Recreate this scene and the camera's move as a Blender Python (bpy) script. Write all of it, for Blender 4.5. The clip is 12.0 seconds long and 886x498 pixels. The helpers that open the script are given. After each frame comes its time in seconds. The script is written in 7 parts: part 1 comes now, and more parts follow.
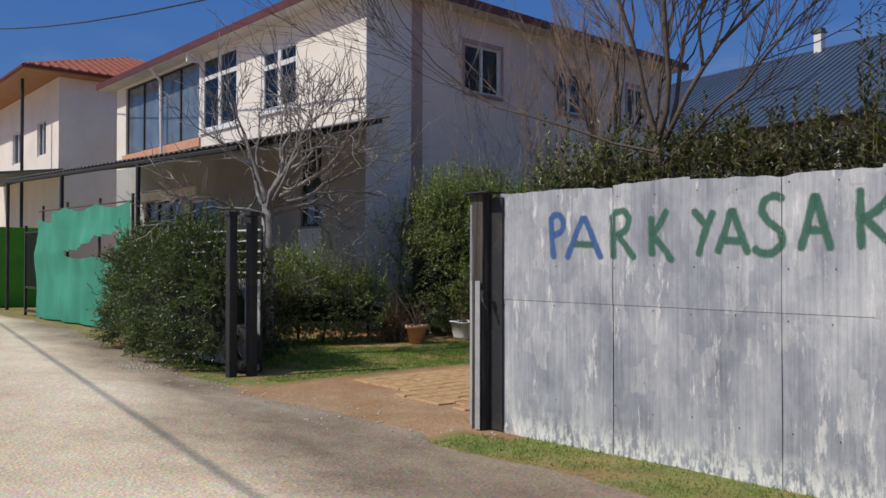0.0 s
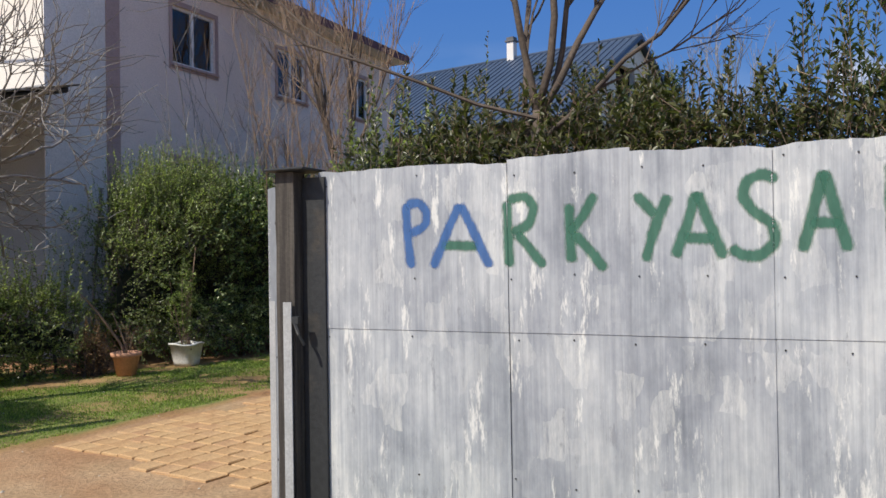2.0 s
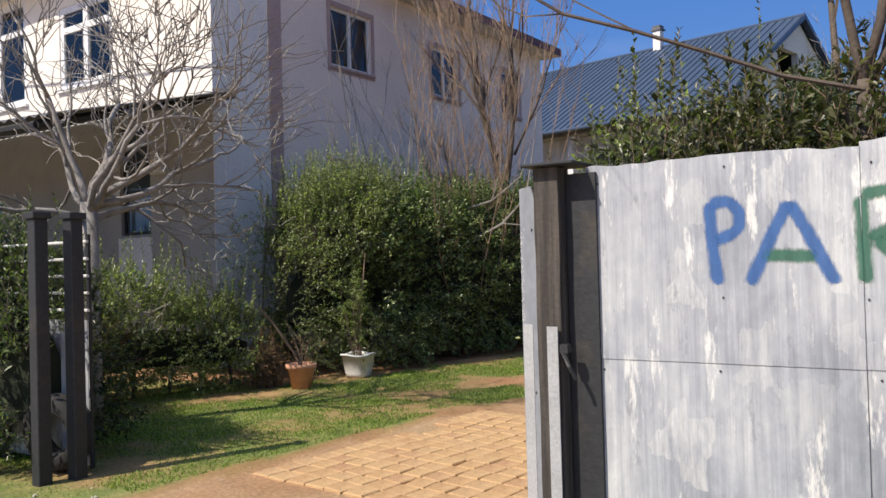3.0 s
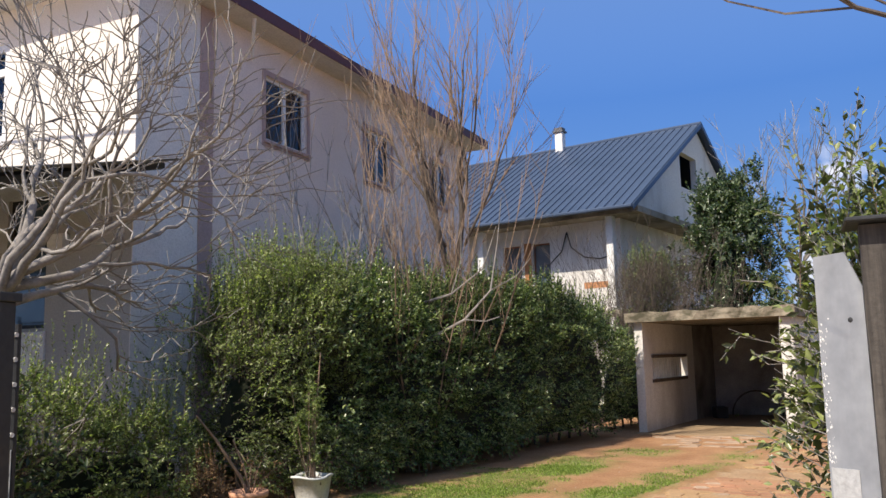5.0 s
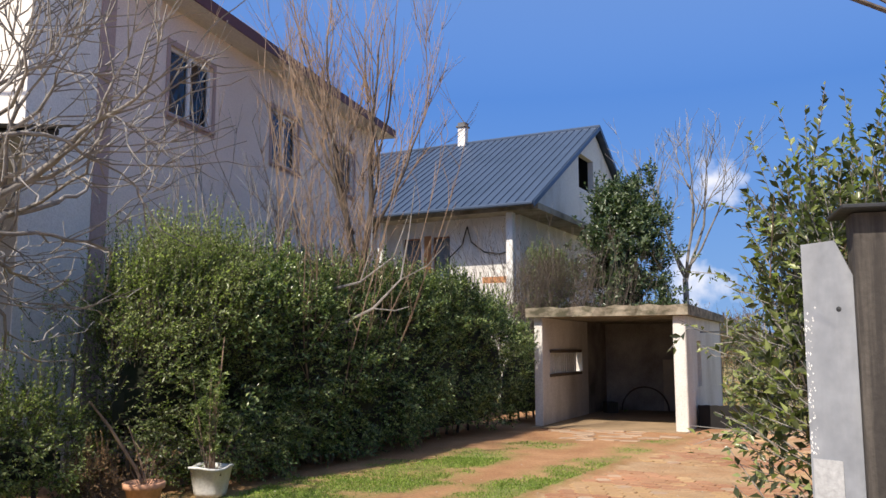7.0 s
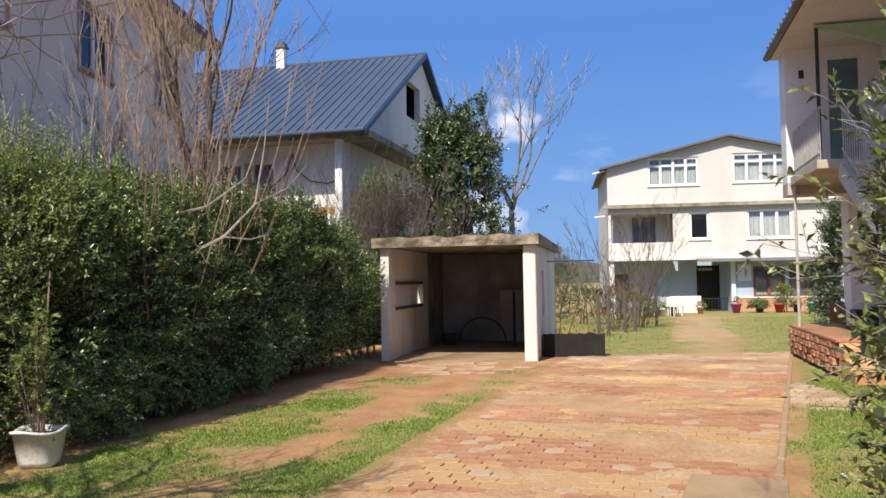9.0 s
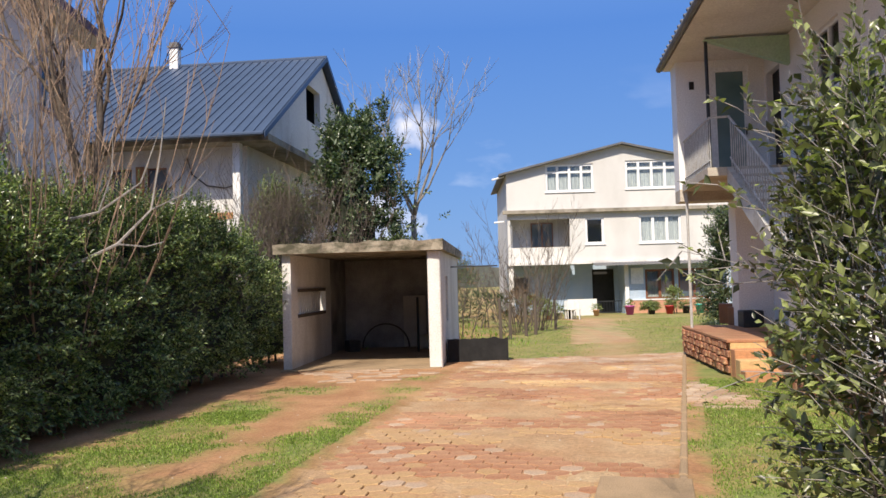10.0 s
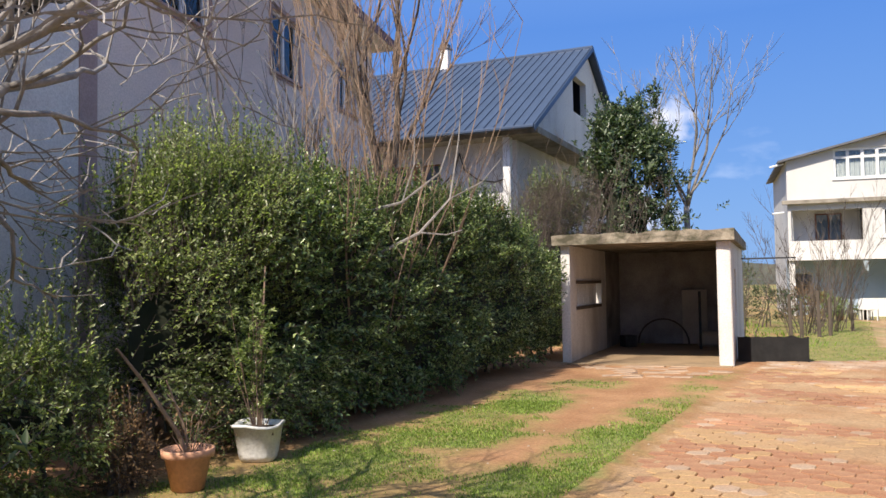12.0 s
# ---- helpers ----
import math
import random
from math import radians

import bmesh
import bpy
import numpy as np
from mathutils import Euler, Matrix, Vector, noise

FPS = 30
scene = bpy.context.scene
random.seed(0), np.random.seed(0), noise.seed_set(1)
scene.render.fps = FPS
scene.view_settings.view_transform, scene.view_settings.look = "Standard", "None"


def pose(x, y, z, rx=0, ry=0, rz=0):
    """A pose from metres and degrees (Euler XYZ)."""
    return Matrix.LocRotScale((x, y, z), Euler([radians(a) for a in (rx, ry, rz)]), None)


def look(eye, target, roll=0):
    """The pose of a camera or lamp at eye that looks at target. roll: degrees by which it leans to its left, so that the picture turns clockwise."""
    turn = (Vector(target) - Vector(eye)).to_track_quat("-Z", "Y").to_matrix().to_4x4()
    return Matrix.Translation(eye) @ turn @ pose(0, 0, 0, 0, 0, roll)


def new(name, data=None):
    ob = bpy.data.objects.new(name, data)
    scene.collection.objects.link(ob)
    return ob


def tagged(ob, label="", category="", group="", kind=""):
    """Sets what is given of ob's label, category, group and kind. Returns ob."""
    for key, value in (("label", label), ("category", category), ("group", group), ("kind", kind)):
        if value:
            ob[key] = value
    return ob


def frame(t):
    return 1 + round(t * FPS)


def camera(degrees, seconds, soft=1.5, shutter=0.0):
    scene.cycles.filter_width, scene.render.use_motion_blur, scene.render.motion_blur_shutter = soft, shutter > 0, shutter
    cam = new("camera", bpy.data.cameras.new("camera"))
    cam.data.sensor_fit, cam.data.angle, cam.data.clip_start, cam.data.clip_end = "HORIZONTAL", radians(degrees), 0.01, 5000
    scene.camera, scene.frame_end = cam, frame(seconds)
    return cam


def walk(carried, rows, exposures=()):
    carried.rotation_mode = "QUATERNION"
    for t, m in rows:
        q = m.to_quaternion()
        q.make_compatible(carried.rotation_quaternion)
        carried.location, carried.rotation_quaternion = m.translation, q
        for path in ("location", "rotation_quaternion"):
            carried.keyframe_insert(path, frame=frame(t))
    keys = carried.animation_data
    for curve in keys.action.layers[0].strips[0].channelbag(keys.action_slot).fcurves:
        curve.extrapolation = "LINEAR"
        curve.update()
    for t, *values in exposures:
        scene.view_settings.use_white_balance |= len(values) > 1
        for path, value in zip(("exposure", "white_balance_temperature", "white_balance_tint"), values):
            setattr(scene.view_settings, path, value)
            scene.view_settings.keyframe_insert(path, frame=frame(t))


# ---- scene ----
cam = camera(57.4, 12.0)
PATH = [
    (0, (-0.698, -0.274, 1.471), (0.687, 1.168, 1.495), 0.1),
    (0.5, (-0.403, 0.265, 1.5), (1.148, 1.527, 1.524), -1.4),
    (1, (-0.192, 0.807, 1.5), (1.563, 1.765, 1.554), -0.2),
    (1.5, (0.201, 1.276, 1.497), (2.042, 2.058, 1.51), -0.9),
    (2, (0.483, 1.864, 1.521), (2.312, 2.674, 1.543), -0.9),
    (2.5, (0.698, 2.407, 1.524), (2.429, 3.409, 1.544), -1.4),
    (2.7, (0.789, 2.608, 1.553), (2.478, 3.679, 1.559), -1.5),
    (4.3, (1.328, 4.363, 1.666), (3.046, 5.362, 1.891), -2.0),
    (4.5, (1.44, 4.535, 1.653), (3.195, 5.458, 1.908), -2.1),
    (5, (1.6, 4.846, 1.655), (3.418, 5.638, 1.92), -1.4),
    (5.5, (1.61, 5.011, 1.633), (3.5, 5.627, 1.853), -0.5),
    (6, (1.574, 5.069, 1.632), (3.481, 5.639, 1.825), -0.5),
    (6.5, (1.584, 5.049, 1.638), (3.486, 5.628, 1.852), -0.4),
    (6.7, (1.61, 5.086, 1.632), (3.512, 5.658, 1.87), -0.2),
    (8.3, (2.396, 5.855, 1.584), (4.364, 6.198, 1.681), -0.9),
    (8.5, (2.48, 5.97, 1.583), (4.456, 6.269, 1.667), -1.2),
    (9, (2.644, 6.286, 1.594), (4.641, 6.352, 1.673), -1.0),
    (9.5, (2.7, 6.405, 1.614), (4.696, 6.301, 1.69), -1.3),
    (10, (2.734, 6.378, 1.615), (4.724, 6.196, 1.701), -1.6),
    (10.5, (2.748, 6.4, 1.601), (4.735, 6.188, 1.684), -0.6),
    (11, (2.668, 6.517, 1.579), (4.665, 6.443, 1.661), 0.6),
    (11.5, (2.807, 6.658, 1.542), (4.797, 6.851, 1.602), -0.2),
    (12, (3.036, 6.941, 1.544), (4.987, 7.374, 1.633), -0.9),
]
EXPOSURES = [(0.0, -0.32, 6450, 10), (0.5, -0.04, 6450, 9), (1.5, 0.14, 6500, 8), (2.0, 0.18, 6600, 8), (2.5, 0.3, 6700, 9), (4.5, 0.6, 6900, 11), (5.5, 0.52, 6900, 11), (6.5, 0.56, 6900, 11), (8.5, 0.66, 6900, 11), (10.5, 0.6, 6950, 12), (12.0, 0.74, 6900, 12)]
walk(cam, [(t, look(eye, target, roll)) for t, eye, target, roll in PATH], EXPOSURES)

# ---- world and sun ----
SUN_AZ, SUN_EL = -66.0, 48.0          # degrees from +y towards +x, and above the horizon
world = bpy.data.worlds.new("sky")
scene.world = world
world.use_nodes = True
wn, wl = world.node_tree.nodes, world.node_tree.links
wn.clear()
w_out, w_bg, w_sky = wn.new("ShaderNodeOutputWorld"), wn.new("ShaderNodeBackground"), wn.new("ShaderNodeTexSky")
w_sky.sky_type, w_sky.sun_disc = "NISHITA", False
w_sky.sun_elevation, w_sky.sun_rotation = radians(SUN_EL), radians(SUN_AZ)
w_sky.air_density, w_sky.dust_density, w_sky.ozone_density = 1.0, 0.8, 2.0
w_bg.inputs["Strength"].default_value = 0.15
w_co, w_map, w_noise, w_ramp = wn.new("ShaderNodeTexCoord"), wn.new("ShaderNodeMapping"), wn.new("ShaderNodeTexNoise"), wn.new("ShaderNodeValToRGB")
w_sep, w_low, w_mul, w_mix = wn.new("ShaderNodeSeparateXYZ"), wn.new("ShaderNodeMapRange"), wn.new("ShaderNodeMath"), wn.new("ShaderNodeMix")
w_map.inputs["Scale"].default_value = (1, 1, 2.2)
w_map.inputs["Location"].default_value = (0.35, 0.2, 0.1)
w_noise.inputs["Scale"].default_value, w_noise.inputs["Detail"].default_value = 4.5, 7
w_ramp.color_ramp.elements[0].position, w_ramp.color_ramp.elements[1].position = 0.54, 0.74
w_low.inputs["From Min"].default_value, w_low.inputs["From Max"].default_value = 0.26, 0.02
w_mul.operation, w_mix.data_type = "MULTIPLY", "RGBA"
w_mix.inputs["B"].default_value = (5.0, 5.4, 6.2, 1)
wl.new(w_co.outputs["Generated"], w_map.inputs["Vector"])
wl.new(w_map.outputs["Vector"], w_noise.inputs["Vector"])
wl.new(w_noise.outputs["Fac"], w_ramp.inputs["Fac"])
wl.new(w_co.outputs["Generated"], w_sep.inputs["Vector"])
wl.new(w_sep.outputs["Z"], w_low.inputs["Value"])
wl.new(w_ramp.outputs["Color"], w_mul.inputs[0])
wl.new(w_low.outputs["Result"], w_mul.inputs[1])
wl.new(w_mul.outputs["Value"], w_mix.inputs["Factor"])
w_deep, w_grad = wn.new("ShaderNodeMix"), wn.new("ShaderNodeValToRGB")
w_deep.data_type = "RGBA"
w_high = wn.new("ShaderNodeMapRange")
for sock, value in (("From Min", 0.3), ("From Max", 0.6), ("To Min", 0.94), ("To Max", 0.05)):
    w_high.inputs[sock].default_value = value
wl.new(w_sep.outputs["Z"], w_high.inputs["Value"])
wl.new(w_high.outputs["Result"], w_deep.inputs["Factor"])
w_gain = wn.new("ShaderNodeVectorMath")
w_gain.operation = "SCALE"
w_gain.inputs["Scale"].default_value = 7.1
ge = w_grad.color_ramp.elements
ge[0].position, ge[0].color = 0.0, (0.105, 0.235, 0.49, 1)
ge[1].position, ge[1].color = 0.5, (0.012, 0.105, 0.44, 1)
wl.new(w_sep.outputs["Z"], w_grad.inputs["Fac"])
wl.new(w_grad.outputs["Color"], w_gain.inputs["Vector"])
wl.new(w_sky.outputs["Color"], w_deep.inputs["A"])
wl.new(w_gain.outputs["Vector"], w_deep.inputs["B"])
wl.new(w_deep.outputs["Result"], w_mix.inputs["A"])
w_last = w_mix.outputs["Result"]
w_puff = wn.new("ShaderNodeTexNoise")
w_puff.inputs["Scale"].default_value, w_puff.inputs["Detail"].default_value = 26, 6
wl.new(w_co.outputs["Generated"], w_puff.inputs["Vector"])
for way, size in (((0.979, -0.048, 0.195), 0.046), ((0.992, -0.03, 0.075), 0.06)):
    w_dist, w_k, w_m, w_c = wn.new("ShaderNodeVectorMath"), wn.new("ShaderNodeMath"), wn.new("ShaderNodeMapRange"), wn.new("ShaderNodeMix")
    w_dist.operation, w_k.operation, w_c.data_type = "DISTANCE", "MULTIPLY_ADD", "RGBA"
    w_dist.inputs[1].default_value = way
    wl.new(w_co.outputs["Generated"], w_dist.inputs[0])
    wl.new(w_dist.outputs["Value"], w_k.inputs[0])
    w_k.inputs[1].default_value = -0.45 / size
    wl.new(w_puff.outputs["Fac"], w_k.inputs[2])
    w_m.inputs["From Min"].default_value, w_m.inputs["From Max"].default_value = 0.22, 0.5
    w_m.inputs["To Max"].default_value = 0.72
    wl.new(w_k.outputs["Value"], w_m.inputs["Value"])
    wl.new(w_m.outputs["Result"], w_c.inputs["Factor"])
    wl.new(w_last, w_c.inputs["A"])
    w_c.inputs["B"].default_value = (5.2, 5.2, 5.5, 1)
    w_last = w_c.outputs["Result"]
wl.new(w_last, w_bg.inputs["Color"])
wl.new(w_bg.outputs["Background"], w_out.inputs["Surface"])
sun = new("sun", bpy.data.lights.new("sun", "SUN"))
sun.data.energy, sun.data.angle, sun.data.color = 4.15, radians(0.53), (1.0, 0.93, 0.82)
to_sun = Vector((math.sin(radians(SUN_AZ)) * math.cos(radians(SUN_EL)), math.cos(radians(SUN_AZ)) * math.cos(radians(SUN_EL)), math.sin(radians(SUN_EL))))
sun.matrix_world = look((0, 0, 30), Vector((0, 0, 30)) - to_sun)


# ---- materials ----
def material(name, rough=0.8, metal=0.0):
    m = bpy.data.materials.new(name)
    m.use_nodes = True
    b = m.node_tree.nodes["Principled BSDF"]
    b.inputs["Roughness"].default_value, b.inputs["Metallic"].default_value = rough, metal
    return m, m.node_tree.nodes, m.node_tree.links, b


def noise_tex(n, l, scale, detail=6, stretch=(1, 1, 1), rough=0.55):
    c, mp, t = n.new("ShaderNodeTexCoord"), n.new("ShaderNodeMapping"), n.new("ShaderNodeTexNoise")
    mp.inputs["Scale"].default_value = stretch
    t.inputs["Scale"].default_value, t.inputs["Detail"].default_value, t.inputs["Roughness"].default_value = scale, detail, rough
    l.new(c.outputs["Object"], mp.inputs["Vector"])
    l.new(mp.outputs["Vector"], t.inputs["Vector"])
    return t.outputs["Fac"]


def ramp(n, l, fac, stops):
    r = n.new("ShaderNodeValToRGB")
    e = r.color_ramp.elements
    while len(e) < len(stops):
        e.new(0.5)
    for k, (p, c) in zip(e, stops):
        k.position, k.color = p, (*c, 1)
    l.new(fac, r.inputs["Fac"])
    return r.outputs["Color"]


def mixed(n, l, fac, a, b, mode="MIX"):
    x = n.new("ShaderNodeMix")
    x.data_type, x.blend_type = "RGBA", mode
    for sock, v in ((x.inputs["Factor"], fac), (x.inputs["A"], a), (x.inputs["B"], b)):
        if isinstance(v, (tuple, float, int)):
            sock.default_value = (*v, 1) if isinstance(v, tuple) else v
        else:
            l.new(v, sock)
    return x.outputs["Result"]


def relief(n, l, b, height, strength=0.4, distance=0.02):
    u = n.new("ShaderNodeBump")
    u.inputs["Strength"].default_value, u.inputs["Distance"].default_value = strength, distance
    l.new(height, u.inputs["Height"])
    l.new(u.outputs["Normal"], b.inputs["Normal"])


def worn(name, base, stain, rough=0.85, big=0.7, fine=30.0, amount=(0.45, 0.75), bump=0.3, streak=(1, 1, 1), metal=0.0, dist=0.01, vary=0.0):
    """A surface with stains at one scale, grain at another and fine relief."""
    m, n, l, b = material(name, rough, metal)
    stains = ramp(n, l, noise_tex(n, l, big, 8, streak, 0.62), [(amount[0], base), (amount[1], stain)])
    grain = noise_tex(n, l, fine, 5)
    g = ramp(n, l, grain, [(0.25, (0.78, 0.78, 0.78)), (0.75, (1.12, 1.12, 1.12))])
    col = mixed(n, l, 1.0, stains, g, "MULTIPLY")
    if vary:
        o = n.new("ShaderNodeObjectInfo")
        v = ramp(n, l, o.outputs["Random"], [(0.0, (1 - vary,) * 3), (1.0, (1 + vary, 1 + vary * 0.8, 1 + vary * 0.5))])
        col = mixed(n, l, 1.0, col, v, "MULTIPLY")
    l.new(col, b.inputs["Base Color"])
    relief(n, l, b, grain, bump, dist)
    return m


def leafy(name, dark, mid, light, rough=0.45, thin=0.35, through_tint=(1.5, 1.8, 0.75)):
    """Leaves: each its own green, a little light through them."""
    m, n, l, b = material(name, rough)
    geo = n.new("ShaderNodeNewGeometry")
    col = ramp(n, l, geo.outputs["Random Per Island"], [(0.0, dark), (0.5, mid), (0.84, light), (1.0, tuple(c * 1.25 for c in light))])
    l.new(col, b.inputs["Base Color"])
    tr, add = n.new("ShaderNodeBsdfTranslucent"), n.new("ShaderNodeMixShader")
    l.new(mixed(n, l, 1.0, col, through_tint, "MULTIPLY"), tr.inputs["Color"])
    add.inputs["Fac"].default_value = thin
    l.new(b.outputs["BSDF"], add.inputs[1])
    l.new(tr.outputs["BSDF"], add.inputs[2])
    l.new(add.outputs["Shader"], n["Material Output"].inputs["Surface"])
    return m


def glassy(name, tint=(0.05, 0.07, 0.09), rough=0.04):
    m, n, l, b = material(name, rough)
    b.inputs["Specular IOR Level"].default_value = 0.9
    l.new(ramp(n, l, noise_tex(n, l, 1.3, 2), [(0.3, tint), (0.8, tuple(c * 1.8 for c in tint))]), b.inputs["Base Color"])
    return m


M_PLASTER_CREAM = worn("cream_plaster", (0.86, 0.80, 0.72), (0.74, 0.66, 0.58), 0.9, 0.5, 60)
M_PLASTER_SIDE = worn("pinkish_grey_plaster", (0.86, 0.745, 0.68), (0.74, 0.63, 0.575), 0.92, 0.45, 45)
# Darker copy of the pale grey plaster, with the canopy's shade in its colour.
M_PLASTER_SHADED = worn("plaster_darkened_for_shade", (0.45, 0.445, 0.435), (0.33, 0.325, 0.315), 0.93, 0.7, 40)
M_PLASTER_GREY = worn("pale_grey_plaster", (0.82, 0.79, 0.76), (0.68, 0.65, 0.62), 0.92, 0.5, 45)
M_PINK = worn("dull_pink_paint", (0.47, 0.35, 0.33), (0.38, 0.275, 0.265), 0.85, 2.0, 50)
M_WHITE_WALL = worn("white_limewash", (0.80, 0.79, 0.77), (0.60, 0.58, 0.55), 0.9, 0.35, 40, (0.5, 0.8))
M_WHITE_OLD = worn("stained_white_render", (0.72, 0.70, 0.67), (0.40, 0.36, 0.32), 0.93, 0.7, 30, (0.48, 0.78), 0.5, (1, 1, 0.4))
M_BEIGE = worn("beige_render", (0.635, 0.62, 0.595), (0.46, 0.44, 0.41), 0.92, 0.4, 40, (0.45, 0.8), 0.3, (1, 1, 0.45))
M_CONCRETE = worn("weathered_concrete", (0.37, 0.33, 0.27), (0.14, 0.12, 0.09), 0.95, 1.6, 35, (0.4, 0.7), 0.6)
M_MOSSY = worn("mossy_concrete", (0.36, 0.31, 0.24), (0.10, 0.092, 0.06), 0.97, 3.2, 45, (0.4, 0.62), 0.8, (1, 1, 2.0))
M_CONC_PALE = worn("pale_concrete", (0.52, 0.47, 0.40), (0.33, 0.27, 0.2), 0.95, 1.1, 35, (0.4, 0.7), 0.5)
M_GARAGE_INNER = worn("dark_blotched_wall", (0.52, 0.48, 0.44), (0.16, 0.145, 0.13), 0.95, 0.8, 25, (0.34, 0.68), 0.4)
M_BURGUNDY = worn("burgundy_painted_fascia", (0.12, 0.03, 0.03), (0.075, 0.025, 0.025), 0.55, 1.5, 30)
M_TILE_RED = worn("red_clay_tile", (0.27, 0.08, 0.05), (0.17, 0.055, 0.04), 0.8, 2.5, 30, vary=0.15)
M_ROOF_BLUE = worn("blue_grey_sheet_metal", (0.066, 0.096, 0.155), (0.05, 0.075, 0.12), 0.42, 0.6, 20, bump=0.05, metal=0.25)
M_ROOF_DARK = worn("dark_grey_sheet", (0.13, 0.13, 0.135), (0.07, 0.07, 0.075), 0.6, 1.5, 20, bump=0.1)
M_SOFFIT = worn("cream_soffit_board", (0.68, 0.64, 0.58), (0.55, 0.5, 0.44), 0.85, 0.8, 30)
M_ORANGE_WOOD = worn("orange_varnished_boards", (0.42, 0.19, 0.06), (0.30, 0.12, 0.04), 0.6, 1.0, 25, streak=(1, 6, 1))
M_WHITE_PVC = worn("white_plastic_frame", (0.80, 0.80, 0.80), (0.70, 0.70, 0.69), 0.4, 2.0, 20, bump=0.02)
M_BROWN_WOOD = worn("brown_window_wood", (0.20, 0.075, 0.035), (0.13, 0.05, 0.025), 0.55, 3.0, 30)
M_OLD_WOOD = worn("weathered_black_wood", (0.042, 0.036, 0.032), (0.11, 0.095, 0.08), 0.9, 3.0, 45, (0.45, 0.7), 0.35, (9, 9, 0.5), dist=0.01)
M_GREY_WOOD = worn("grey_weathered_stake", (0.115, 0.09, 0.07), (0.06, 0.048, 0.038), 0.95, 4.0, 30, streak=(4, 4, 0.5))
M_DARK_METAL = worn("dark_painted_steel", (0.035, 0.037, 0.04), (0.10, 0.08, 0.06), 0.6, 3.0, 30, (0.55, 0.8), metal=0.3)
M_RAIL_WHITE = worn("white_painted_rail", (0.66, 0.66, 0.64), (0.42, 0.39, 0.35), 0.5, 6.0, 30)
M_RUST_RAIL = worn("grey_painted_rail", (0.45, 0.45, 0.44), (0.3, 0.26, 0.22), 0.5, 6.0, 30)
M_PAINT_GREY = worn("faded_grey_paint", (0.40, 0.405, 0.41), (0.30, 0.305, 0.31), 0.7, 4.0, 60)
M_PLATE = worn("scratched_grey_plate", (0.23, 0.245, 0.27), (0.34, 0.35, 0.365), 0.6, 3.0, 14, (0.4, 0.75), 0.1, (2, 2, 0.4))
M_BARK = worn("pale_grey_bark", (0.31, 0.285, 0.26), (0.14, 0.125, 0.11), 0.95, 6.0, 40, (0.4, 0.7), 0.6)
M_BARK_DARK = worn("dark_bark", (0.125, 0.098, 0.078), (0.065, 0.05, 0.042), 0.95, 6.0, 40, (0.4, 0.7), 0.6)
M_TWIG_TAN = worn("tan_twig", (0.29, 0.20, 0.14), (0.18, 0.13, 0.095), 0.9, 5.0, 40)
M_DRY = leafy("dry_brown_leaf", (0.12, 0.07, 0.04), (0.2, 0.12, 0.06), (0.3, 0.19, 0.09), 0.8, 0.25, (1.3, 1.15, 0.9))
M_LEAF_HEDGE = leafy("privet_leaf", (0.065, 0.088, 0.038), (0.16, 0.20, 0.083), (0.36, 0.395, 0.195), 0.27, 0.45)
M_LEAF_DEEP = leafy("deep_green_hedge_leaf", (0.034, 0.06, 0.023), (0.105, 0.16, 0.058), (0.31, 0.37, 0.155), 0.25, 0.27)
M_LEAF_LAUREL = leafy("laurel_leaf", (0.035, 0.042, 0.022), (0.095, 0.11, 0.048), (0.29, 0.33, 0.13), 0.3)
M_LEAF_FENCE = leafy("dull_olive_leaf", (0.032, 0.04, 0.018), (0.066, 0.074, 0.032), (0.14, 0.14, 0.062), 0.38, 0.3)
M_THICKET = leafy("withered_brown_leaf", (0.05, 0.04, 0.028), (0.09, 0.07, 0.045), (0.15, 0.12, 0.075), 0.8, 0.15, (1.1, 1.0, 0.9))
M_LEAF_GATE = leafy("dark_evergreen_leaf", (0.022, 0.038, 0.015), (0.05, 0.078, 0.028), (0.13, 0.16, 0.06), 0.35)
M_LEAF_MAGNOLIA = leafy("glossy_evergreen_leaf", (0.026, 0.048, 0.028), (0.062, 0.094, 0.052), (0.17, 0.205, 0.125), 0.25, 0.25)
M_LEAF_SHOOT = leafy("grey_green_shoot_leaf", (0.035, 0.055, 0.025), (0.07, 0.10, 0.05), (0.13, 0.15, 0.08), 0.45)
# Filler shell for hedges: the shade between leaves put into a near-black colour.
M_HEDGE_SHADE = worn("painted_hedge_shade", (0.010, 0.016, 0.006), (0.02, 0.022, 0.01), 0.95, 3.0, 20)
M_GRASS = leafy("grass_blade", (0.085, 0.135, 0.022), (0.165, 0.245, 0.04), (0.29, 0.37, 0.085), 0.6)
M_TERRACOTTA = worn("terracotta", (0.64, 0.34, 0.215), (0.50, 0.25, 0.15), 0.8, 5.0, 40)
M_POT_WHITE = worn("scuffed_white_plastic", (0.74, 0.74, 0.72), (0.5, 0.48, 0.45), 0.5, 6.0, 40)
M_SOIL = worn("potting_soil", (0.05, 0.035, 0.025), (0.09, 0.06, 0.04), 1.0, 12.0, 60, bump=1.0)
M_GLASS = glassy("dark_window_glass")
M_GLASS_BLUE = glassy("sky_reflecting_glass", (0.10, 0.13, 0.17))
M_GLASS_TEAL = glassy("greenish_door_glass", (0.09, 0.15, 0.15), 0.12)
M_CURTAIN = worn("white_net_curtain", (0.62, 0.62, 0.60), (0.42, 0.42, 0.41), 0.9, 1.0, 8, streak=(1, 9, 0.3))
# Near-black colour painted as the shade of rooms behind openings.
M_INTERIOR_SHADE = worn("painted_interior_shade", (0.03, 0.028, 0.026), (0.015, 0.014, 0.013), 0.95, 1.0, 10)
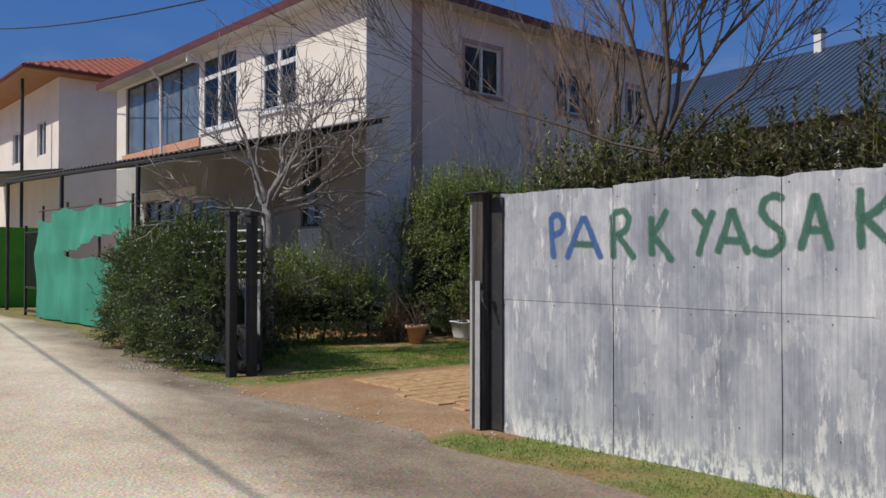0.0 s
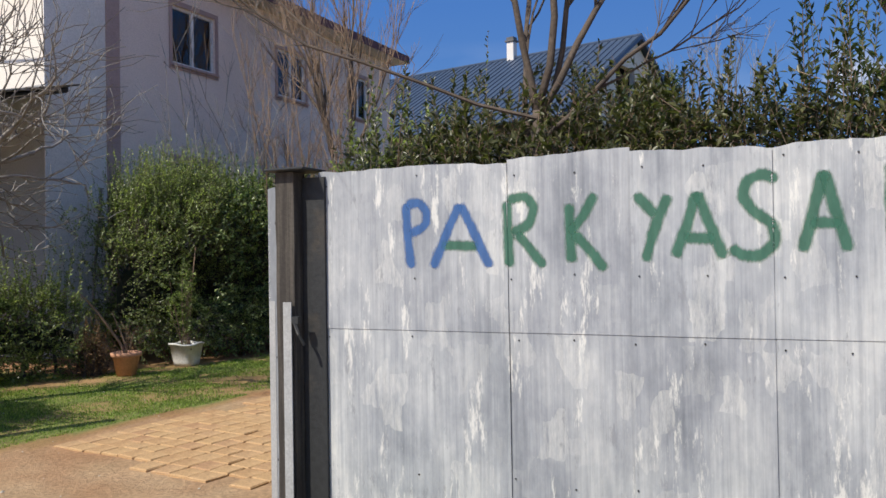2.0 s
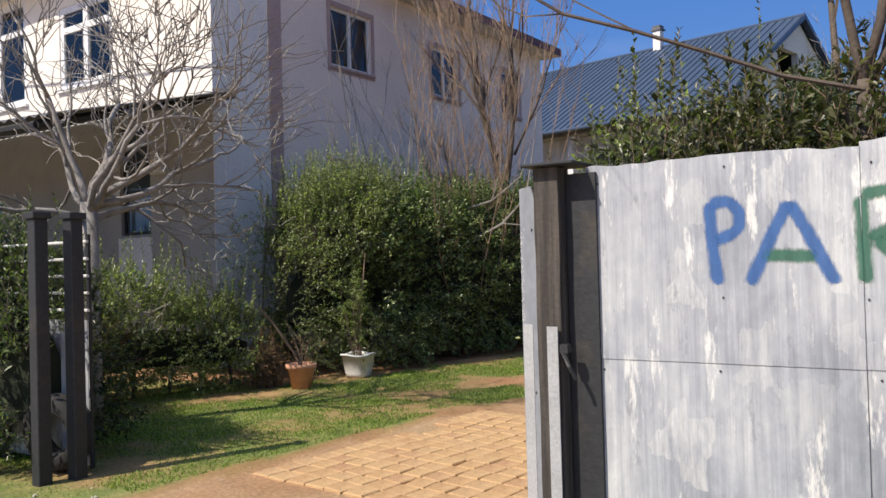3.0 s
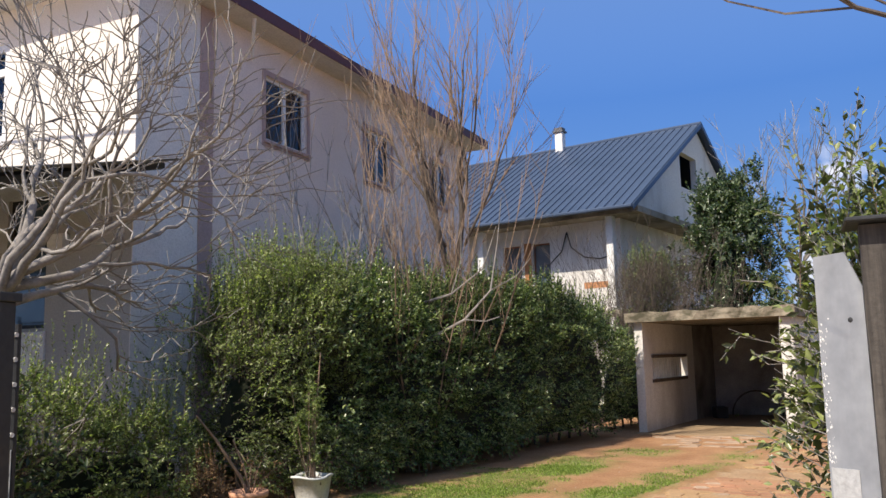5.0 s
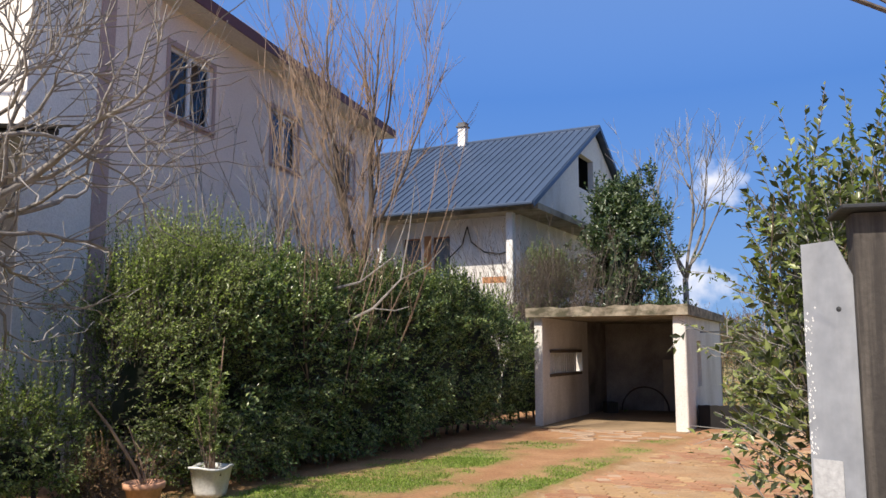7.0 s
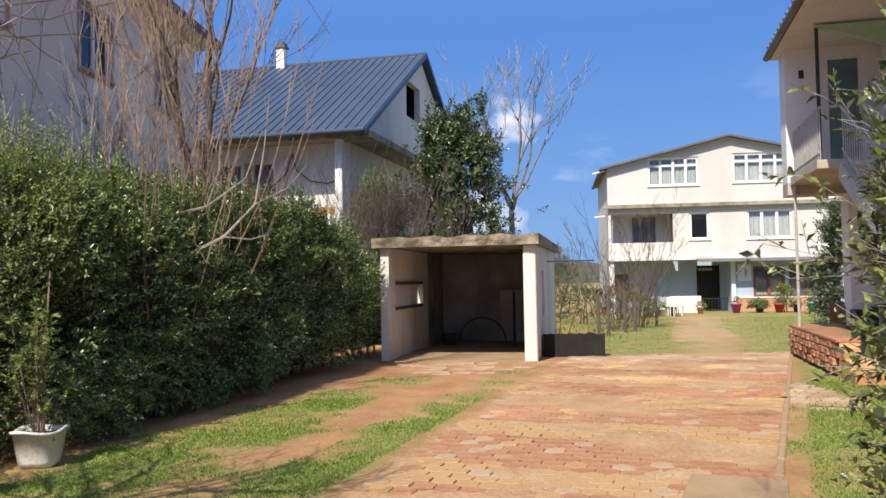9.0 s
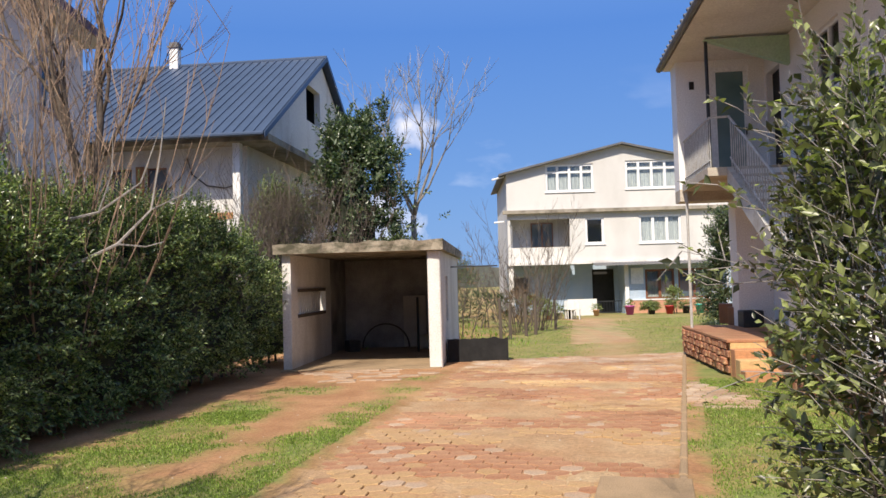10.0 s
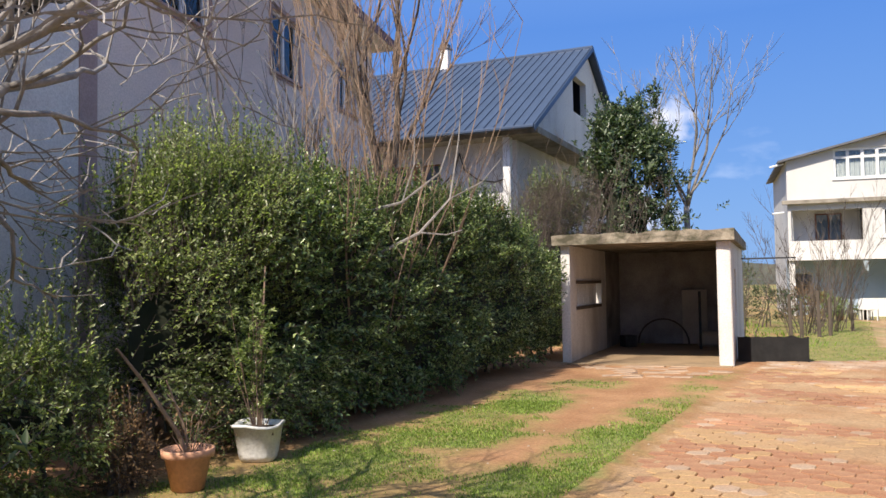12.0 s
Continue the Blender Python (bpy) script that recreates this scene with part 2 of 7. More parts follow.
M_NET = worn("green_shade_net", (0.035, 0.26, 0.17), (0.06, 0.36, 0.25), 0.75, 1.5, 90, streak=(1, 1, 0.4))
M_GREEN_PAINT = worn("bright_green_paint", (0.07, 0.36, 0.03), (0.05, 0.26, 0.03), 0.6, 2.0, 30)
M_PALE_GREEN = worn("pale_green_paint", (0.36, 0.52, 0.34), (0.44, 0.55, 0.42), 0.85, 2.0, 30)
M_CAR = worn("silver_car_paint", (0.55, 0.57, 0.58), (0.5, 0.52, 0.53), 0.25, 2.0, 20, bump=0.0, metal=0.6)
M_TYRE = worn("black_rubber", (0.02, 0.02, 0.02), (0.035, 0.033, 0.03), 0.85, 4.0, 30)
# Near-black for the block by the garage, cast shadow included in the colour.
M_DARK_BLOCK = worn("near_black_block", (0.008, 0.008, 0.009), (0.02, 0.02, 0.02), 0.9, 3.0, 15)
M_BLUE_WALL = worn("pale_blue_paint", (0.37, 0.47, 0.59), (0.46, 0.53, 0.60), 0.85, 1.0, 30)
M_PLINTH = worn("salmon_brick_paint", (0.55, 0.28, 0.17), (0.46, 0.25, 0.17), 0.85, 2.0, 12)
M_BRICK_SPLIT = worn("split_face_red_block", (0.44, 0.16, 0.08), (0.52, 0.33, 0.2), 0.95, 9.0, 40, (0.4, 0.62), 1.0, dist=0.03, vary=0.25)
M_STEP_YELLOW = worn("yellow_step_block", (0.62, 0.42, 0.20), (0.5, 0.33, 0.17), 0.9, 3.0, 30, vary=0.1)
M_STEP_ORANGE = worn("orange_step_block", (0.52, 0.25, 0.12), (0.42, 0.21, 0.11), 0.9, 3.0, 30)
M_MORTAR = worn("sandy_mortar", (0.36, 0.25, 0.15), (0.24, 0.17, 0.10), 1.0, 1.5, 60, (0.4, 0.7), 0.8)
M_RED_POT = worn("red_plastic_pot", (0.55, 0.04, 0.05), (0.42, 0.04, 0.05), 0.5, 3.0, 20)
M_PINK_POT = worn("magenta_plastic_pot", (0.48, 0.08, 0.30), (0.38, 0.07, 0.25), 0.5, 3.0, 20)
M_TEAL_POT = worn("teal_plastic_pot", (0.05, 0.42, 0.34), (0.05, 0.34, 0.29), 0.5, 3.0, 20)


def zinc_material():
    """Old galvanised sheet: faint ribs, grey wash, squarish chips of whitish bloom, flaking along the foot."""
    m, n, l, b = material("galvanised_sheet", 0.6, 0.0)
    a = ramp(n, l, noise_tex(n, l, 1.5, 9, (1, 1.5, 0.8), 0.66), [(0.32, (0.22, 0.24, 0.27)), (0.47, (0.36, 0.378, 0.41)), (0.6, (0.49, 0.505, 0.52)), (0.72, (0.64, 0.64, 0.63))])
    s = ramp(n, l, noise_tex(n, l, 7.0, 8, (1, 6, 0.16), 0.7), [(0.3, (0.74, 0.75, 0.78)), (0.68, (1.14, 1.14, 1.13))])
    col = mixed(n, l, 1.0, a, s, "MULTIPLY")
    o = n.new("ShaderNodeObjectInfo")
    col = mixed(n, l, 1.0, col, ramp(n, l, o.outputs["Random"], [(0.0, (0.9, 0.9, 0.92)), (1.0, (1.07, 1.07, 1.06))]), "MULTIPLY")
    c, mp, vo, se = n.new("ShaderNodeTexCoord"), n.new("ShaderNodeMapping"), n.new("ShaderNodeTexVoronoi"), n.new("ShaderNodeSeparateColor")
    mp.inputs["Scale"].default_value = (0.02, 1.5, 0.9)
    wob = mixed(n, l, 0.07, c.outputs["Object"], n.new("ShaderNodeTexNoise").outputs["Color"])
    l.new(wob, mp.inputs["Vector"])
    l.new(mp.outputs["Vector"], vo.inputs["Vector"])
    vo.distance, vo.inputs["Scale"].default_value = "CHEBYCHEV", 5.5
    l.new(vo.outputs["Color"], se.inputs["Color"])
    chips = ramp(n, l, se.outputs["Red"], [(0.66, (0, 0, 0)), (0.95, (0.5, 0.5, 0.5))])
    worn_off = ramp(n, l, noise_tex(n, l, 9.0, 14, (1, 3.0, 0.5), 0.85), [(0.42, (0, 0, 0)), (0.60, (1, 1, 1))])
    col = mixed(n, l, mixed(n, l, 1.0, chips, worn_off, "MULTIPLY"), col, (0.74, 0.735, 0.70))
    drips = ramp(n, l, noise_tex(n, l, 2.6, 14, (1, 2.6, 0.5), 0.78), [(0.56, (0, 0, 0)), (0.61, (0.7, 0.7, 0.7))])
    col = mixed(n, l, drips, col, (0.80, 0.79, 0.75))
    scuff = ramp(n, l, noise_tex(n, l, 2.6, 12, (1, 3.5, 1.0), 0.8), [(0.38, (0.7, 0.7, 0.7)), (0.43, (0, 0, 0))])
    col = mixed(n, l, scuff, col, (0.25, 0.26, 0.285))
    sx = n.new("ShaderNodeSeparateXYZ")
    l.new(c.outputs["Object"], sx.inputs["Vector"])
    foot = ramp(n, l, sx.outputs["Z"], [(0.03, (1, 1, 1)), (0.24, (0, 0, 0))])
    flake = ramp(n, l, noise_tex(n, l, 9.0, 10, (1, 2.0, 0.8), 0.75), [(0.46, (0, 0, 0)), (0.54, (0.95, 0.95, 0.95))])
    col = mixed(n, l, mixed(n, l, 1.0, foot, flake, "MULTIPLY"), col, (0.85, 0.84, 0.79))
    l.new(col, b.inputs["Base Color"])
    b.inputs["Metallic"].default_value = 0.12
    relief(n, l, b, noise_tex(n, l, 9.0, 8, (1, 3, 1)), 0.25, 0.01)
    return m


def road_material():
    """Sun-bleached lane with a belt of brown dirt and gravel along the fence side."""
    m, n, l, b = material("dusty_asphalt", 0.95)
    a = ramp(n, l, noise_tex(n, l, 0.45, 9, (1, 0.6, 1), 0.66), [(0.34, (0.48, 0.39, 0.28)), (0.46, (0.73, 0.605, 0.44)), (0.6, (0.87, 0.76, 0.595))])
    dirt = ramp(n, l, noise_tex(n, l, 0.9, 9, (1, 0.7, 1), 0.66), [(0.36, (0.22, 0.165, 0.115)), (0.55, (0.35, 0.28, 0.205)), (0.7, (0.47, 0.39, 0.30))])
    g = noise_tex(n, l, 55, 4, (1, 1, 1), 0.7)
    v, c, sx = n.new("ShaderNodeTexVoronoi"), n.new("ShaderNodeTexCoord"), n.new("ShaderNodeSeparateXYZ")
    v.inputs["Scale"].default_value = 38
    l.new(c.outputs["Object"], v.inputs["Vector"])
    l.new(c.outputs["Object"], sx.inputs["Vector"])
    k, mr = n.new("ShaderNodeMath"), n.new("ShaderNodeMapRange")
    k.operation = "MULTIPLY_ADD"
    l.new(noise_tex(n, l, 0.8, 8, (1, 0.5, 1), 0.7), k.inputs[0])
    k.inputs[1].default_value = 1.8
    slant = n.new("ShaderNodeMath")
    slant.operation = "MULTIPLY_ADD"
    slant.inputs[1].default_value = -0.18
    l.new(sx.outputs["Y"], slant.inputs[0])
    l.new(sx.outputs["X"], slant.inputs[2])
    l.new(slant.outputs["Value"], k.inputs[2])
    l.new(k.outputs["Value"], mr.inputs["Value"])
    mr.inputs["From Min"].default_value, mr.inputs["From Max"].default_value = 2.0, 2.9
    col = mixed(n, l, mr.outputs["Result"], a, dirt)
    col = mixed(n, l, 1.0, col, ramp(n, l, g, [(0.3, (0.66, 0.66, 0.66)), (0.7, (1.25, 1.23, 1.2))]), "MULTIPLY")
    col = mixed(n, l, 0.3, col, mixed(n, l, 1.0, col, v.outputs["Color"], "MULTIPLY"))
    l.new(col, b.inputs["Base Color"])
    relief(n, l, b, v.outputs["Distance"], 0.5, 0.012)
    return m


def ground_material():
    """Red earth, sandy patches and turf, shared out by the layers stored with the ground."""
    m, n, l, b = material("yard_earth", 0.97)
    at = n.new("ShaderNodeAttribute")
    at.attribute_name = "cover"
    sep = n.new("ShaderNodeSeparateColor")
    l.new(at.outputs["Color"], sep.inputs["Color"])
    fine = noise_tex(n, l, 26, 8, (1, 1, 1), 0.65)
    earth = ramp(n, l, noise_tex(n, l, 1.1, 8), [(0.35, (0.30, 0.145, 0.066)), (0.68, (0.45, 0.25, 0.125))])
    sand = ramp(n, l, noise_tex(n, l, 2.0, 8), [(0.35, (0.38, 0.255, 0.14)), (0.7, (0.50, 0.365, 0.22))])
    turf = ramp(n, l, noise_tex(n, l, 3.0, 8), [(0.3, (0.10, 0.145, 0.03)), (0.52, (0.20, 0.23, 0.06)), (0.72, (0.30, 0.24, 0.10))])
    col = mixed(n, l, sep.outputs["Green"], earth, sand)
    col = mixed(n, l, sep.outputs["Red"], col, turf)
    col = mixed(n, l, 1.0, col, ramp(n, l, fine, [(0.3, (0.7, 0.7, 0.7)), (0.7, (1.25, 1.25, 1.25))]), "MULTIPLY")
    l.new(col, b.inputs["Base Color"])
    relief(n, l, b, fine, 0.8, 0.03)
    return m


def paver_material(name, cols, rough=0.9, earth=(0.37, 0.21, 0.113)):
    """Concrete stones: each its own tone, faded and dusted with earth."""
    m, n, l, b = material(name, rough)
    geo, ob = n.new("ShaderNodeNewGeometry"), n.new("ShaderNodeObjectInfo")
    add = n.new("ShaderNodeMath")
    add.operation = "ADD"
    l.new(geo.outputs["Random Per Island"], add.inputs[0])
    l.new(ob.outputs["Random"], add.inputs[1])
    fr = n.new("ShaderNodeMath")
    fr.operation = "FRACT"
    l.new(add.outputs["Value"], fr.inputs[0])
    a = ramp(n, l, fr.outputs["Value"], cols)
    at = n.new("ShaderNodeAttribute")
    at.attribute_name = "band"
    dust = noise_tex(n, l, 1.2, 8, (1, 1, 1), 0.65)
    col = mixed(n, l, ramp(n, l, dust, [(0.34, (0.3, 0.3, 0.3)), (0.62, (0.9, 0.9, 0.9))]), a, earth)
    g = noise_tex(n, l, 60, 5)
    col = mixed(n, l, 1.0, col, ramp(n, l, g, [(0.3, (0.75, 0.75, 0.75)), (0.7, (1.2, 1.2, 1.2))]), "MULTIPLY")
    smudge = noise_tex(n, l, 0.75, 7, (1.0, 0.55, 1.0), 0.7)
    col = mixed(n, l, 1.0, col, ramp(n, l, smudge, [(0.36, (0.58, 0.52, 0.46)), (0.5, (0.92, 0.91, 0.9)), (0.64, (1.14, 1.15, 1.12))]), "MULTIPLY")
    l.new(col, b.inputs["Base Color"])
    relief(n, l, b, g, 0.5, 0.008)
    return m


M_ZINC = zinc_material()
M_ROAD = road_material()
M_GROUND = ground_material()
M_BLOCK_TAN = paver_material("tan_paving_block", [(0.0, (0.46, 0.27, 0.125)), (0.4, (0.60, 0.40, 0.19)), (0.75, (0.55, 0.37, 0.20)), (1.0, (0.42, 0.22, 0.12))], earth=(0.54, 0.345, 0.18))
M_PAVER_RED = paver_material("faded_red_paver", [(0.0, (0.36, 0.14, 0.075)), (0.5, (0.43, 0.19, 0.11)), (1.0, (0.48, 0.25, 0.15))])
M_PAVER_YELLOW = paver_material("faded_yellow_paver", [(0.0, (0.54, 0.37, 0.17)), (0.5, (0.64, 0.46, 0.22)), (1.0, (0.60, 0.44, 0.25))])
M_PAVER_PALE = paver_material("pale_worn_paver", [(0.0, (0.48, 0.40, 0.31)), (0.5, (0.60, 0.52, 0.42)), (1.0, (0.54, 0.47, 0.39))])


def paint_material(name, col):
    """Sprayed letters: uneven, thin at the edges of the ribs."""
    m, n, l, b = material(name, 0.75)
    c = ramp(n, l, noise_tex(n, l, 9, 6, (1, 3, 1), 0.7), [(0.25, col), (0.75, tuple(x * 1.5 + 0.015 for x in col))])
    l.new(c, b.inputs["Base Color"])
    at, ad, mr, tr, mx = n.new("ShaderNodeAttribute"), n.new("ShaderNodeMath"), n.new("ShaderNodeMapRange"), n.new("ShaderNodeBsdfTransparent"), n.new("ShaderNodeMixShader")
    at.attribute_name = "soft"
    ad.operation = "ADD"
    l.new(at.outputs["Fac"], ad.inputs[0])
    wob = n.new("ShaderNodeMath")
    wob.operation = "MULTIPLY_ADD"
    l.new(noise_tex(n, l, 26, 8, (1, 2.5, 0.7), 0.75), wob.inputs[0])
    wob.inputs[1].default_value, wob.inputs[2].default_value = 0.9, -0.45
    l.new(wob.outputs["Value"], ad.inputs[1])
    mr.inputs["From Min"].default_value, mr.inputs["From Max"].default_value, mr.inputs["To Max"].default_value = 0.06, 0.5, 0.93
    l.new(ad.outputs["Value"], mr.inputs["Value"])
    l.new(mr.outputs["Result"], mx.inputs["Fac"])
    l.new(tr.outputs["BSDF"], mx.inputs[1])
    l.new(b.outputs["BSDF"], mx.inputs[2])
    l.new(mx.outputs["Shader"], n["Material Output"].inputs["Surface"])
    return m


M_SPRAY_GREEN = paint_material("sprayed_green", (0.014, 0.085, 0.055))
M_SPRAY_BLUE = paint_material("sprayed_blue", (0.013, 0.07, 0.22))


def clear_glass(name, tint=(0.85, 0.9, 0.92)):
    m, n, l, b = material(name, 0.03)
    gl, tr, mx, fr = n.new("ShaderNodeBsdfGlossy"), n.new("ShaderNodeBsdfTransparent"), n.new("ShaderNodeMixShader"), n.new("ShaderNodeFresnel")
    gl.inputs["Roughness"].default_value = 0.03
    tr.inputs["Color"].default_value = (*tint, 1)
    fr.inputs["IOR"].default_value = 1.75
    l.new(fr.outputs["Fac"], mx.inputs["Fac"])
    l.new(tr.outputs["BSDF"], mx.inputs[1])
    l.new(gl.outputs["BSDF"], mx.inputs[2])
    l.new(mx.outputs["Shader"], n["Material Output"].inputs["Surface"])
    return m


M_CLEAR = clear_glass("clear_pane")


# ---- building tools ----
class Geo:
    """Gathers boxes, tubes and sheets into one mesh."""

    def __init__(self, m=None):
        self.v, self.f, self.m, self.weld = [], [], m, False

    def add(self, verts, faces):
        o = len(self.v)
        self.v += [tuple(self.m @ Vector(p)) for p in verts] if self.m else [tuple(p) for p in verts]
        self.f += [tuple(i + o for i in f) for f in faces]
        return self

    def box(self, x0, x1, y0, y1, z0, z1):
        return self.add([(x0, y0, z0), (x1, y0, z0), (x1, y1, z0), (x0, y1, z0), (x0, y0, z1), (x1, y0, z1), (x1, y1, z1), (x0, y1, z1)],
                        [(3, 2, 1, 0), (4, 5, 6, 7), (0, 1, 5, 4), (1, 2, 6, 5), (2, 3, 7, 6), (3, 0, 4, 7)])

    def slab(self, poly, thick):
        """A sheet of any flat outline in space, thickened downwards."""
        k = len(poly)
        low = [(p[0], p[1], p[2] - thick) for p in poly]
        return self.add(list(poly) + low, [tuple(range(k)), tuple(range(2 * k - 1, k - 1, -1))] + [(i, k + i, k + (i + 1) % k, (i + 1) % k) for i in range(k)])

    def tube(self, pts, radii, n=6):
        pts = [Vector(p) for p in pts]
        if not hasattr(radii, "__len__"):
            radii = [radii] * len(pts)
        verts, faces = [], []
        for i, p in enumerate(pts):
            d = (pts[min(i + 1, len(pts) - 1)] - pts[max(i - 1, 0)]).normalized()
            a = d.cross(Vector((0.31, 0.17, 0.93)) if abs(d.z) < 0.9 else Vector((1, 0.2, 0))).normalized()
            b = d.cross(a)
            for k in range(n):
                t = 2 * math.pi * k / n
                verts.append(p + (a * math.cos(t) + b * math.sin(t)) * radii[i])
        for i in range(len(pts) - 1):
            for k in range(n):
                faces.append((i * n + k, i * n + (k + 1) % n, (i + 1) * n + (k + 1) % n, (i + 1) * n + k))
        faces += [tuple(range(n - 1, -1, -1)), tuple(range((len(pts) - 1) * n, len(pts) * n))]
        return self.add(verts, faces)

    def lathe(self, profile, n=20, at=(0, 0, 0)):
        """Turns (radius, height) pairs round an upright axis."""
        verts, faces = [], []
        for r, z in profile:
            for k in range(n):
                t = 2 * math.pi * k / n
                verts.append((at[0] + r * math.cos(t), at[1] + r * math.sin(t), at[2] + z))
        for i in range(len(profile) - 1):
            for k in range(n):
                faces.append((i * n + k, i * n + (k + 1) % n, (i + 1) * n + (k + 1) % n, (i + 1) * n + k))
        return self.add(verts, faces)

    def wall(self, length, height, thick, holes=(), z0=0.0):
        """A wall along +x from the origin, its outer face at y = 0, inside towards +y, with holes (x0, x1, z0, z1) right through."""
        self.weld = True
        xs = sorted({0.0, length, *[h[0] for h in holes], *[h[1] for h in holes]})
        zs = sorted({z0, height, *[h[2] for h in holes], *[h[3] for h in holes]})
        for a, b in zip(xs, xs[1:]):
            start = None
            for c, d in zip(zs, zs[1:]):
                gone = any(h[0] < (a + b) / 2 < h[1] and h[2] < (c + d) / 2 < h[3] for h in holes)
                if not gone and start is None:
                    start = c
                if gone and start is not None:
                    self.box(a, b, 0, thick, start, c)
                    start = None
            if start is not None:
                self.box(a, b, 0, thick, start, height)
        return self

    def mesh(self, name, smooth=False, bevel=0.0):
        me = bpy.data.meshes.new(name)
        me.from_pydata(self.v, [], self.f)
        if self.weld:
            bm = bmesh.new()
            bm.from_mesh(me)
            bmesh.ops.remove_doubles(bm, verts=bm.verts[:], dist=0.0005)
            bm.to_mesh(me)
            bm.free()
        if bevel:
            bm = bmesh.new()
            bm.from_mesh(me)
            bmesh.ops.bevel(bm, geom=bm.edges[:], offset=bevel, segments=1, affect="EDGES")
            bm.to_mesh(me)
            bm.free()
        if smooth:
            me.shade_smooth()
        return me


def part(name, geo, mat, parent, label="", smooth=False, bevel=0.0):
    """Links what was gathered as one mesh under a thing or a part."""
    me = geo.mesh(name, smooth, bevel) if isinstance(geo, Geo) else geo
    me.materials.append(mat)
    ob = new(name, me)
    if parent:
        ob.parent = parent
    return tagged(ob, label) if label else ob


def thing(name, label, category, at=(0, 0, 0), turn=0.0, group="", kind=""):
    e = new(name)
    e.matrix_basis = pose(*at, 0, 0, turn)
    e.empty_display_size = 0.3
    return tagged(e, label, category, group, kind)


def solid(name, geo, mat, label, category, at=(0, 0, 0), turn=0.0, group="", kind="", smooth=False, bevel=0.0):
    ob = part(name, geo, mat, None, "", smooth, bevel)
    ob.matrix_basis = pose(*at, 0, 0, turn)
    return tagged(ob, label, category, group, kind)


def window(parent, m, w, h, frame_mat, cols=2, transom=0.0, glass=None, curtain=False, sill=None, depth=0.07, bar=0.055, inset=0.06, name="window"):
    """A window in a wall: m sets its lower left corner, x along the wall and -y outwards. Frame, panes, sill and curtains."""
    g = Geo(m)
    y0, y1 = inset, inset + depth
    g.box(0, w, y0, y1, 0, bar), g.box(0, w, y0, y1, h - bar, h)
    g.box(0, bar, y0, y1, bar, h - bar), g.box(w - bar, w, y0, y1, bar, h - bar)
    g.weld = True
    fr = part(name, g, frame_mat, parent)
    for i in range(1, cols):
        x = w * i / cols
        part("mullion", Geo(m).box(x - bar * 0.6, x + bar * 0.6, y0 - 0.008, y1, bar, h - bar), frame_mat, fr)
    if transom:
        part("transom", Geo(m).box(bar, w - bar, y0 - 0.004, y1 - 0.006, h - transom - bar * 0.5, h - transom + bar * 0.5), frame_mat, fr)
    for i in range(cols):
        part("pane", Geo(m).box(w * i / cols + bar * 0.4, w * (i + 1) / cols - bar * 0.4, y0 + 0.03, y0 + 0.036, bar * 0.7, h - bar * 0.7), glass or M_CLEAR, fr).visible_shadow = False
    if curtain:
        for i in range(cols):
            a, b = w * i / cols + 0.02, w * (i + 1) / cols - 0.02
            k = 18
            pts = [(a + (b - a) * j / k, y1 + 0.09 + 0.022 * math.sin(j * 2.1) + 0.01 * math.sin(j * 5.3)) for j in range(k + 1)]
            c = Geo(m)
            c.add([(x, y, 0.04) for x, y in pts] + [(x, y, h - 0.03) for x, y in pts], [(j, j + 1, k + 2 + j, k + 1 + j) for j in range(k)])
            part("curtain", c, M_CURTAIN, fr, "white net curtain behind the glass")
    if sill:
        part("sill", Geo(m).box(-0.06, w + 0.06, -0.06, inset + 0.02, -0.05, -0.004), sill, fr)
    return fr


def turned(x, y, z, a):
    return pose(x, y, z, 0, 0, a)


def corrugated(a, b, c, d, waves, amp=0.018, thick=0.004):
    """A corrugated sheet over the quad a b (first edge), d c (opposite edge): ribs run from the first edge to the opposite one."""
    a, b, c, d = (Vector(p) for p in (a, b, c, d))
    nrm = (b - a).cross(d - a).normalized()
    g, k = Geo(), waves * 4
    top, bot = [], []
    for i in range(k + 1):
        f = i / k
        off = nrm * amp * math.sin(2 * math.pi * waves * f)
        top.append(a.lerp(b, f) + off)
        bot.append(d.lerp(c, f) + off)
    low = [p - nrm * thick for p in top] + [p - nrm * thick for p in bot]
    q = 2 * (k + 1)
    faces = [(i, i + 1, k + 2 + i, k + 1 + i) for i in range(k)]
    faces += [(q + k + 1 + i, q + k + 2 + i, q + i + 1, q + i) for i in range(k)]
    faces += [(i, q + i, q + i + 1, i + 1) for i in range(k)] + [(k + 1 + i, k + 2 + i, q + k + 2 + i, q + k + 1 + i) for i in range(k)]
    return g.add(top + bot + low, faces)


def gz(x, y):
    """The ground's height: level at the gate, falling a little towards the back."""
    return -0.006 * max(0.0, min(x, 60) - 10)


# ---- ground, road and verge ----
def axis(lo, hi, step, far):
    a = list(np.arange(lo, hi, step))
    s, v = step, hi
    while v < far:
        a.append(v)
        s *= 1.35
        v += s
    s, v, back = step, lo, []
    while v > -far:
        s *= 1.35
        v -= s
        back.append(v)
    return back[::-1] + a + [v for v in (far,)]


def drive_edges(x):
    """The paved drive's two edges at x: its y on the house side and on the lawn side."""
    return 7.5 - (x - 8) * 0.27 if x > 8 else 7.5 + (8 - x) * 0.1, 4.35 - (x - 8) * 0.40 if x > 8 else 4.35


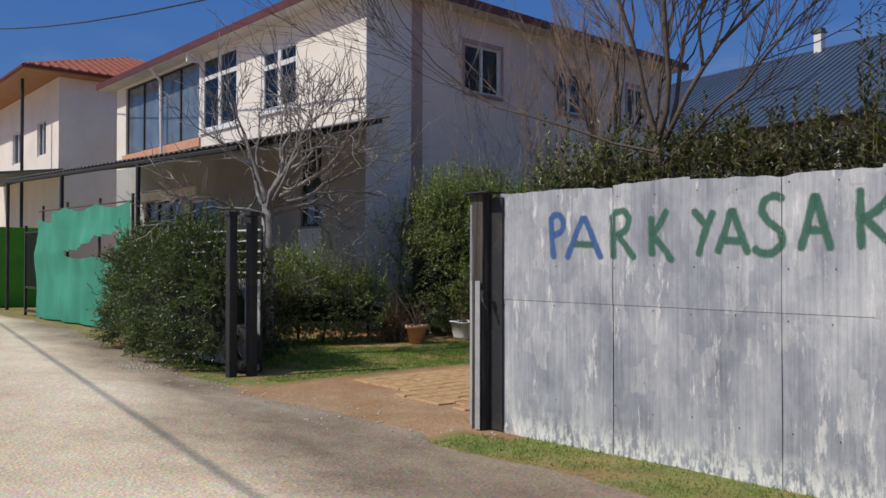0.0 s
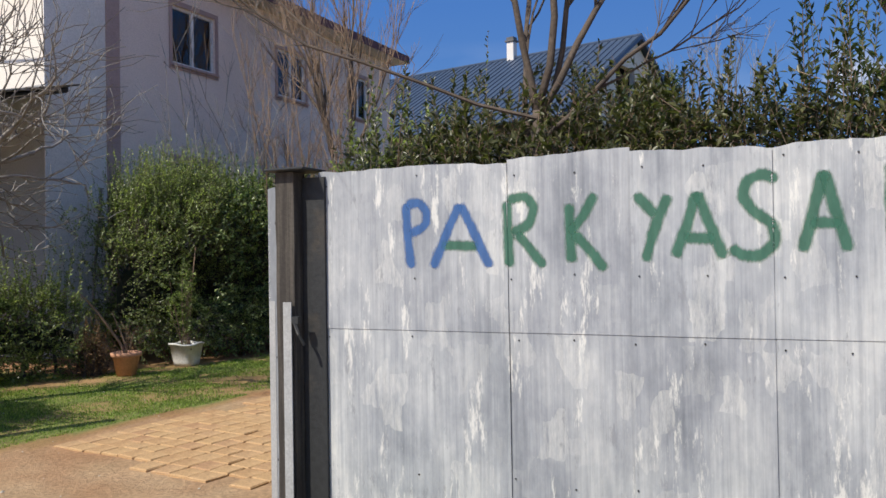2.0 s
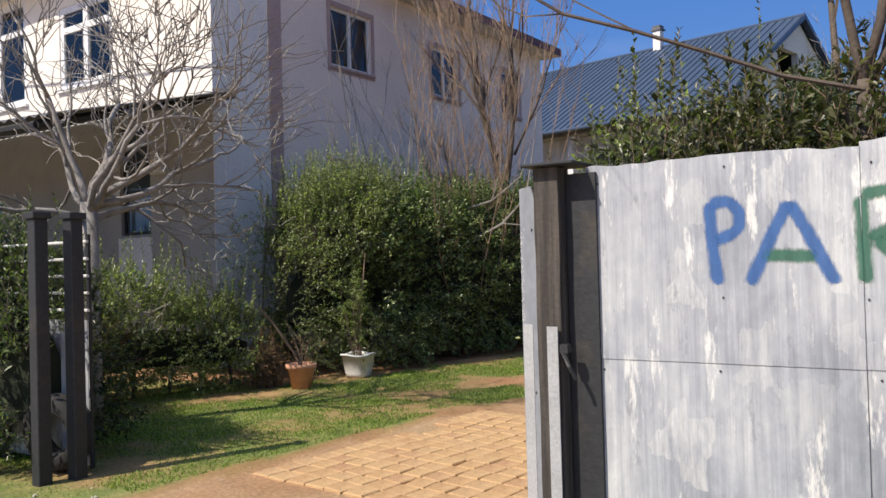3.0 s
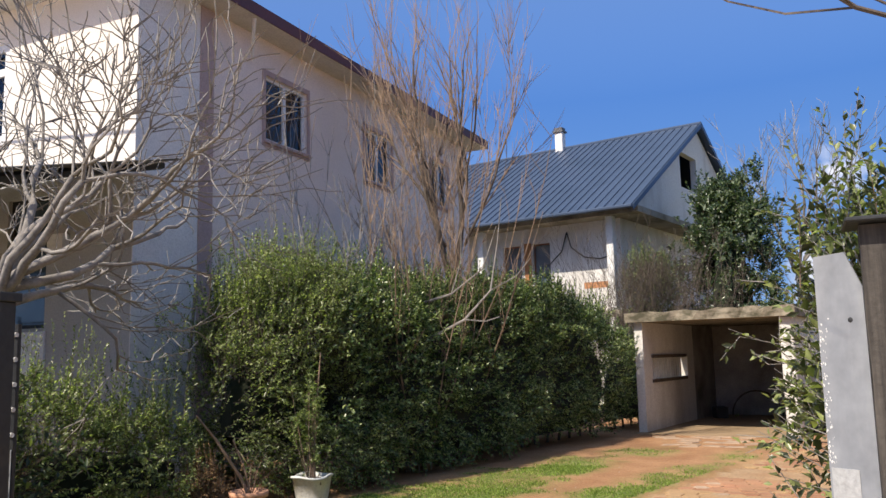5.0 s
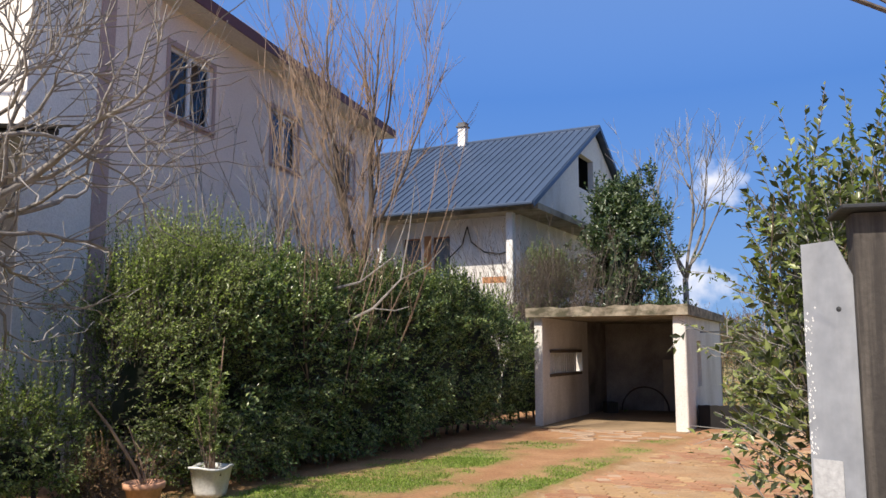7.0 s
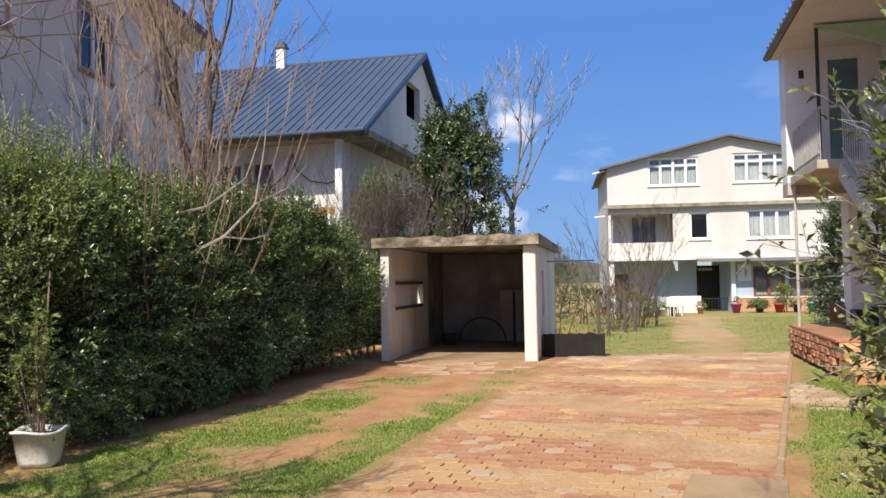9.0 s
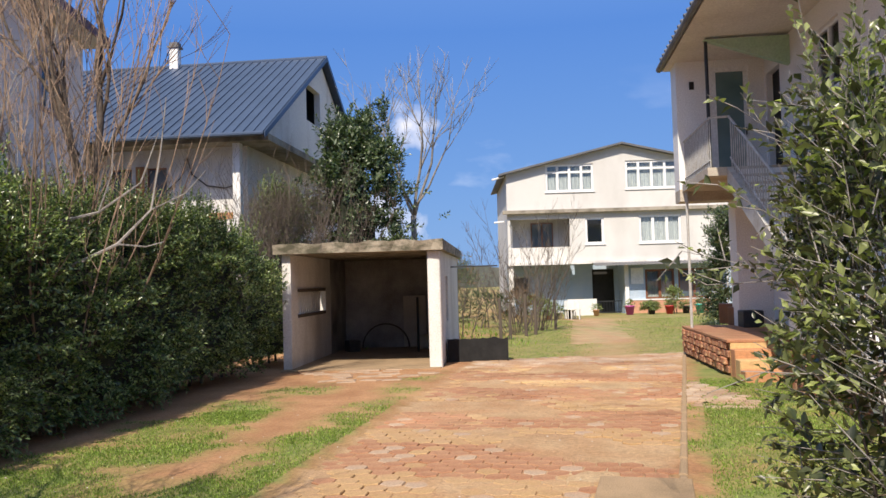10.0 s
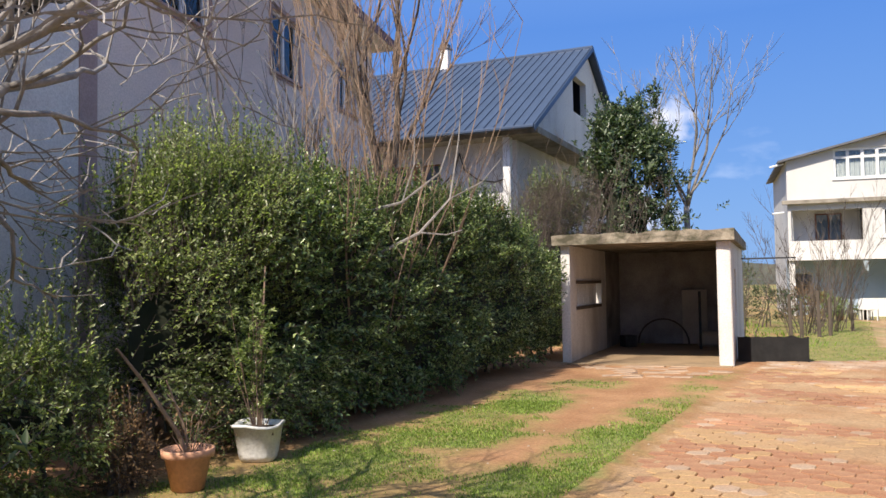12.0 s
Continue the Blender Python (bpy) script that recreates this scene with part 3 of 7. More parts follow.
def cover_at(x, y):
    """Turf, sand at a place in the yard, 0 to 1 each."""
    nz = noise.noise(Vector((x * 0.9, y * 0.9, 3.0))) * 0.6 + noise.noise(Vector((x * 3.1, y * 3.1, 9.0))) * 0.4
    left, right = drive_edges(x)
    turf, sand = 0.0, 0.0
    if x < 4.3:
        turf = 0.75 + nz if x > 3.75 else 0.0
        if 4.7 < y < 8.3:
            turf, sand = 0.0, 0.6 + nz
        if y > 11 and x > 3.0:
            turf = 0.6 + nz
    elif y > left:
        track = math.exp(-((y - (left + 1.25)) / 0.4) ** 2)
        turf = 0.86 - 0.8 * track + nz * 1.25
        if y > left + 2.7:
            turf -= (y - left - 2.7) * 0.9
        turf -= max(0.0, x - 11.5) * 0.12
        if x < 8.6:
            turf = max(turf, 0.65 + nz) if y > 7.9 + (x - 6) * 0.05 else turf
        if y < left + 0.2:
            turf *= 0.25
    elif y < right:
        turf = 0.85 + nz * 0.8 if y < right - 0.25 else 0.3 + nz
    else:
        sand = 0.55 + nz
        turf = 0.0
        if x > 20.4:
            sand = 0.5 * math.exp(-((y - (1.2 - (x - 20) * 0.33)) / 0.8) ** 2) + nz * 0.5
            turf = 0.8 - sand + nz * 0.7
    if x > 24:
        turf = max(turf, 0.55 + nz)
        if abs(y - (0.2 - (x - 24) * 0.26)) < 0.9 and x < 42:
            turf, sand = 0.15 + nz, 0.7 + nz
    return min(1, max(0, turf)), min(1, max(0, sand))


def build_ground():
    xs, ys = axis(-1.0, 24.0, 0.14, 900.0), axis(-3.0, 13.0, 0.14, 900.0)
    verts, cover = [], []
    for y in ys:
        for x in xs:
            bump = 0.012 * noise.noise(Vector((x * 1.3, y * 1.3, 0.5))) if abs(x) < 40 else 0.0
            verts.append((x, y, gz(x, y) + bump - 0.012))
            t, s = cover_at(x, y)
            cover += [t, s, 0.0, 1.0]
    k = len(xs)
    faces = [(j * k + i, j * k + i + 1, (j + 1) * k + i + 1, (j + 1) * k + i) for j in range(len(ys) - 1) for i in range(k - 1)]
    me = bpy.data.meshes.new("ground")
    me.from_pydata(verts, [], faces)
    me.attributes.new("cover", "FLOAT_COLOR", "POINT").data.foreach_set("color", cover)
    me.materials.append(M_GROUND)
    me.shade_smooth()
    return tagged(new("ground", me), "reddish earth yard with patches of short grass", "ground", kind="structure")


build_ground()


def build_road():
    """A patched lane along the fence, with a ragged edge."""
    g = Geo()
    ys = list(np.arange(-40, 90, 0.35))
    def edge(y):
        base = 3.72 if y < 4.6 else (3.95 if y < 8.4 else 3.95 + min(1.6, (y - 8.4) * 0.16))
        return base + 0.16 * noise.noise(Vector((y * 0.8, 0, 7))) + 0.07 * noise.noise(Vector((y * 4, 0, 2)))
    cols = 14
    verts, faces = [], []
    for y in ys:
        e = edge(y)
        for i in range(cols + 1):
            x = -5.2 + (e + 5.2) * i / cols
            crown = 0.05 * (1 - ((x + 0.6) / 4.6) ** 2)
            verts.append((x, y, 0.012 + max(crown, 0) * 0.5 - (0.02 if i in (0, cols) else 0) + 0.008 * noise.noise(Vector((x, y, 1)))))
    for j in range(len(ys) - 1):
        for i in range(cols):
            a = j * (cols + 1) + i
            faces.append((a, a + 1, a + cols + 2, a + cols + 1))
    g.add(verts, faces)
    solid("road", g, M_ROAD, "dusty grey asphalt lane with worn edges", "road", kind="structure", smooth=True)


build_road()


# ---- sheet metal fence with painted words ----
SEAMS = [4.43, 3.27, 2.63, 1.98, 1.37, 0.55, -0.5, -1.4, -2.3, -3.2, -4.1, -5.0]
SPLIT = 1.125


def sheet_face(y, z):
    """How far the sheets' face stands from the fence line at a place: ribs, dents and overlaps."""
    i = next((k for k, (a, b) in enumerate(zip(SEAMS, SEAMS[1:])) if b <= y <= a), 0)
    rib = (0.0012 + 0.0016 * noise.noise(Vector((y * 2.1, z * 0.7, 40)))) * math.sin(y * 2 * math.pi / 0.076) + 0.004 * noise.noise(Vector((y * 6, z * 1.2, i)))
    dent = 0.010 * noise.noise(Vector((y * 1.3, z * 1.3, 20.0)))
    return rib + dent + (0.004 if i % 2 else -0.003) + (-0.004 if z > SPLIT else 0.0)


def build_fence():
    f = thing("metal_fence", "tall fence of weathered galvanised corrugated sheets with sprayed letters", "fence", (4.5, 0, 0))
    rnd = random.Random(4)
    for i, (a, b) in enumerate(zip(SEAMS, SEAMS[1:])):
        k, rows = max(12, int((a - b) * 60)), 10
        for lower in (True, False):
            verts = []
            for j in range(rows + 1):
                for q in range(k + 1):
                    y = a - (a - b) * q / k
                    top = 2.025 + 0.018 * noise.noise(Vector((y * 1.7, 0, 5))) + 0.012 * noise.noise(Vector((y * 9, 0, 5))) + (0.02 if i in (1, 4) else 0) - 0.02 * max(0, 1 - abs(y - 1.99) / 0.12)
                    foot = -0.03 + 0.02 * noise.noise(Vector((y * 3, 2, 5)))
                    lo, hi = (foot, SPLIT) if lower else (SPLIT + 0.0005 - 0.02 * (noise.noise(Vector((y * 2, 1, 8))) > 0.3), top)
                    z = lo + (hi - lo) * j / rows
                    verts.append((sheet_face(min(max(y, b + 1e-4), a - 1e-4), z if not (lower and j == rows) else z - 0.001), y, z))
            w = k + 1
            faces = [(j * w + q, (j + 1) * w + q, (j + 1) * w + q + 1, j * w + q + 1) for j in range(rows) for q in range(k)]
            ob = part("sheet", Geo().add(verts, faces), M_ZINC, f)
            sol = ob.modifiers.new("thickness", "SOLIDIFY")
            sol.thickness, sol.offset = 0.002, 0
        for z in (0.35, 1.08, 1.42, 1.96):
            for q in range(2):
                y = a - 0.04 - (a - b) * 0.5 * q + rnd.uniform(-0.03, 0.03)
                zz = z + rnd.uniform(-0.02, 0.02)
                part("nail", Geo().lathe([(0.0, 0.004), (0.0045, 0.003), (0.005, 0)], 6), M_DARK_METAL, f).matrix_basis = pose(sheet_face(y, zz) - 0.003, y, zz, 0, -90, 0)
    for z in (0.3, 1.12, 1.85):
        part("rail", Geo().box(0.045, 0.10, -5.0, 4.3, z - 0.04, z + 0.04), M_GREY_WOOD, f)
    for y in (-4.5, -2.4, -0.3, 1.8, 3.9):
        part("post", Geo().box(0.1, 0.19, y - 0.05, y + 0.05, -0.05, 1.95), M_GREY_WOOD, f)
    return f


FENCE = build_fence()

# each letter: strokes of (offset to the right, height) points, from its own left foot
LETTERS = [
    (3.860, "blue", [[(0.0, 0.36), (0.01, 0.18), (0.03, 0.0)], [(0.0, 0.35), (0.08, 0.365), (0.13, 0.31), (0.12, 0.23), (0.02, 0.19)]]),
    (3.700, "blue", [[(0.0, 0.0), (0.09, 0.20), (0.165, 0.345)], [(0.165, 0.345), (0.25, 0.18), (0.335, 0.0)]]),
    (3.650, "green", [[(0.0, 0.125), (0.10, 0.12), (0.22, 0.115)]]),
    (3.270, "green", [[(0.0, 0.35), (0.005, 0.15), (0.01, 0.0)], [(0.0, 0.35), (0.10, 0.375), (0.15, 0.31), (0.12, 0.22), (0.02, 0.18)], [(0.05, 0.18), (0.12, 0.10), (0.20, 0.0)]]),
    (2.940, "green", [[(0.0, 0.325), (0.005, 0.17), (0.01, 0.02)], [(0.135, 0.37), (0.07, 0.25), (0.0, 0.17)], [(0.02, 0.17), (0.1, 0.09), (0.185, -0.02)]]),
    (2.610, "green", [[(0.0, 0.355), (0.05, 0.31), (0.10, 0.24)], [(0.165, 0.345), (0.10, 0.20), (0.05, 0.02)]]),
    (2.420, "green", [[(0.0, 0.04), (0.06, 0.20), (0.105, 0.355)], [(0.105, 0.355), (0.16, 0.2), (0.225, 0.03)], [(0.04, 0.135), (0.19, 0.125)]]),
    (2.170, "green", [[(0.21, 0.385), (0.16, 0.425), (0.08, 0.40), (0.055, 0.32), (0.11, 0.245), (0.19, 0.19), (0.20, 0.10), (0.13, 0.04), (0.05, 0.045), (0.0, 0.09)]]),
    (1.860, "green", [[(0.0, 0.055), (0.05, 0.25), (0.095, 0.425)], [(0.095, 0.425), (0.14, 0.24), (0.19, 0.055)], [(0.03, 0.19), (0.165, 0.185)]]),
    (1.500, "green", [[(0.0, 0.445), (0.0, 0.25), (0.005, 0.06)], [(0.205, 0.42), (0.10, 0.30), (0.0, 0.24)], [(0.03, 0.25), (0.13, 0.14), (0.235, 0.035)]]),
]


def build_letters():
    for y0, hue, strokes in LETTERS:
        g, soft = Geo(), []
        for s in strokes:
            pts = []
            for (a, b), (c, d) in zip(s, s[1:]):
                k = max(3, int(math.hypot(c - a, d - b) / 0.008))
                pts += [(a + (c - a) * t / k, b + (d - b) * t / k) for t in range(k)]
            pts.append(s[-1])
            for _ in range(14):
                pts = [pts[0]] + [((p[0] + 2 * q[0] + r[0]) / 4, (p[1] + 2 * q[1] + r[1]) / 4) for p, q, r in zip(pts, pts[1:], pts[2:])] + [pts[-1]]
            cols, verts = 8, []
            for i, (a, b) in enumerate(pts):
                p, q = pts[max(0, i - 1)], pts[min(len(pts) - 1, i + 1)]
                dx, dz = q[0] - p[0], q[1] - p[1]
                n = math.hypot(dx, dz) or 1
                w = 0.036 + 0.006 * noise.noise(Vector((a * 14, b * 14, y0)))
                end = min(1.0, min(i, len(pts) - 1 - i) / 3.0)
                for c in range(cols + 1):
                    o = (2 * c / cols - 1) * w
                    y, z = y0 - (a - dz / n * o), 1.465 + b + dx / n * o
                    verts.append((sheet_face(y, z) - 0.0045, y, z))
                    soft.append((1 - abs(2 * c / cols - 1)) * (0.25 + 0.75 * end))
            k = len(pts)
            g.add(verts, [(i * 9 + c, i * 9 + c + 1, i * 9 + c + 10, i * 9 + c + 9) for i in range(k - 1) for c in range(cols)])
        me = g.mesh("letter")
        me.attributes.new("soft", "FLOAT", "POINT").data.foreach_set("value", soft)
        part("letter", me, M_SPRAY_BLUE if hue == "blue" else M_SPRAY_GREEN, FENCE, f"sprayed {hue} paint letter").visible_shadow = False


build_letters()


def build_gate_post():
    p = thing("gate_post", "dark weathered wooden gate post with grey metal strip and cap", "gate post", (4.45, 4.575, 0))
    g = Geo()
    n = 14
    verts, faces = [], []
    for i in range(n + 1):
        z = -0.05 + 2.08 * i / n
        o = 0.006 * noise.noise(Vector((0, 0, z * 3)))
        for a, b in ((-0.06, -0.045), (0.06, -0.045), (0.06, 0.08), (-0.06, 0.08)):
            verts.append((a + o, b + 0.006 * noise.noise(Vector((a * 9, b * 9, z * 4))), z))
    for i in range(n):
        faces += [(i * 4 + k, i * 4 + (k + 1) % 4, i * 4 + 4 + (k + 1) % 4, i * 4 + 4 + k) for k in range(4)]
    faces += [(3, 2, 1, 0), tuple(range(n * 4, n * 4 + 4))]
    part("timber", g.add(verts, faces), M_OLD_WOOD, p)
    part("cap", Geo().box(-0.12, 0.13, -0.15, 0.12, 2.035, 2.05), M_DARK_METAL, p, bevel=0.004)
    outline = [(0.0, -0.02), (0.155, -0.02), (0.158, 1.2), (0.155, 1.95), (0.05, 1.955), (0.0, 1.84)]
    k = len(outline)
    plate = part("edge_plate", Geo().add([(0.0, y, z) for y, z in outline] + [(0.006, y, z) for y, z in outline], [tuple(range(k)), tuple(range(2 * k - 1, k - 1, -1))] + [(i, k + i, k + (i + 1) % k, (i + 1) % k) for i in range(k)]), M_PLATE, p, "scratched grey metal plate with a clipped corner")
    plate.matrix_basis = pose(-0.03, 0.083, 0, 0, 0, -32)
    part("paint_patch", Geo().box(-0.0025, -0.0008, 0.06, 0.15, 0.0, 1.28), M_PAINT_GREY, plate, "pale grey paint patch")
    chips = Geo()
    crumb = random.Random(31)
    for q in range(90):
        y, z, w = 0.157 - abs(crumb.gauss(0, 0.014)), crumb.uniform(1.28, 1.75), crumb.uniform(0.001, 0.0035)
        chips.add([(-0.0012, y - w, z), (-0.0012, y, z - w * crumb.uniform(0.6, 2)), (-0.0012, y + w * 0.6, z + 0.003), (-0.0012, y - w * 0.2, z + w * crumb.uniform(0.8, 2.2))], [(0, 3, 2, 1)])
    tagged(part("paint_chips", chips, M_WHITE_WALL, plate, "flaking white paint"), kind="stuff")
    part("stop_board", Geo().box(-0.085, -0.078, -0.035, 0.02, 0.0, 1.28), M_PAINT_GREY, p, "pale grey painted board strip")
    part("inner_board", Geo().box(0.02, 0.05, -0.2, -0.05, 0.0, 2.0), M_DARK_METAL, p, "dark steel gate edge")
    part("latch", Geo().box(-0.10, -0.06, -0.09, -0.05, 1.16, 1.20).tube([(-0.09, -0.06, 1.17), (-0.11, -0.1, 1.10), (-0.085, -0.12, 1.04)], 0.01, 6), M_DARK_METAL, p, "rusty steel latch")
    for z in (1.74, 0.95, 0.35):
        part("bolt", Geo().lathe([(0.0, 0.008), (0.012, 0.005), (0.013, 0)], 8), M_DARK_METAL, p).matrix_basis = pose(0.0, 0.12, z, 0, -90, -32)


build_gate_post()


def build_left_posts():
    for i, (x, y, h) in enumerate(((4.42, 8.88, 2.06), (4.66, 8.80, 2.06))):
        p = thing("gate_post", "dark steel gate post with a flat top", "gate post", (x, y, 0), 4 * i, "posts beside the entrance")
        part("shaft", Geo().box(-0.055, 0.055, -0.05, 0.05, -0.05, h - 0.05), M_DARK_METAL, p, bevel=0.006)
        part("top_plate", Geo().box(-0.075, 0.075, -0.07, 0.07, h - 0.05, h), M_DARK_METAL, p, bevel=0.004)
    f = thing("sheet_fence", "low grey sheet fence with white horizontal rails above", "fence", (4.86, 8.92, 0), 0)
    part("sheet", corrugated((0, 0, 0.02), (0, 1.9, 0.02), (0, 1.9, 1.2), (0, 0, 1.2), 24, 0.008), M_ZINC, f)
    for z in (1.28, 1.42, 1.56, 1.70, 1.84):
        part("rail", Geo().tube([(0, 0, z), (0, 1.9, z)], 0.014, 8), M_RAIL_WHITE, f)
    for y in (0.02, 0.95, 1.88):
        part("upright", Geo().tube([(0.02, y, 0), (0.02, y, 1.9)], 0.02, 8), M_DARK_METAL, f)
    t = solid("tyre", Geo().lathe([(0.19, -0.08), (0.29, -0.09), (0.31, -0.05), (0.31, 0.05), (0.29, 0.09), (0.19, 0.08), (0.17, 0), (0.19, -0.08)], 24), M_TYRE, "old black tyre leaning on the fence panel", "tyre", smooth=True)
    t.matrix_basis = pose(4.70, 9.12, 0.31, 0, 84, 10)


build_left_posts()


# ---- house beside the drive ----
def build_house_one():
    h = thing("house", "two-storey house, cream sunlit front, pinkish grey side, burgundy eaves", "house", (9.776, 12.951, 0), -1.8)
    L, D, T = 14.0, 11.1, 0.25
    # front wall: origin at the far end, so that x runs back to the corner and outwards is -x of the house
    front = turned(0, L, 0, -90)
    up = [(L - 4.35, L - 2.65, 5.03, 6.6), (L - 7.65, L - 5.55, 4.95, 7.05), (L - 13.2, L - 7.8, 4.85, 7.05)]
    low = [(L - 2.5, L - 1.65, 2.2, 4.1), (L - 8.4, L - 6.6, 0.0, 3.1), (L - 11.5, L - 9.0, 1.0, 3.2)]
    part("wall", Geo(front).wall(L, 7.12, T, up, 4.42), M_PLASTER_CREAM, h, "cream plaster upper front wall")
    # lower front coloured darker to add to the shade below the canopy
    part("wall", Geo(front).wall(L, 4.42, T, low), M_PLASTER_SHADED, h, "lower front wall, pale plaster darkened for the canopy's shade")
    side = turned(0.0, 0, 0, 0)
    sw = [(2.82, 4.03, 5.36, 6.5), (6.1, 7.2, 5.3, 6.4), (9.2, 10.1, 5.3, 6.4), (2.85, 4.0, 2.4, 3.5), (6.2, 7.3, 2.4, 3.5)]
    part("wall", Geo(turned(0.25, 0.004, 0, 0)).wall(D - 0.25, 7.12, T, [(a - 0.25, b - 0.25, c, d) for a, b, c, d in sw]), M_PLASTER_SIDE, h, "pinkish grey plaster side wall")
    part("corner_panel", Geo().box(-0.004, 1.22, -0.014, 0.003, 0, 7.1), M_PLASTER_GREY, h, "pale grey corner plaster")
    part("corner_stripe", Geo().box(1.225, 1.52, -0.03, 0.003, 0, 7.11), M_PINK, h, "dull pink painted stripe")
    part("wall", Geo().box(D, D + T, 0.004, L, 0, 7.12), M_PLASTER_SIDE, h)
    part("wall", Geo().box(0.25, D, L - T, L - 0.002, 0, 7.12), M_PLASTER_SIDE, h)
    part("floor_slab", Geo().box(0.25, D, 0.26, L - 0.26, 4.2, 4.42), M_CONC_PALE, h)
    # windows
    wf = turned(0, L, 0, -90)
    for (a, b, c, d), cols, tr in zip(up[:2], (2, 2), (0.45, 0.62)):
        window(h, wf @ Matrix.Translation((a, 0, c)), b - a, d - c, M_WHITE_PVC, cols, tr, sill=M_WHITE_PVC, bar=0.12, inset=0.02)
    a, b, c, d = up[2]
    window(h, wf @ Matrix.Translation((a, 0, c)), b - a, d - c, M_DARK_METAL, 4, 0, M_GLASS_BLUE, name="glazed_balcony")
    a, b, c, d = low[0]
    window(h, wf @ Matrix.Translation((a, 0, c)), b - a, d - c, M_DARK_METAL, 1, 0.6, M_GLASS)
    a, b, c, d = low[1]
    window(h, wf @ Matrix.Translation((a, 0, c)), b - a, d - c, M_WHITE_PVC, 2, 0.7, M_GLASS, name="balcony_door")
    a, b, c, d = low[2]
    window(h, wf @ Matrix.Translation((a, 0, c)), b - a, d - c, M_DARK_METAL, 3, 0, M_GLASS)
    for a, b, c, d in sw:
        w = window(h, Matrix.Translation((a, 0.004, c)), b - a, d - c, M_WHITE_PVC, 2, 0, M_CLEAR, sill=M_PINK, inset=0.05)
        g = Geo()
        g.box(a - 0.08, a, -0.018, 0.0, c - 0.1, d + 0.09).box(b, b + 0.08, -0.018, 0.0, c - 0.1, d + 0.09)
        g.box(a, b, -0.018, 0.0, d, d + 0.09).box(a, b, -0.018, 0.0, c - 0.1, c - 0.051)
        part("surround", g, M_PINK, w, "dull pink painted surround")
    part("curtain", Geo().box(3.05, 3.5, 0.3, 0.31, 5.4, 6.4), M_CURTAIN, h)
    # lower front apron under the glazed balcony
    part("balcony_apron", Geo().box(-0.05, -0.004, 7.7, 13.4, 4.6, 4.85), M_TERRACOTTA, h, "orange tiled balcony ledge")
    part("lower_panel", Geo().box(-0.03, -0.003, 1.6, 2.55, 1.1, 2.15), M_WHITE_PVC, h, "white panel below the window")
    part("arch_frame", Geo().box(-0.05, -0.004, 7.9, 12.2, 3.25, 3.5), M_PLASTER_CREAM, h)
    # roof: low hip with wide eaves
    e, z = 0.5, 7.12
    part("eave_soffit", Geo().box(-e, D + e, -e, L + e, z, z + 0.06), M_SOFFIT, h)
    g = Geo().box(-e - 0.02, -e, -e, L + e, z + 0.0, z + 0.2).box(-e - 0.02, D + e, -e - 0.02, -e, z, z + 0.2)
    g.box(D + e, D + e + 0.02, -e, L + e, z, z + 0.2).box(-e, D + e, L + e, L + e + 0.02, z, z + 0.2)
    part("fascia", g, M_BURGUNDY, h, "burgundy eaves fascia")
    q = [(-e, -e, z + 0.2), (D + e, -e, z + 0.2), (D + e, L + e, z + 0.2), (-e, L + e, z + 0.2), (5.5, 6.0, z + 1.7), (5.5, 8.0, z + 1.7)]
    part("roof", Geo().add(q, [(0, 1, 4), (1, 2, 5, 4), (2, 3, 5), (3, 0, 4, 5), (3, 2, 1, 0)]), M_TILE_RED, h)
    part("downpipe", Geo().tube([(-0.45, 10.2, 7.2), (-0.1, 10.2, 6.8), (-0.06, 10.2, 4.5)], 0.05, 8), M_WHITE_PVC, h)
    part("bracket", Geo().box(-0.42, -0.003, 7.66, 7.74, 6.9, 7.2), M_WHITE_PVC, h)
    part("vent_pipe", Geo().tube([(2.0, -0.42, 7.12), (2.38, -0.06, 6.6)], 0.03, 8), M_PLASTER_GREY, h)
    # canopy over the front
    c = corrugated((-3.24, -0.9, 3.50), (-3.9, 12.0, 3.70), (-0.02, 12.2, 4.40), (-0.02, -0.86, 4.32), 60, 0.02)
    part("canopy", c, M_ROOF_DARK, h, "dark corrugated canopy over the ground floor")
    part("canopy_beam", Geo().tube([(-3.2, -0.58, 3.42), (-3.86, 12.0, 3.62)], 0.05, 6).tube([(-3.2, -0.58, 3.42), (0.0, -0.5, 4.28)], 0.06, 6), M_DARK_METAL, h)
    for y in (3.4, 7.7, 11.8):
        f = (y + 1) / 13
        part("canopy_post", Geo().tube([(-3.2 - 0.66 * f, y, 0), (-3.2 - 0.66 * f, y, 3.42 + 0.2 * f)], 0.05, 8), M_DARK_METAL, h)
    part("meter_box", Geo().box(-0.12, -0.003, 1.2, 1.5, 3.2, 3.5), M_WHITE_PVC, h)


build_house_one()


# ---- unfinished house with the blue-grey roof ----
def at_uv(u, v, z=0.0, a=-12.0):
    c, s = math.cos(radians(a)), math.sin(radians(a))
    return (u * c - v * s, u * s + v * c, z)


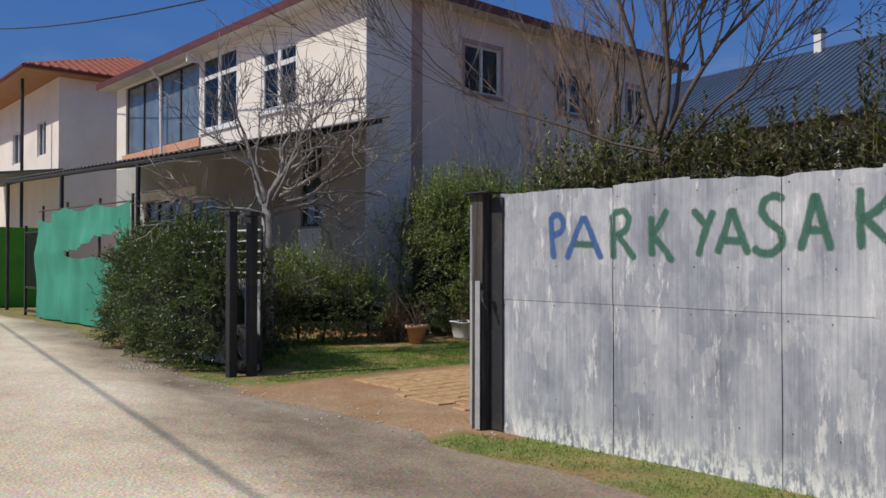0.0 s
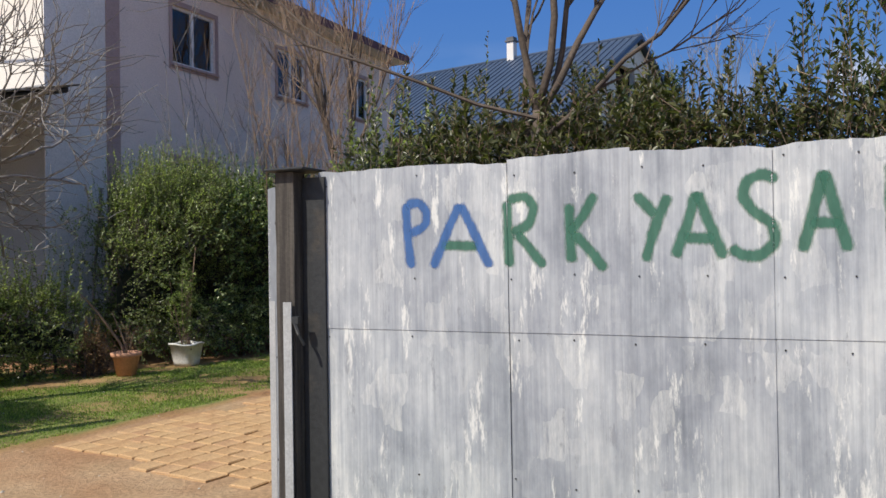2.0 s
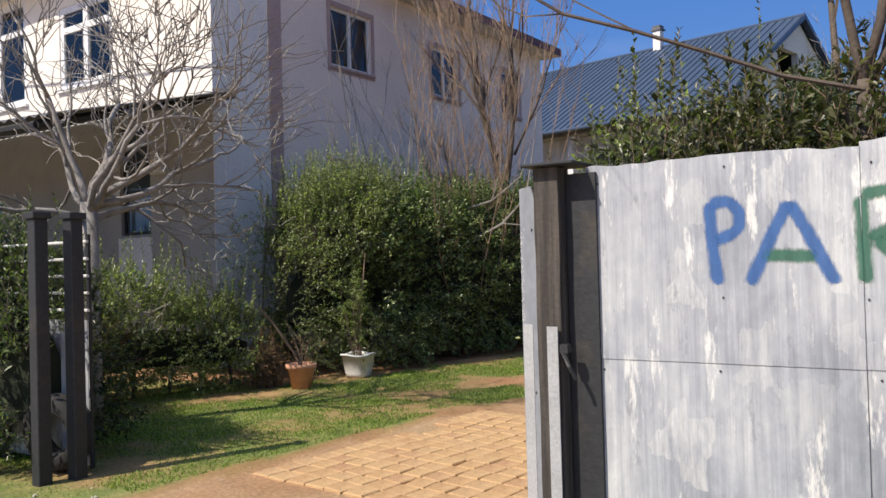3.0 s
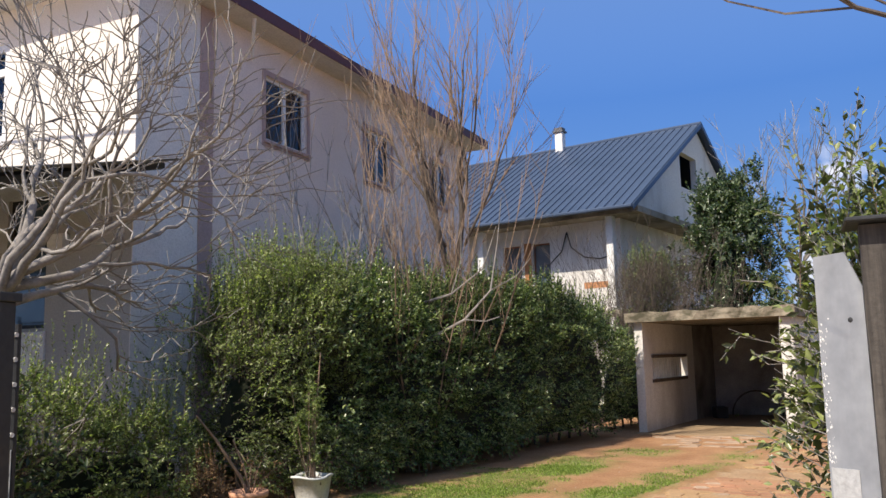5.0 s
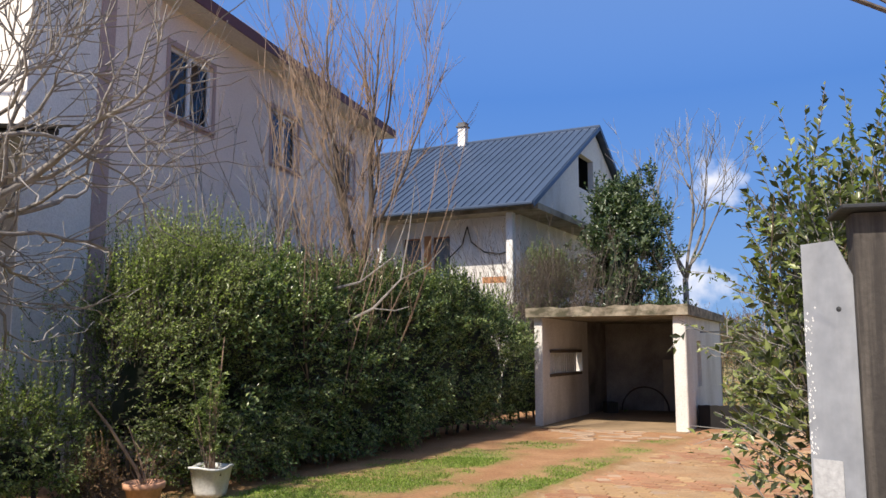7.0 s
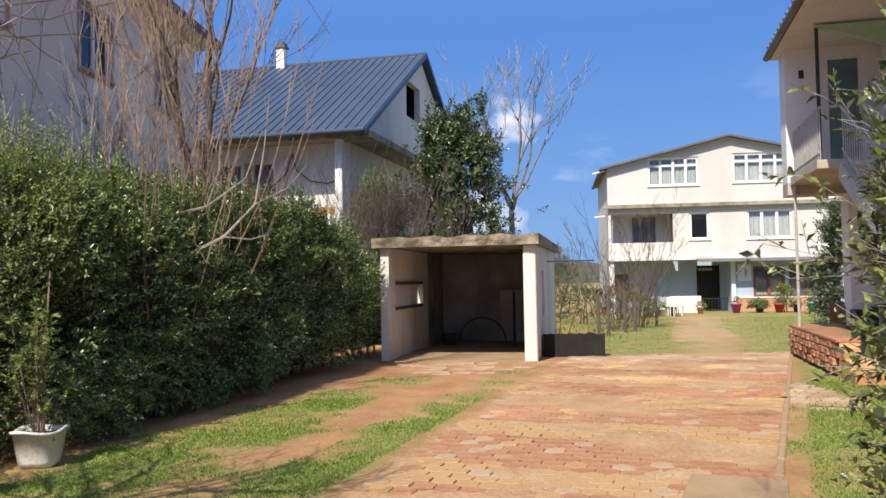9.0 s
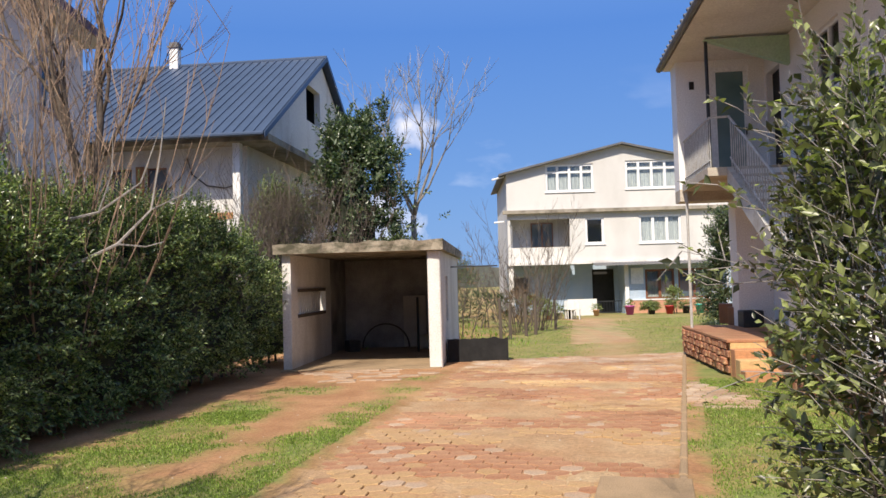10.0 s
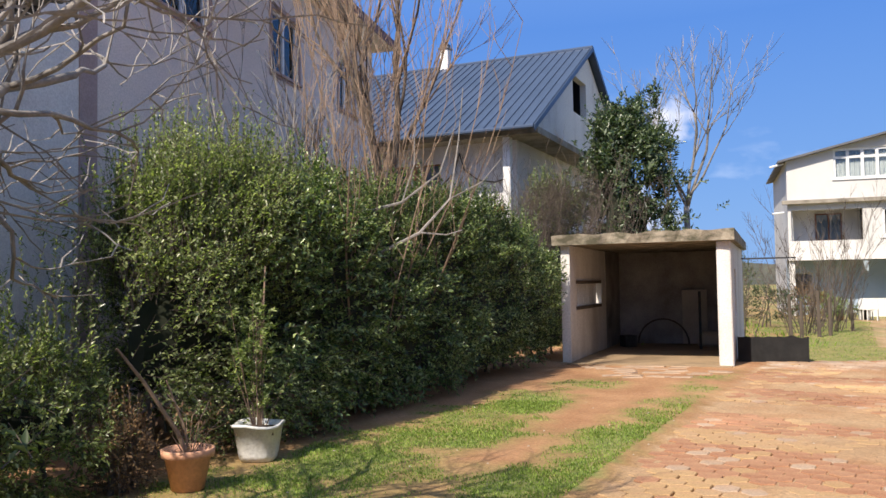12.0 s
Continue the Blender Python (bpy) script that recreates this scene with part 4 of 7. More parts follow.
def build_house_two():
    h = thing("house", "unfinished white-rendered house with a blue-grey metal gable roof", "house", at_uv(26.1, 16.15, -0.1), -12)
    h.scale = (0.968, 0.968, 0.968)
    W, D = 14.5, 13.8
    rec = 0.55
    front = turned(rec, W, 0, -90)
    holes = [(W - 3.6, W - 2.85, 3.7, 6.0), (W - 4.9, W - 4.1, 4.6, 6.0), (W - 9.5, W - 8.0, 4.3, 5.9), (W - 4.5, W - 3.2, 1.0, 2.4)]
    part("wall", Geo(front).wall(W, 6.6, 0.25, holes), M_WHITE_OLD, h)
    side_holes = [(3.2, 4.6, 4.4, 5.7), (7.5, 9.0, 4.4, 5.7), (3.2, 4.6, 1.2, 2.5)]
    part("wall", Geo(turned(rec + 0.25, 0, 0, 0)).wall(D - rec - 0.25, 6.6, 0.25, side_holes), M_WHITE_OLD, h)
    part("wall", Geo().box(D, D + 0.25, 0, W, 0, 6.6), M_WHITE_OLD, h)
    part("floor_slab", Geo().box(-0.15, D + 0.2, -0.2, W, 3.05, 3.3), M_CONCRETE, h)
    part("brick_patch", Geo().box(rec - 0.012, rec - 0.003, 0.35, 1.5, 4.15, 4.38), M_STEP_ORANGE, h, "bare orange brick patch")
    for v in (0.0, 5.4, 10.8):
        part("pillar", Geo().box(-0.14, 0.16, v, v + 0.26, 3.3, 6.6), M_WHITE_WALL, h, bevel=0.02)
        part("pillar", Geo().box(-0.14, 0.16, v, v + 0.26, 0, 3.05), M_WHITE_OLD, h)
    part("attic_slab", Geo().box(-0.35, D + 0.5, -1.05, W, 6.6, 6.82), M_CONCRETE, h)
    part("door_frame", Geo(front).box(W - 3.95, W - 3.65, -0.03, 0.12, 3.3, 6.05), M_ORANGE_WOOD, h, "raw orange timber door post")
    # near-black sheet under the slab: room shade painted in
    part("inside", Geo().box(rec + 0.3, D - 0.1, 0.3, W - 0.2, 6.5, 6.58), M_INTERIOR_SHADE, h)
    for (a, b, c, d) in holes[:3]:
        window(h, front @ Matrix.Translation((a, 0, c)), b - a, d - c, M_BROWN_WOOD, 1, 0, M_GLASS, inset=0.12)
    # gable triangle with two openings
    half, rise, mid = 7.6, 4.4, 7.0
    g = Geo()
    g.weld = True
    y0, y1 = -0.85, -0.6
    win = (4.8, 6.8, 8.3, 9.75)
    win2 = (9.3, 10.3, 8.3, 9.2)
    def top(x):
        return 6.82 + rise * (1 - abs(x - mid) / half) - 0.12
    xs = sorted({mid - half + 0.4, win[0], win[1], mid, win2[0], win2[1], mid + half - 0.4, 1.5, 3.2, 8.2, 12.0})
    for a, b in zip(xs, xs[1:]):
        gap = next((w for w in (win, win2) if w[0] <= a and b <= w[1]), None)
        bands = [((6.82, 6.82), (gap[2], gap[2])), ((gap[3], gap[3]), (top(a), top(b)))] if gap else [((6.82, 6.82), (top(a), top(b)))]
        for (la, lb), (ta, tb) in bands:
            g.add([(a, y0, la), (b, y0, lb), (b, y0, tb), (a, y0, ta), (a, y1, la), (b, y1, lb), (b, y1, tb), (a, y1, ta)],
                  [(0, 1, 2, 3), (7, 6, 5, 4), (0, 4, 5, 1), (3, 2, 6, 7), (1, 5, 6, 2), (0, 3, 7, 4)])
    part("gable", g, M_WHITE_OLD, h, "stained white gable with bare openings")
    # attic floor coloured near-black, so the gable openings read as shaded
    part("attic_floor", Geo().box(0, D, -0.58, W, 6.83, 6.86), M_INTERIOR_SHADE, h)
    # roof planes with standing seams
    y_lo, y_hi = -1.12, W + 0.5
    eav, rid = (mid - half - 0.35, 6.72), (mid, 6.82 + rise + 0.1)
    far = (mid + half + 0.35, 6.72)
    part("roof", Geo().slab([(eav[0], y_lo, eav[1]), (eav[0], y_hi, eav[1]), (rid[0], y_hi, rid[1]), (rid[0], y_lo, rid[1])][::-1], 0.08)
         .slab([(far[0], y_lo, far[1]), (rid[0], y_lo, rid[1]), (rid[0], y_hi, rid[1]), (far[0], y_hi, far[1])][::-1], 0.08), M_ROOF_BLUE, h)
    for i in range(47):
        y = y_lo + 0.06 + i * 0.345
        if y > y_hi:
            break
        part("seam", Geo().add([(eav[0], y - 0.02, eav[1] + 0.002), (eav[0], y + 0.02, eav[1] + 0.002), (rid[0], y + 0.02, rid[1] + 0.002), (rid[0], y - 0.02, rid[1] + 0.002),
                                (eav[0], y - 0.012, eav[1] + 0.045), (eav[0], y + 0.012, eav[1] + 0.045), (rid[0], y + 0.012, rid[1] + 0.045), (rid[0], y - 0.012, rid[1] + 0.045)],
                               [(4, 5, 6, 7), (0, 4, 7, 3), (1, 2, 6, 5), (0, 1, 5, 4)]), M_ROOF_BLUE, h)
    part("ridge_cap", Geo().tube([(rid[0], y_lo, rid[1] + 0.0), (rid[0], y_hi, rid[1] + 0.0)], 0.09, 8), M_ROOF_BLUE, h)
    part("gutter", Geo().tube([(eav[0] - 0.06, y_lo, eav[1] - 0.02), (eav[0] - 0.06, y_hi, eav[1] - 0.02)], 0.075, 8), M_ROOF_BLUE, h)
    part("verge_trim", Geo().slab([(eav[0], y_lo - 0.03, eav[1] + 0.04), (rid[0], y_lo - 0.03, rid[1] + 0.04), (rid[0], y_lo, rid[1] + 0.04), (eav[0], y_lo, eav[1] + 0.04)][::-1], 0.2)
         .slab([(rid[0], y_lo - 0.03, rid[1] + 0.04), (far[0], y_lo - 0.03, far[1] + 0.04), (far[0], y_lo, far[1] + 0.04), (rid[0], y_lo, rid[1] + 0.04)][::-1], 0.2), M_ROOF_BLUE, h)
    c = part("chimney", Geo().box(mid - 0.22, mid + 0.14, 5.28, 5.66, 10.6, 12.1), M_PLASTER_GREY, h, bevel=0.02)
    part("chimney_cap", Geo().box(mid - 0.28, mid + 0.2, 5.22, 5.72, 12.1, 12.18).box(mid - 0.22, mid + 0.14, 5.28, 5.66, 12.18, 12.33), M_ROOF_DARK, c)
    part("cable", Geo().tube([(rec - 0.05, 2.1, 6.3), (rec - 0.12, 1.9, 5.7), (rec - 0.08, 1.4, 5.3), (rec - 0.05, 0.8, 5.2), (rec - 0.05, 0.3, 5.3)], 0.025, 5)
         .tube([(rec - 0.05, 2.1, 6.3), (rec - 0.1, 2.3, 5.6), (rec - 0.08, 2.9, 5.1)], 0.025, 5), M_TYRE, h, "hanging black cable")
    part("roof_end_wall", Geo().box(0.2, D, W - 0.25, W, 0, 6.6), M_WHITE_OLD, h)


build_house_two()


# ---- open garage ----
def build_garage():
    g = thing("garage", "open-fronted concrete garage with dark-blotched interior and flat slab roof", "garage", (19.6, 8.17, -0.06), -10)
    W, D, H = 3.24, 5.4, 2.36
    left = turned(D, 0, 0, 180)
    part("wall", Geo(left).wall(D, H, 0.18, [(D - 3.1, D - 0.55, 1.12, 1.62)]), M_WHITE_OLD, g, "white side wall with a slatted opening")
    part("wall", Geo(turned(0.32, -W, 0, 0)).wall(D - 0.32, H, 0.2, [(1.2, 1.75, 0.85, 1.85)]), M_WHITE_OLD, g, "white side wall with a narrow opening")
    part("wall", Geo().box(D, D + 0.2, -W, 0, 0, H), M_GARAGE_INNER, g, "dark-blotched back wall")
    # blotched lining: deep end of the left wall, most of the right wall
    part("lining", Geo().box(3.6, D, -0.192, -0.184, 0, H).box(0.6, D - 0.01, -W + 0.204, -W + 0.212, 0, H - 0.02), M_GARAGE_INNER, g)
    part("pillar", Geo().box(0.0, 0.3, -W - 0.02, -W + 0.24, -0.05, H), M_WHITE_OLD, g, "peeling white concrete pillar", bevel=0.02)
    n = 26
    verts, faces = [], []
    for i in range(n + 1):
        y = 0.14 - (W + 0.24) * i / n
        for x, z in ((-0.16, H), (-0.18, H + 0.21), (D + 0.3, H + 0.21), (D + 0.3, H)):
            j = 0.045 * noise.noise(Vector((x * 3, y * 5, z * 5)))
            verts.append((x + j, y, z + (j if z > H else 0.004)))
    for i in range(n):
        faces += [(i * 4 + k, i * 4 + (k + 1) % 4, i * 4 + 4 + (k + 1) % 4, i * 4 + 4 + k) for k in range(4)]
    faces += [(3, 2, 1, 0), tuple(range(n * 4, n * 4 + 4))]
    part("roof_slab", Geo().add(verts, faces), M_MOSSY, g, "mossy weathered concrete roof slab")
    part("floor", Geo().box(0.02, D, -W + 0.2, -0.18, -0.05, 0.015), M_MORTAR, g)
    part("apron", Geo().box(-0.25, 0.018, -W, 0.0, -0.04, 0.012), M_MORTAR, g)
    for i in range(13):
        x = 0.6 + i * 0.17
        part("slat", Geo().box(x, x + 0.085, -0.13, -0.07, 1.12, 1.62), M_WHITE_OLD, g)
    for z in (1.08, 1.62):
        part("slat_rail", Geo().box(0.5, 2.95, -0.215, -0.07, z - 0.035, z + 0.035), M_GREY_WOOD, g)
    c, s = math.cos(radians(-10)), math.sin(radians(-10))
    def inside(x, y, z=0.0):
        return (19.6 + x * c - y * s, 8.17 + x * s + y * c, -0.045 + z)
    # a large hoop, a pole and boxes stored at the back
    hoop = Geo().tube([(0, 0.62 * math.cos(math.pi * k / 14), 0.62 * math.sin(math.pi * k / 14)) for k in range(15)], 0.022, 6)
    solid("hoop", hoop, M_GREY_WOOD, "dull brown half hoop of pipe standing in the garage", "hoop", inside(4.9, -1.35, 0.03), -10)
    solid("pole", Geo().tube([(0, 0, 0), (0, 0, 1.35)], 0.03, 6), M_DARK_METAL, "dark pole leaning in the garage", "pole", inside(3.7, -2.35), -10)
    solid("board", Geo().box(-0.03, 0.03, -0.3, 0.3, 0, 1.35), M_CONC_PALE, "pale dusty board leaning on the garage back wall", "board", inside(5.15, -2.1, 0.02), -10, bevel=0.008)
    solid("sack", Geo().box(-0.2, 0.2, -0.3, 0.3, 0, 0.35), M_CONC_PALE, "pale sack on the garage floor", "sack", inside(4.7, -2.5), -10, bevel=0.06)
    solid("box", Geo().box(-0.2, 0.2, -0.15, 0.15, 0, 0.28), M_OLD_WOOD, "small dark box on the garage floor", "box", inside(4.2, -0.6), 20, bevel=0.01)
    solid("gutter_board", Geo().box(-0.05, 0.0, -0.5, 0.5, 0, 0.03), M_DARK_METAL, "dark ledge on the garage side wall", "ledge", inside(1.0, -3.9, 2.0), -10)


build_garage()


# ---- three-storey house at the end ----
def build_house_three():
    h = thing("apartment_house", "three-storey beige house with white windows and shallow gable roof", "house", (45.2, -0.98, -0.22), -6)
    L, T, D = 12.3, 0.25, 9.0
    f = turned(0, 0, 0, -90)          # x runs away from the corner along -y, outwards is -x
    up = [(2.1, 4.65, 6.55, 8.02), (6.35, 9.15, 6.6, 8.12)]
    mid = [(0.15, 3.3, 3.6, 5.12), (4.12, 5.12, 3.72, 5.15), (6.98, 9.2, 3.7, 5.2)]
    g = Geo(f)
    g.weld = True
    xs = [0.0, up[0][0], up[0][1], L / 2, up[1][0], up[1][1], L]
    def eave(x):
        return 7.62 + 1.38 * (1 - abs(x - L / 2) / (L / 2))
    for a, b in zip(xs, xs[1:]):
        gap = next((w for w in up if w[0] <= a and b <= w[1]), None)
        bands = [((5.6, 5.6), (gap[2], gap[2])), ((gap[3], gap[3]), (eave(a), eave(b)))] if gap else [((5.6, 5.6), (eave(a), eave(b)))]
        for (la, lb), (ta, tb) in bands:
            g.add([(a, 0, la), (b, 0, lb), (b, 0, tb), (a, 0, ta), (a, T, la), (b, T, lb), (b, T, tb), (a, T, ta)],
                  [(0, 1, 2, 3), (7, 6, 5, 4), (0, 4, 5, 1), (3, 2, 6, 7), (1, 5, 6, 2), (0, 3, 7, 4)])
    part("wall", g, M_BEIGE, h, "beige rendered top storey wall")
    part("wall", Geo(f).wall(L, 5.6, T, mid, 2.75), M_BEIGE, h, "beige rendered middle storey wall")
    part("floor_band", Geo(f).box(-0.25, L + 0.2, -0.28, 0.0, 5.42, 5.6), M_CONCRETE, h, "grey concrete floor band")
    part("balcony_slab", Geo(f).box(-0.02, L, -0.14, 0.0, 2.68, 2.85), M_WHITE_OLD, h)
    part("balcony_front", Geo(f).box(0.0, 3.45, -0.03, -0.003, 2.85, 3.62), M_WHITE_OLD, h, "white balcony parapet")
    part("balcony_back", Geo(f).box(0.2, 3.4, 1.3, 1.4, 2.85, 5.4), M_BEIGE, h)
    part("balcony_floor", Geo(f).box(0.2, 3.4, T, 1.3, 2.75, 2.85), M_BEIGE, h)
    part("balcony_ceiling", Geo(f).box(0.2, 3.4, T, 1.3, 5.3, 5.4), M_BEIGE, h)
    window(h, f @ Matrix.Translation((1.35, 1.22, 3.65)), 1.2, 1.35, M_BROWN_WOOD, 2, 0, M_GLASS, inset=0.0)
    part("wall", Geo().box(T, D, -0.25, -0.003, 2.75, 7.62).box(1.5, D, -0.25, -0.003, 0, 2.75), M_BEIGE, h)
    part("porch_pier", Geo(f).box(0.0, 0.25, 0.0, 0.25, 0, 2.68), M_WHITE_OLD, h)
    part("wall", Geo().box(D, D + 0.25, -L, 0, 0, 7.62), M_BEIGE, h)
    part("wall", Geo().box(T, D, -L, -L + 0.25, 0, 7.62), M_BEIGE, h)
    low = [(4.65, 5.85, 0.0, 2.4), (7.2, 8.75, 0.72, 2.3), (8.95, 10.65, 0.72, 2.3), (0.3, 1.2, 1.0, 2.1)]
    back = f @ Matrix.Translation((0, 1.5, 0))
    part("wall", Geo(back).wall(6.1, 2.75, T, [low[0], low[3]]), M_BLUE_WALL, h, "pale blue recessed porch wall")
    part("porch_return", Geo(f).box(6.1, 6.3, 0.05, 1.75, 0, 2.75), M_BLUE_WALL, h)
    part("wall", Geo(f @ Matrix.Translation((6.3, 0.05, 0))).wall(L - 6.3, 2.75, T, [(a - 6.3, b - 6.3, c, d) for a, b, c, d in low[1:3]]), M_BLUE_WALL, h, "pale blue painted ground floor wall")
    part("plinth", Geo(f).box(6.3, 11.0, -0.06, 0.048, 0.0, 0.68), M_PLINTH, h, "salmon painted brick plinth")
    part("plinth_cap", Geo(f).box(6.25, 11.05, -0.09, 0.048, 0.68, 0.74), M_WHITE_WALL, h)
    part("column", Geo(f).box(10.75, 11.0, -0.12, 0.0, 0.74, 2.7), M_WHITE_WALL, h)
    part("column", Geo(f).box(6.1, 6.3, -0.12, 0.0, 0.0, 2.7), M_WHITE_WALL, h)
    c = corrugated(f @ Vector((4.4, -1.1, 2.55)), f @ Vector((11.3, -1.1, 2.55)), f @ Vector((11.3, 0.0, 2.75)), f @ Vector((4.4, 0.0, 2.75)), 40, 0.02)
    part("porch_roof", c, M_ROOF_DARK, h, "grey corrugated porch roof")
    for x in (11.2,):
        part("porch_post", Geo(f).tube([(x, -1.0, 0), (x, -1.0, 2.55)], 0.04, 6), M_RAIL_WHITE, h)
    for (a, b, c0, d), cols in zip(up, (4, 4)):
        window(h, f @ Matrix.Translation((a, 0, c0)), b - a, d - c0, M_WHITE_PVC, cols, 0.42, curtain=True, sill=M_WHITE_PVC, bar=0.11)
    for (a, b, c0, d), cols in zip(mid[1:], (1, 3)):
        window(h, f @ Matrix.Translation((a, 0, c0)), b - a, d - c0, M_WHITE_PVC, cols, 0, curtain=(cols == 3), sill=M_WHITE_PVC, bar=0.12)
    a, b, c0, d = low[1]
    window(h, f @ Matrix.Translation((a, 0.05, c0)), b - a, d - c0, M_BROWN_WOOD, 2, 0, curtain=True, bar=0.12)
    a, b, c0, d = low[2]
    window(h, f @ Matrix.Translation((a, 0.05, c0)), b - a, d - c0, M_BROWN_WOOD, 2, 0, M_GLASS, bar=0.1)
    window(h, f @ Matrix.Translation((0.3, 1.5, 1.0)), 0.9, 1.1, M_WHITE_PVC, 1, 0)
    # panel closing the door opening, its shade painted near-black
    part("dark_door", Geo(f).box(4.66, 5.84, 1.62, 1.68, 0.0, 2.38), M_INTERIOR_SHADE, h, "near-black panel painted as the shade in a doorway")
    gate = part("low_gate", Geo(f).box(4.6, 5.9, -0.12, -0.09, 0.66, 0.7).box(4.6, 5.9, -0.12, -0.09, 0.08, 0.12), M_DARK_METAL, h)
    for i in range(9):
        part("gate_bar", Geo(f).box(4.63 + i * 0.155, 4.65 + i * 0.155, -0.115, -0.095, 0.12, 0.66), M_DARK_METAL, gate)
    part("shutter_panel", Geo(f).box(6.45, 7.1, -0.02, 0.048, 1.55, 2.4), M_WHITE_PVC, h)
    ov = 0.4
    zl, zr = 7.55, 9.08
    part("roof", Geo(f).slab([(-ov, -ov, zl), (L / 2, -ov, zr), (L / 2, D, zr), (-ov, D, zl)], 0.1).slab([(L / 2, -ov, zr), (L + ov, -ov, zl), (L + ov, D, zl), (L / 2, D, zr)], 0.1), M_ROOF_DARK, h, "thin grey sheet roof")
    part("drain_spout", Geo(f).tube([(-0.1, 0.1, 5.05), (-0.7, 0.05, 5.0)], 0.05, 6), M_WHITE_PVC, h)
    part("drain_spout", Geo(f).tube([(-0.1, 0.1, 7.45), (-0.75, 0.05, 7.3)], 0.05, 6), M_WHITE_PVC, h)
    # floors coloured near-black for the shade of the rooms
    part("inside_floor", Geo().box(T, D, -L + 0.3, -0.3, 5.42, 5.5).box(T + 1.2, D, -L + 0.3, -0.3, 2.7, 2.8), M_INTERIOR_SHADE, h)
    part("balustrade", Geo(f).box(2.9, 4.4, -1.15, -1.05, 0, 0.85), M_WHITE_OLD, h)


build_house_three()


# ---- white house with the outside stair ----
def build_house_four():
    h = thing("house", "white two-storey house with an outside concrete stair and wide eaves", "house", at_uv(18.75, 2.03, 0.0), -12)
    # local origin: inner corner of the upper porch; -x towards the lane, +y towards the drive
    n = turned(0.0, 0, 0, 180)       # long wall, outwards +y; x runs towards the lane
    part("wall", Geo(n).wall(12.6, 6.15, 0.25, [(0.15, 1.05, 3.62, 5.75), (3.0, 4.2, 4.6, 5.7), (6.5, 8.0, 4.6, 5.7), (2.6, 3.6, 1.3, 2.4)]), M_WHITE_WALL, h)
    window(h, n @ Matrix.Translation((3.0, 0, 4.6)), 1.2, 1.1, M_WHITE_PVC, 2, 0)
    window(h, n @ Matrix.Translation((6.5, 0, 4.6)), 1.5, 1.1, M_WHITE_PVC, 2, 0)
    window(h, n @ Matrix.Translation((2.6, 0, 1.3)), 1.0, 1.1, M_WHITE_PVC, 2, 0, M_GLASS)
    # the doorway's shade as a near-black panel across the opening
    part("dark_door", Geo(n).box(0.16, 1.04, 0.12, 0.18, 3.62, 5.74), M_INTERIOR_SHADE, h, "near-black panel painted as the shade in a doorway")
    f = turned(0.0, 1.8, 0, -90)     # porch end wall, outwards -x
    part("wall", Geo(f).wall(1.8, 6.15, 0.22, [(0.72, 1.48, 3.62, 6.0)], 3.45), M_WHITE_WALL, h)
    d = window(h, f @ Matrix.Translation((0.72, 0, 3.62)), 0.76, 2.38, M_WHITE_PVC, 1, 0, M_GLASS_TEAL, bar=0.1, inset=0.02, name="door")
    part("handle", Geo(f).box(1.39, 1.41, -0.03, 0.02, 4.55, 4.7), M_DARK_METAL, d, "dark door handle")
    part("vent", Geo(f).box(0.27, 0.37, -0.01, 0.0, 5.55, 5.72), M_INTERIOR_SHADE, h, bevel=0.004)
    
    part("wall", Geo().box(0.22, 0.6, 1.58, 1.8, 3.45, 6.15), M_WHITE_WALL, h)
    part("wall", Geo().box(0.0, 0.6, 0.0, 0.7, 0, 3.2), M_WHITE_WALL, h, "white wall beneath the landing")
    part("wall", Geo().box(0.35, 0.6, -7, 1.58, 3.45, 6.15).box(0.35, 0.6, -7, -0.003, 0, 3.45), M_WHITE_WALL, h)
    part("wall", Geo().box(-12.6, -12.35, -7, -0.25, 0, 6.15), M_WHITE_WALL, h)
    part("wall", Geo().box(-12.6, 0.6, -7.25, -7, 0, 6.15), M_WHITE_WALL, h)
    part("upper_floor", Geo().box(0.0, 0.6, 0.0, 1.8, 3.2, 3.45), M_CONC_PALE, h)
    part("green_beam", Geo().add([(-1.6, 0.0, 6.1), (-1.6, 1.55, 6.1), (-1.6, 0.0, 5.55), (-1.75, 0.0, 6.1), (-1.75, 1.55, 6.1), (-1.75, 0.0, 5.55)], [(0, 2, 1), (3, 4, 5), (0, 1, 4, 3), (1, 2, 5, 4), (0, 3, 5, 2)]), M_PALE_GREEN, h, "pale green tapered beam")
    # eaves and roof
    part("eave_soffit", Geo().box(-13.1, 0.75, -7.6, 1.95, 6.15, 6.2), M_SOFFIT, h)
    part("roof", Geo().add([(-13.15, -7.65, 6.22), (0.8, -7.65, 6.22), (0.8, 2.0, 6.22), (-13.15, 2.0, 6.22), (-8, -2.8, 8.0), (-3.5, -2.8, 8.0)], [(0, 3, 4), (3, 2, 5, 4), (2, 1, 5), (1, 0, 4, 5), (0, 1, 2, 3)]), M_ROOF_DARK, h)
    part("gutter", Geo().tube([(-13.1, 2.02, 6.2), (0.75, 2.02, 6.2)], 0.07, 8), M_ROOF_DARK, h)
    for i in range(42):
        x = -12.9 + i * 0.32
        part("tile_end", Geo().tube([(x, 2.06, 6.27), (x, 1.6, 6.45)], 0.055, 6), M_ROOF_DARK, h)
    # landing, its post, stair
    part("landing", Geo().box(-2.6, 0.0, 0.0, 1.75, 3.4, 3.55), M_CONC_PALE, h)
    part("landing_post", Geo().tube([(-0.06, 1.68, 0.5), (-0.06, 1.68, 3.4)], 0.03, 8), M_RUST_RAIL, h)
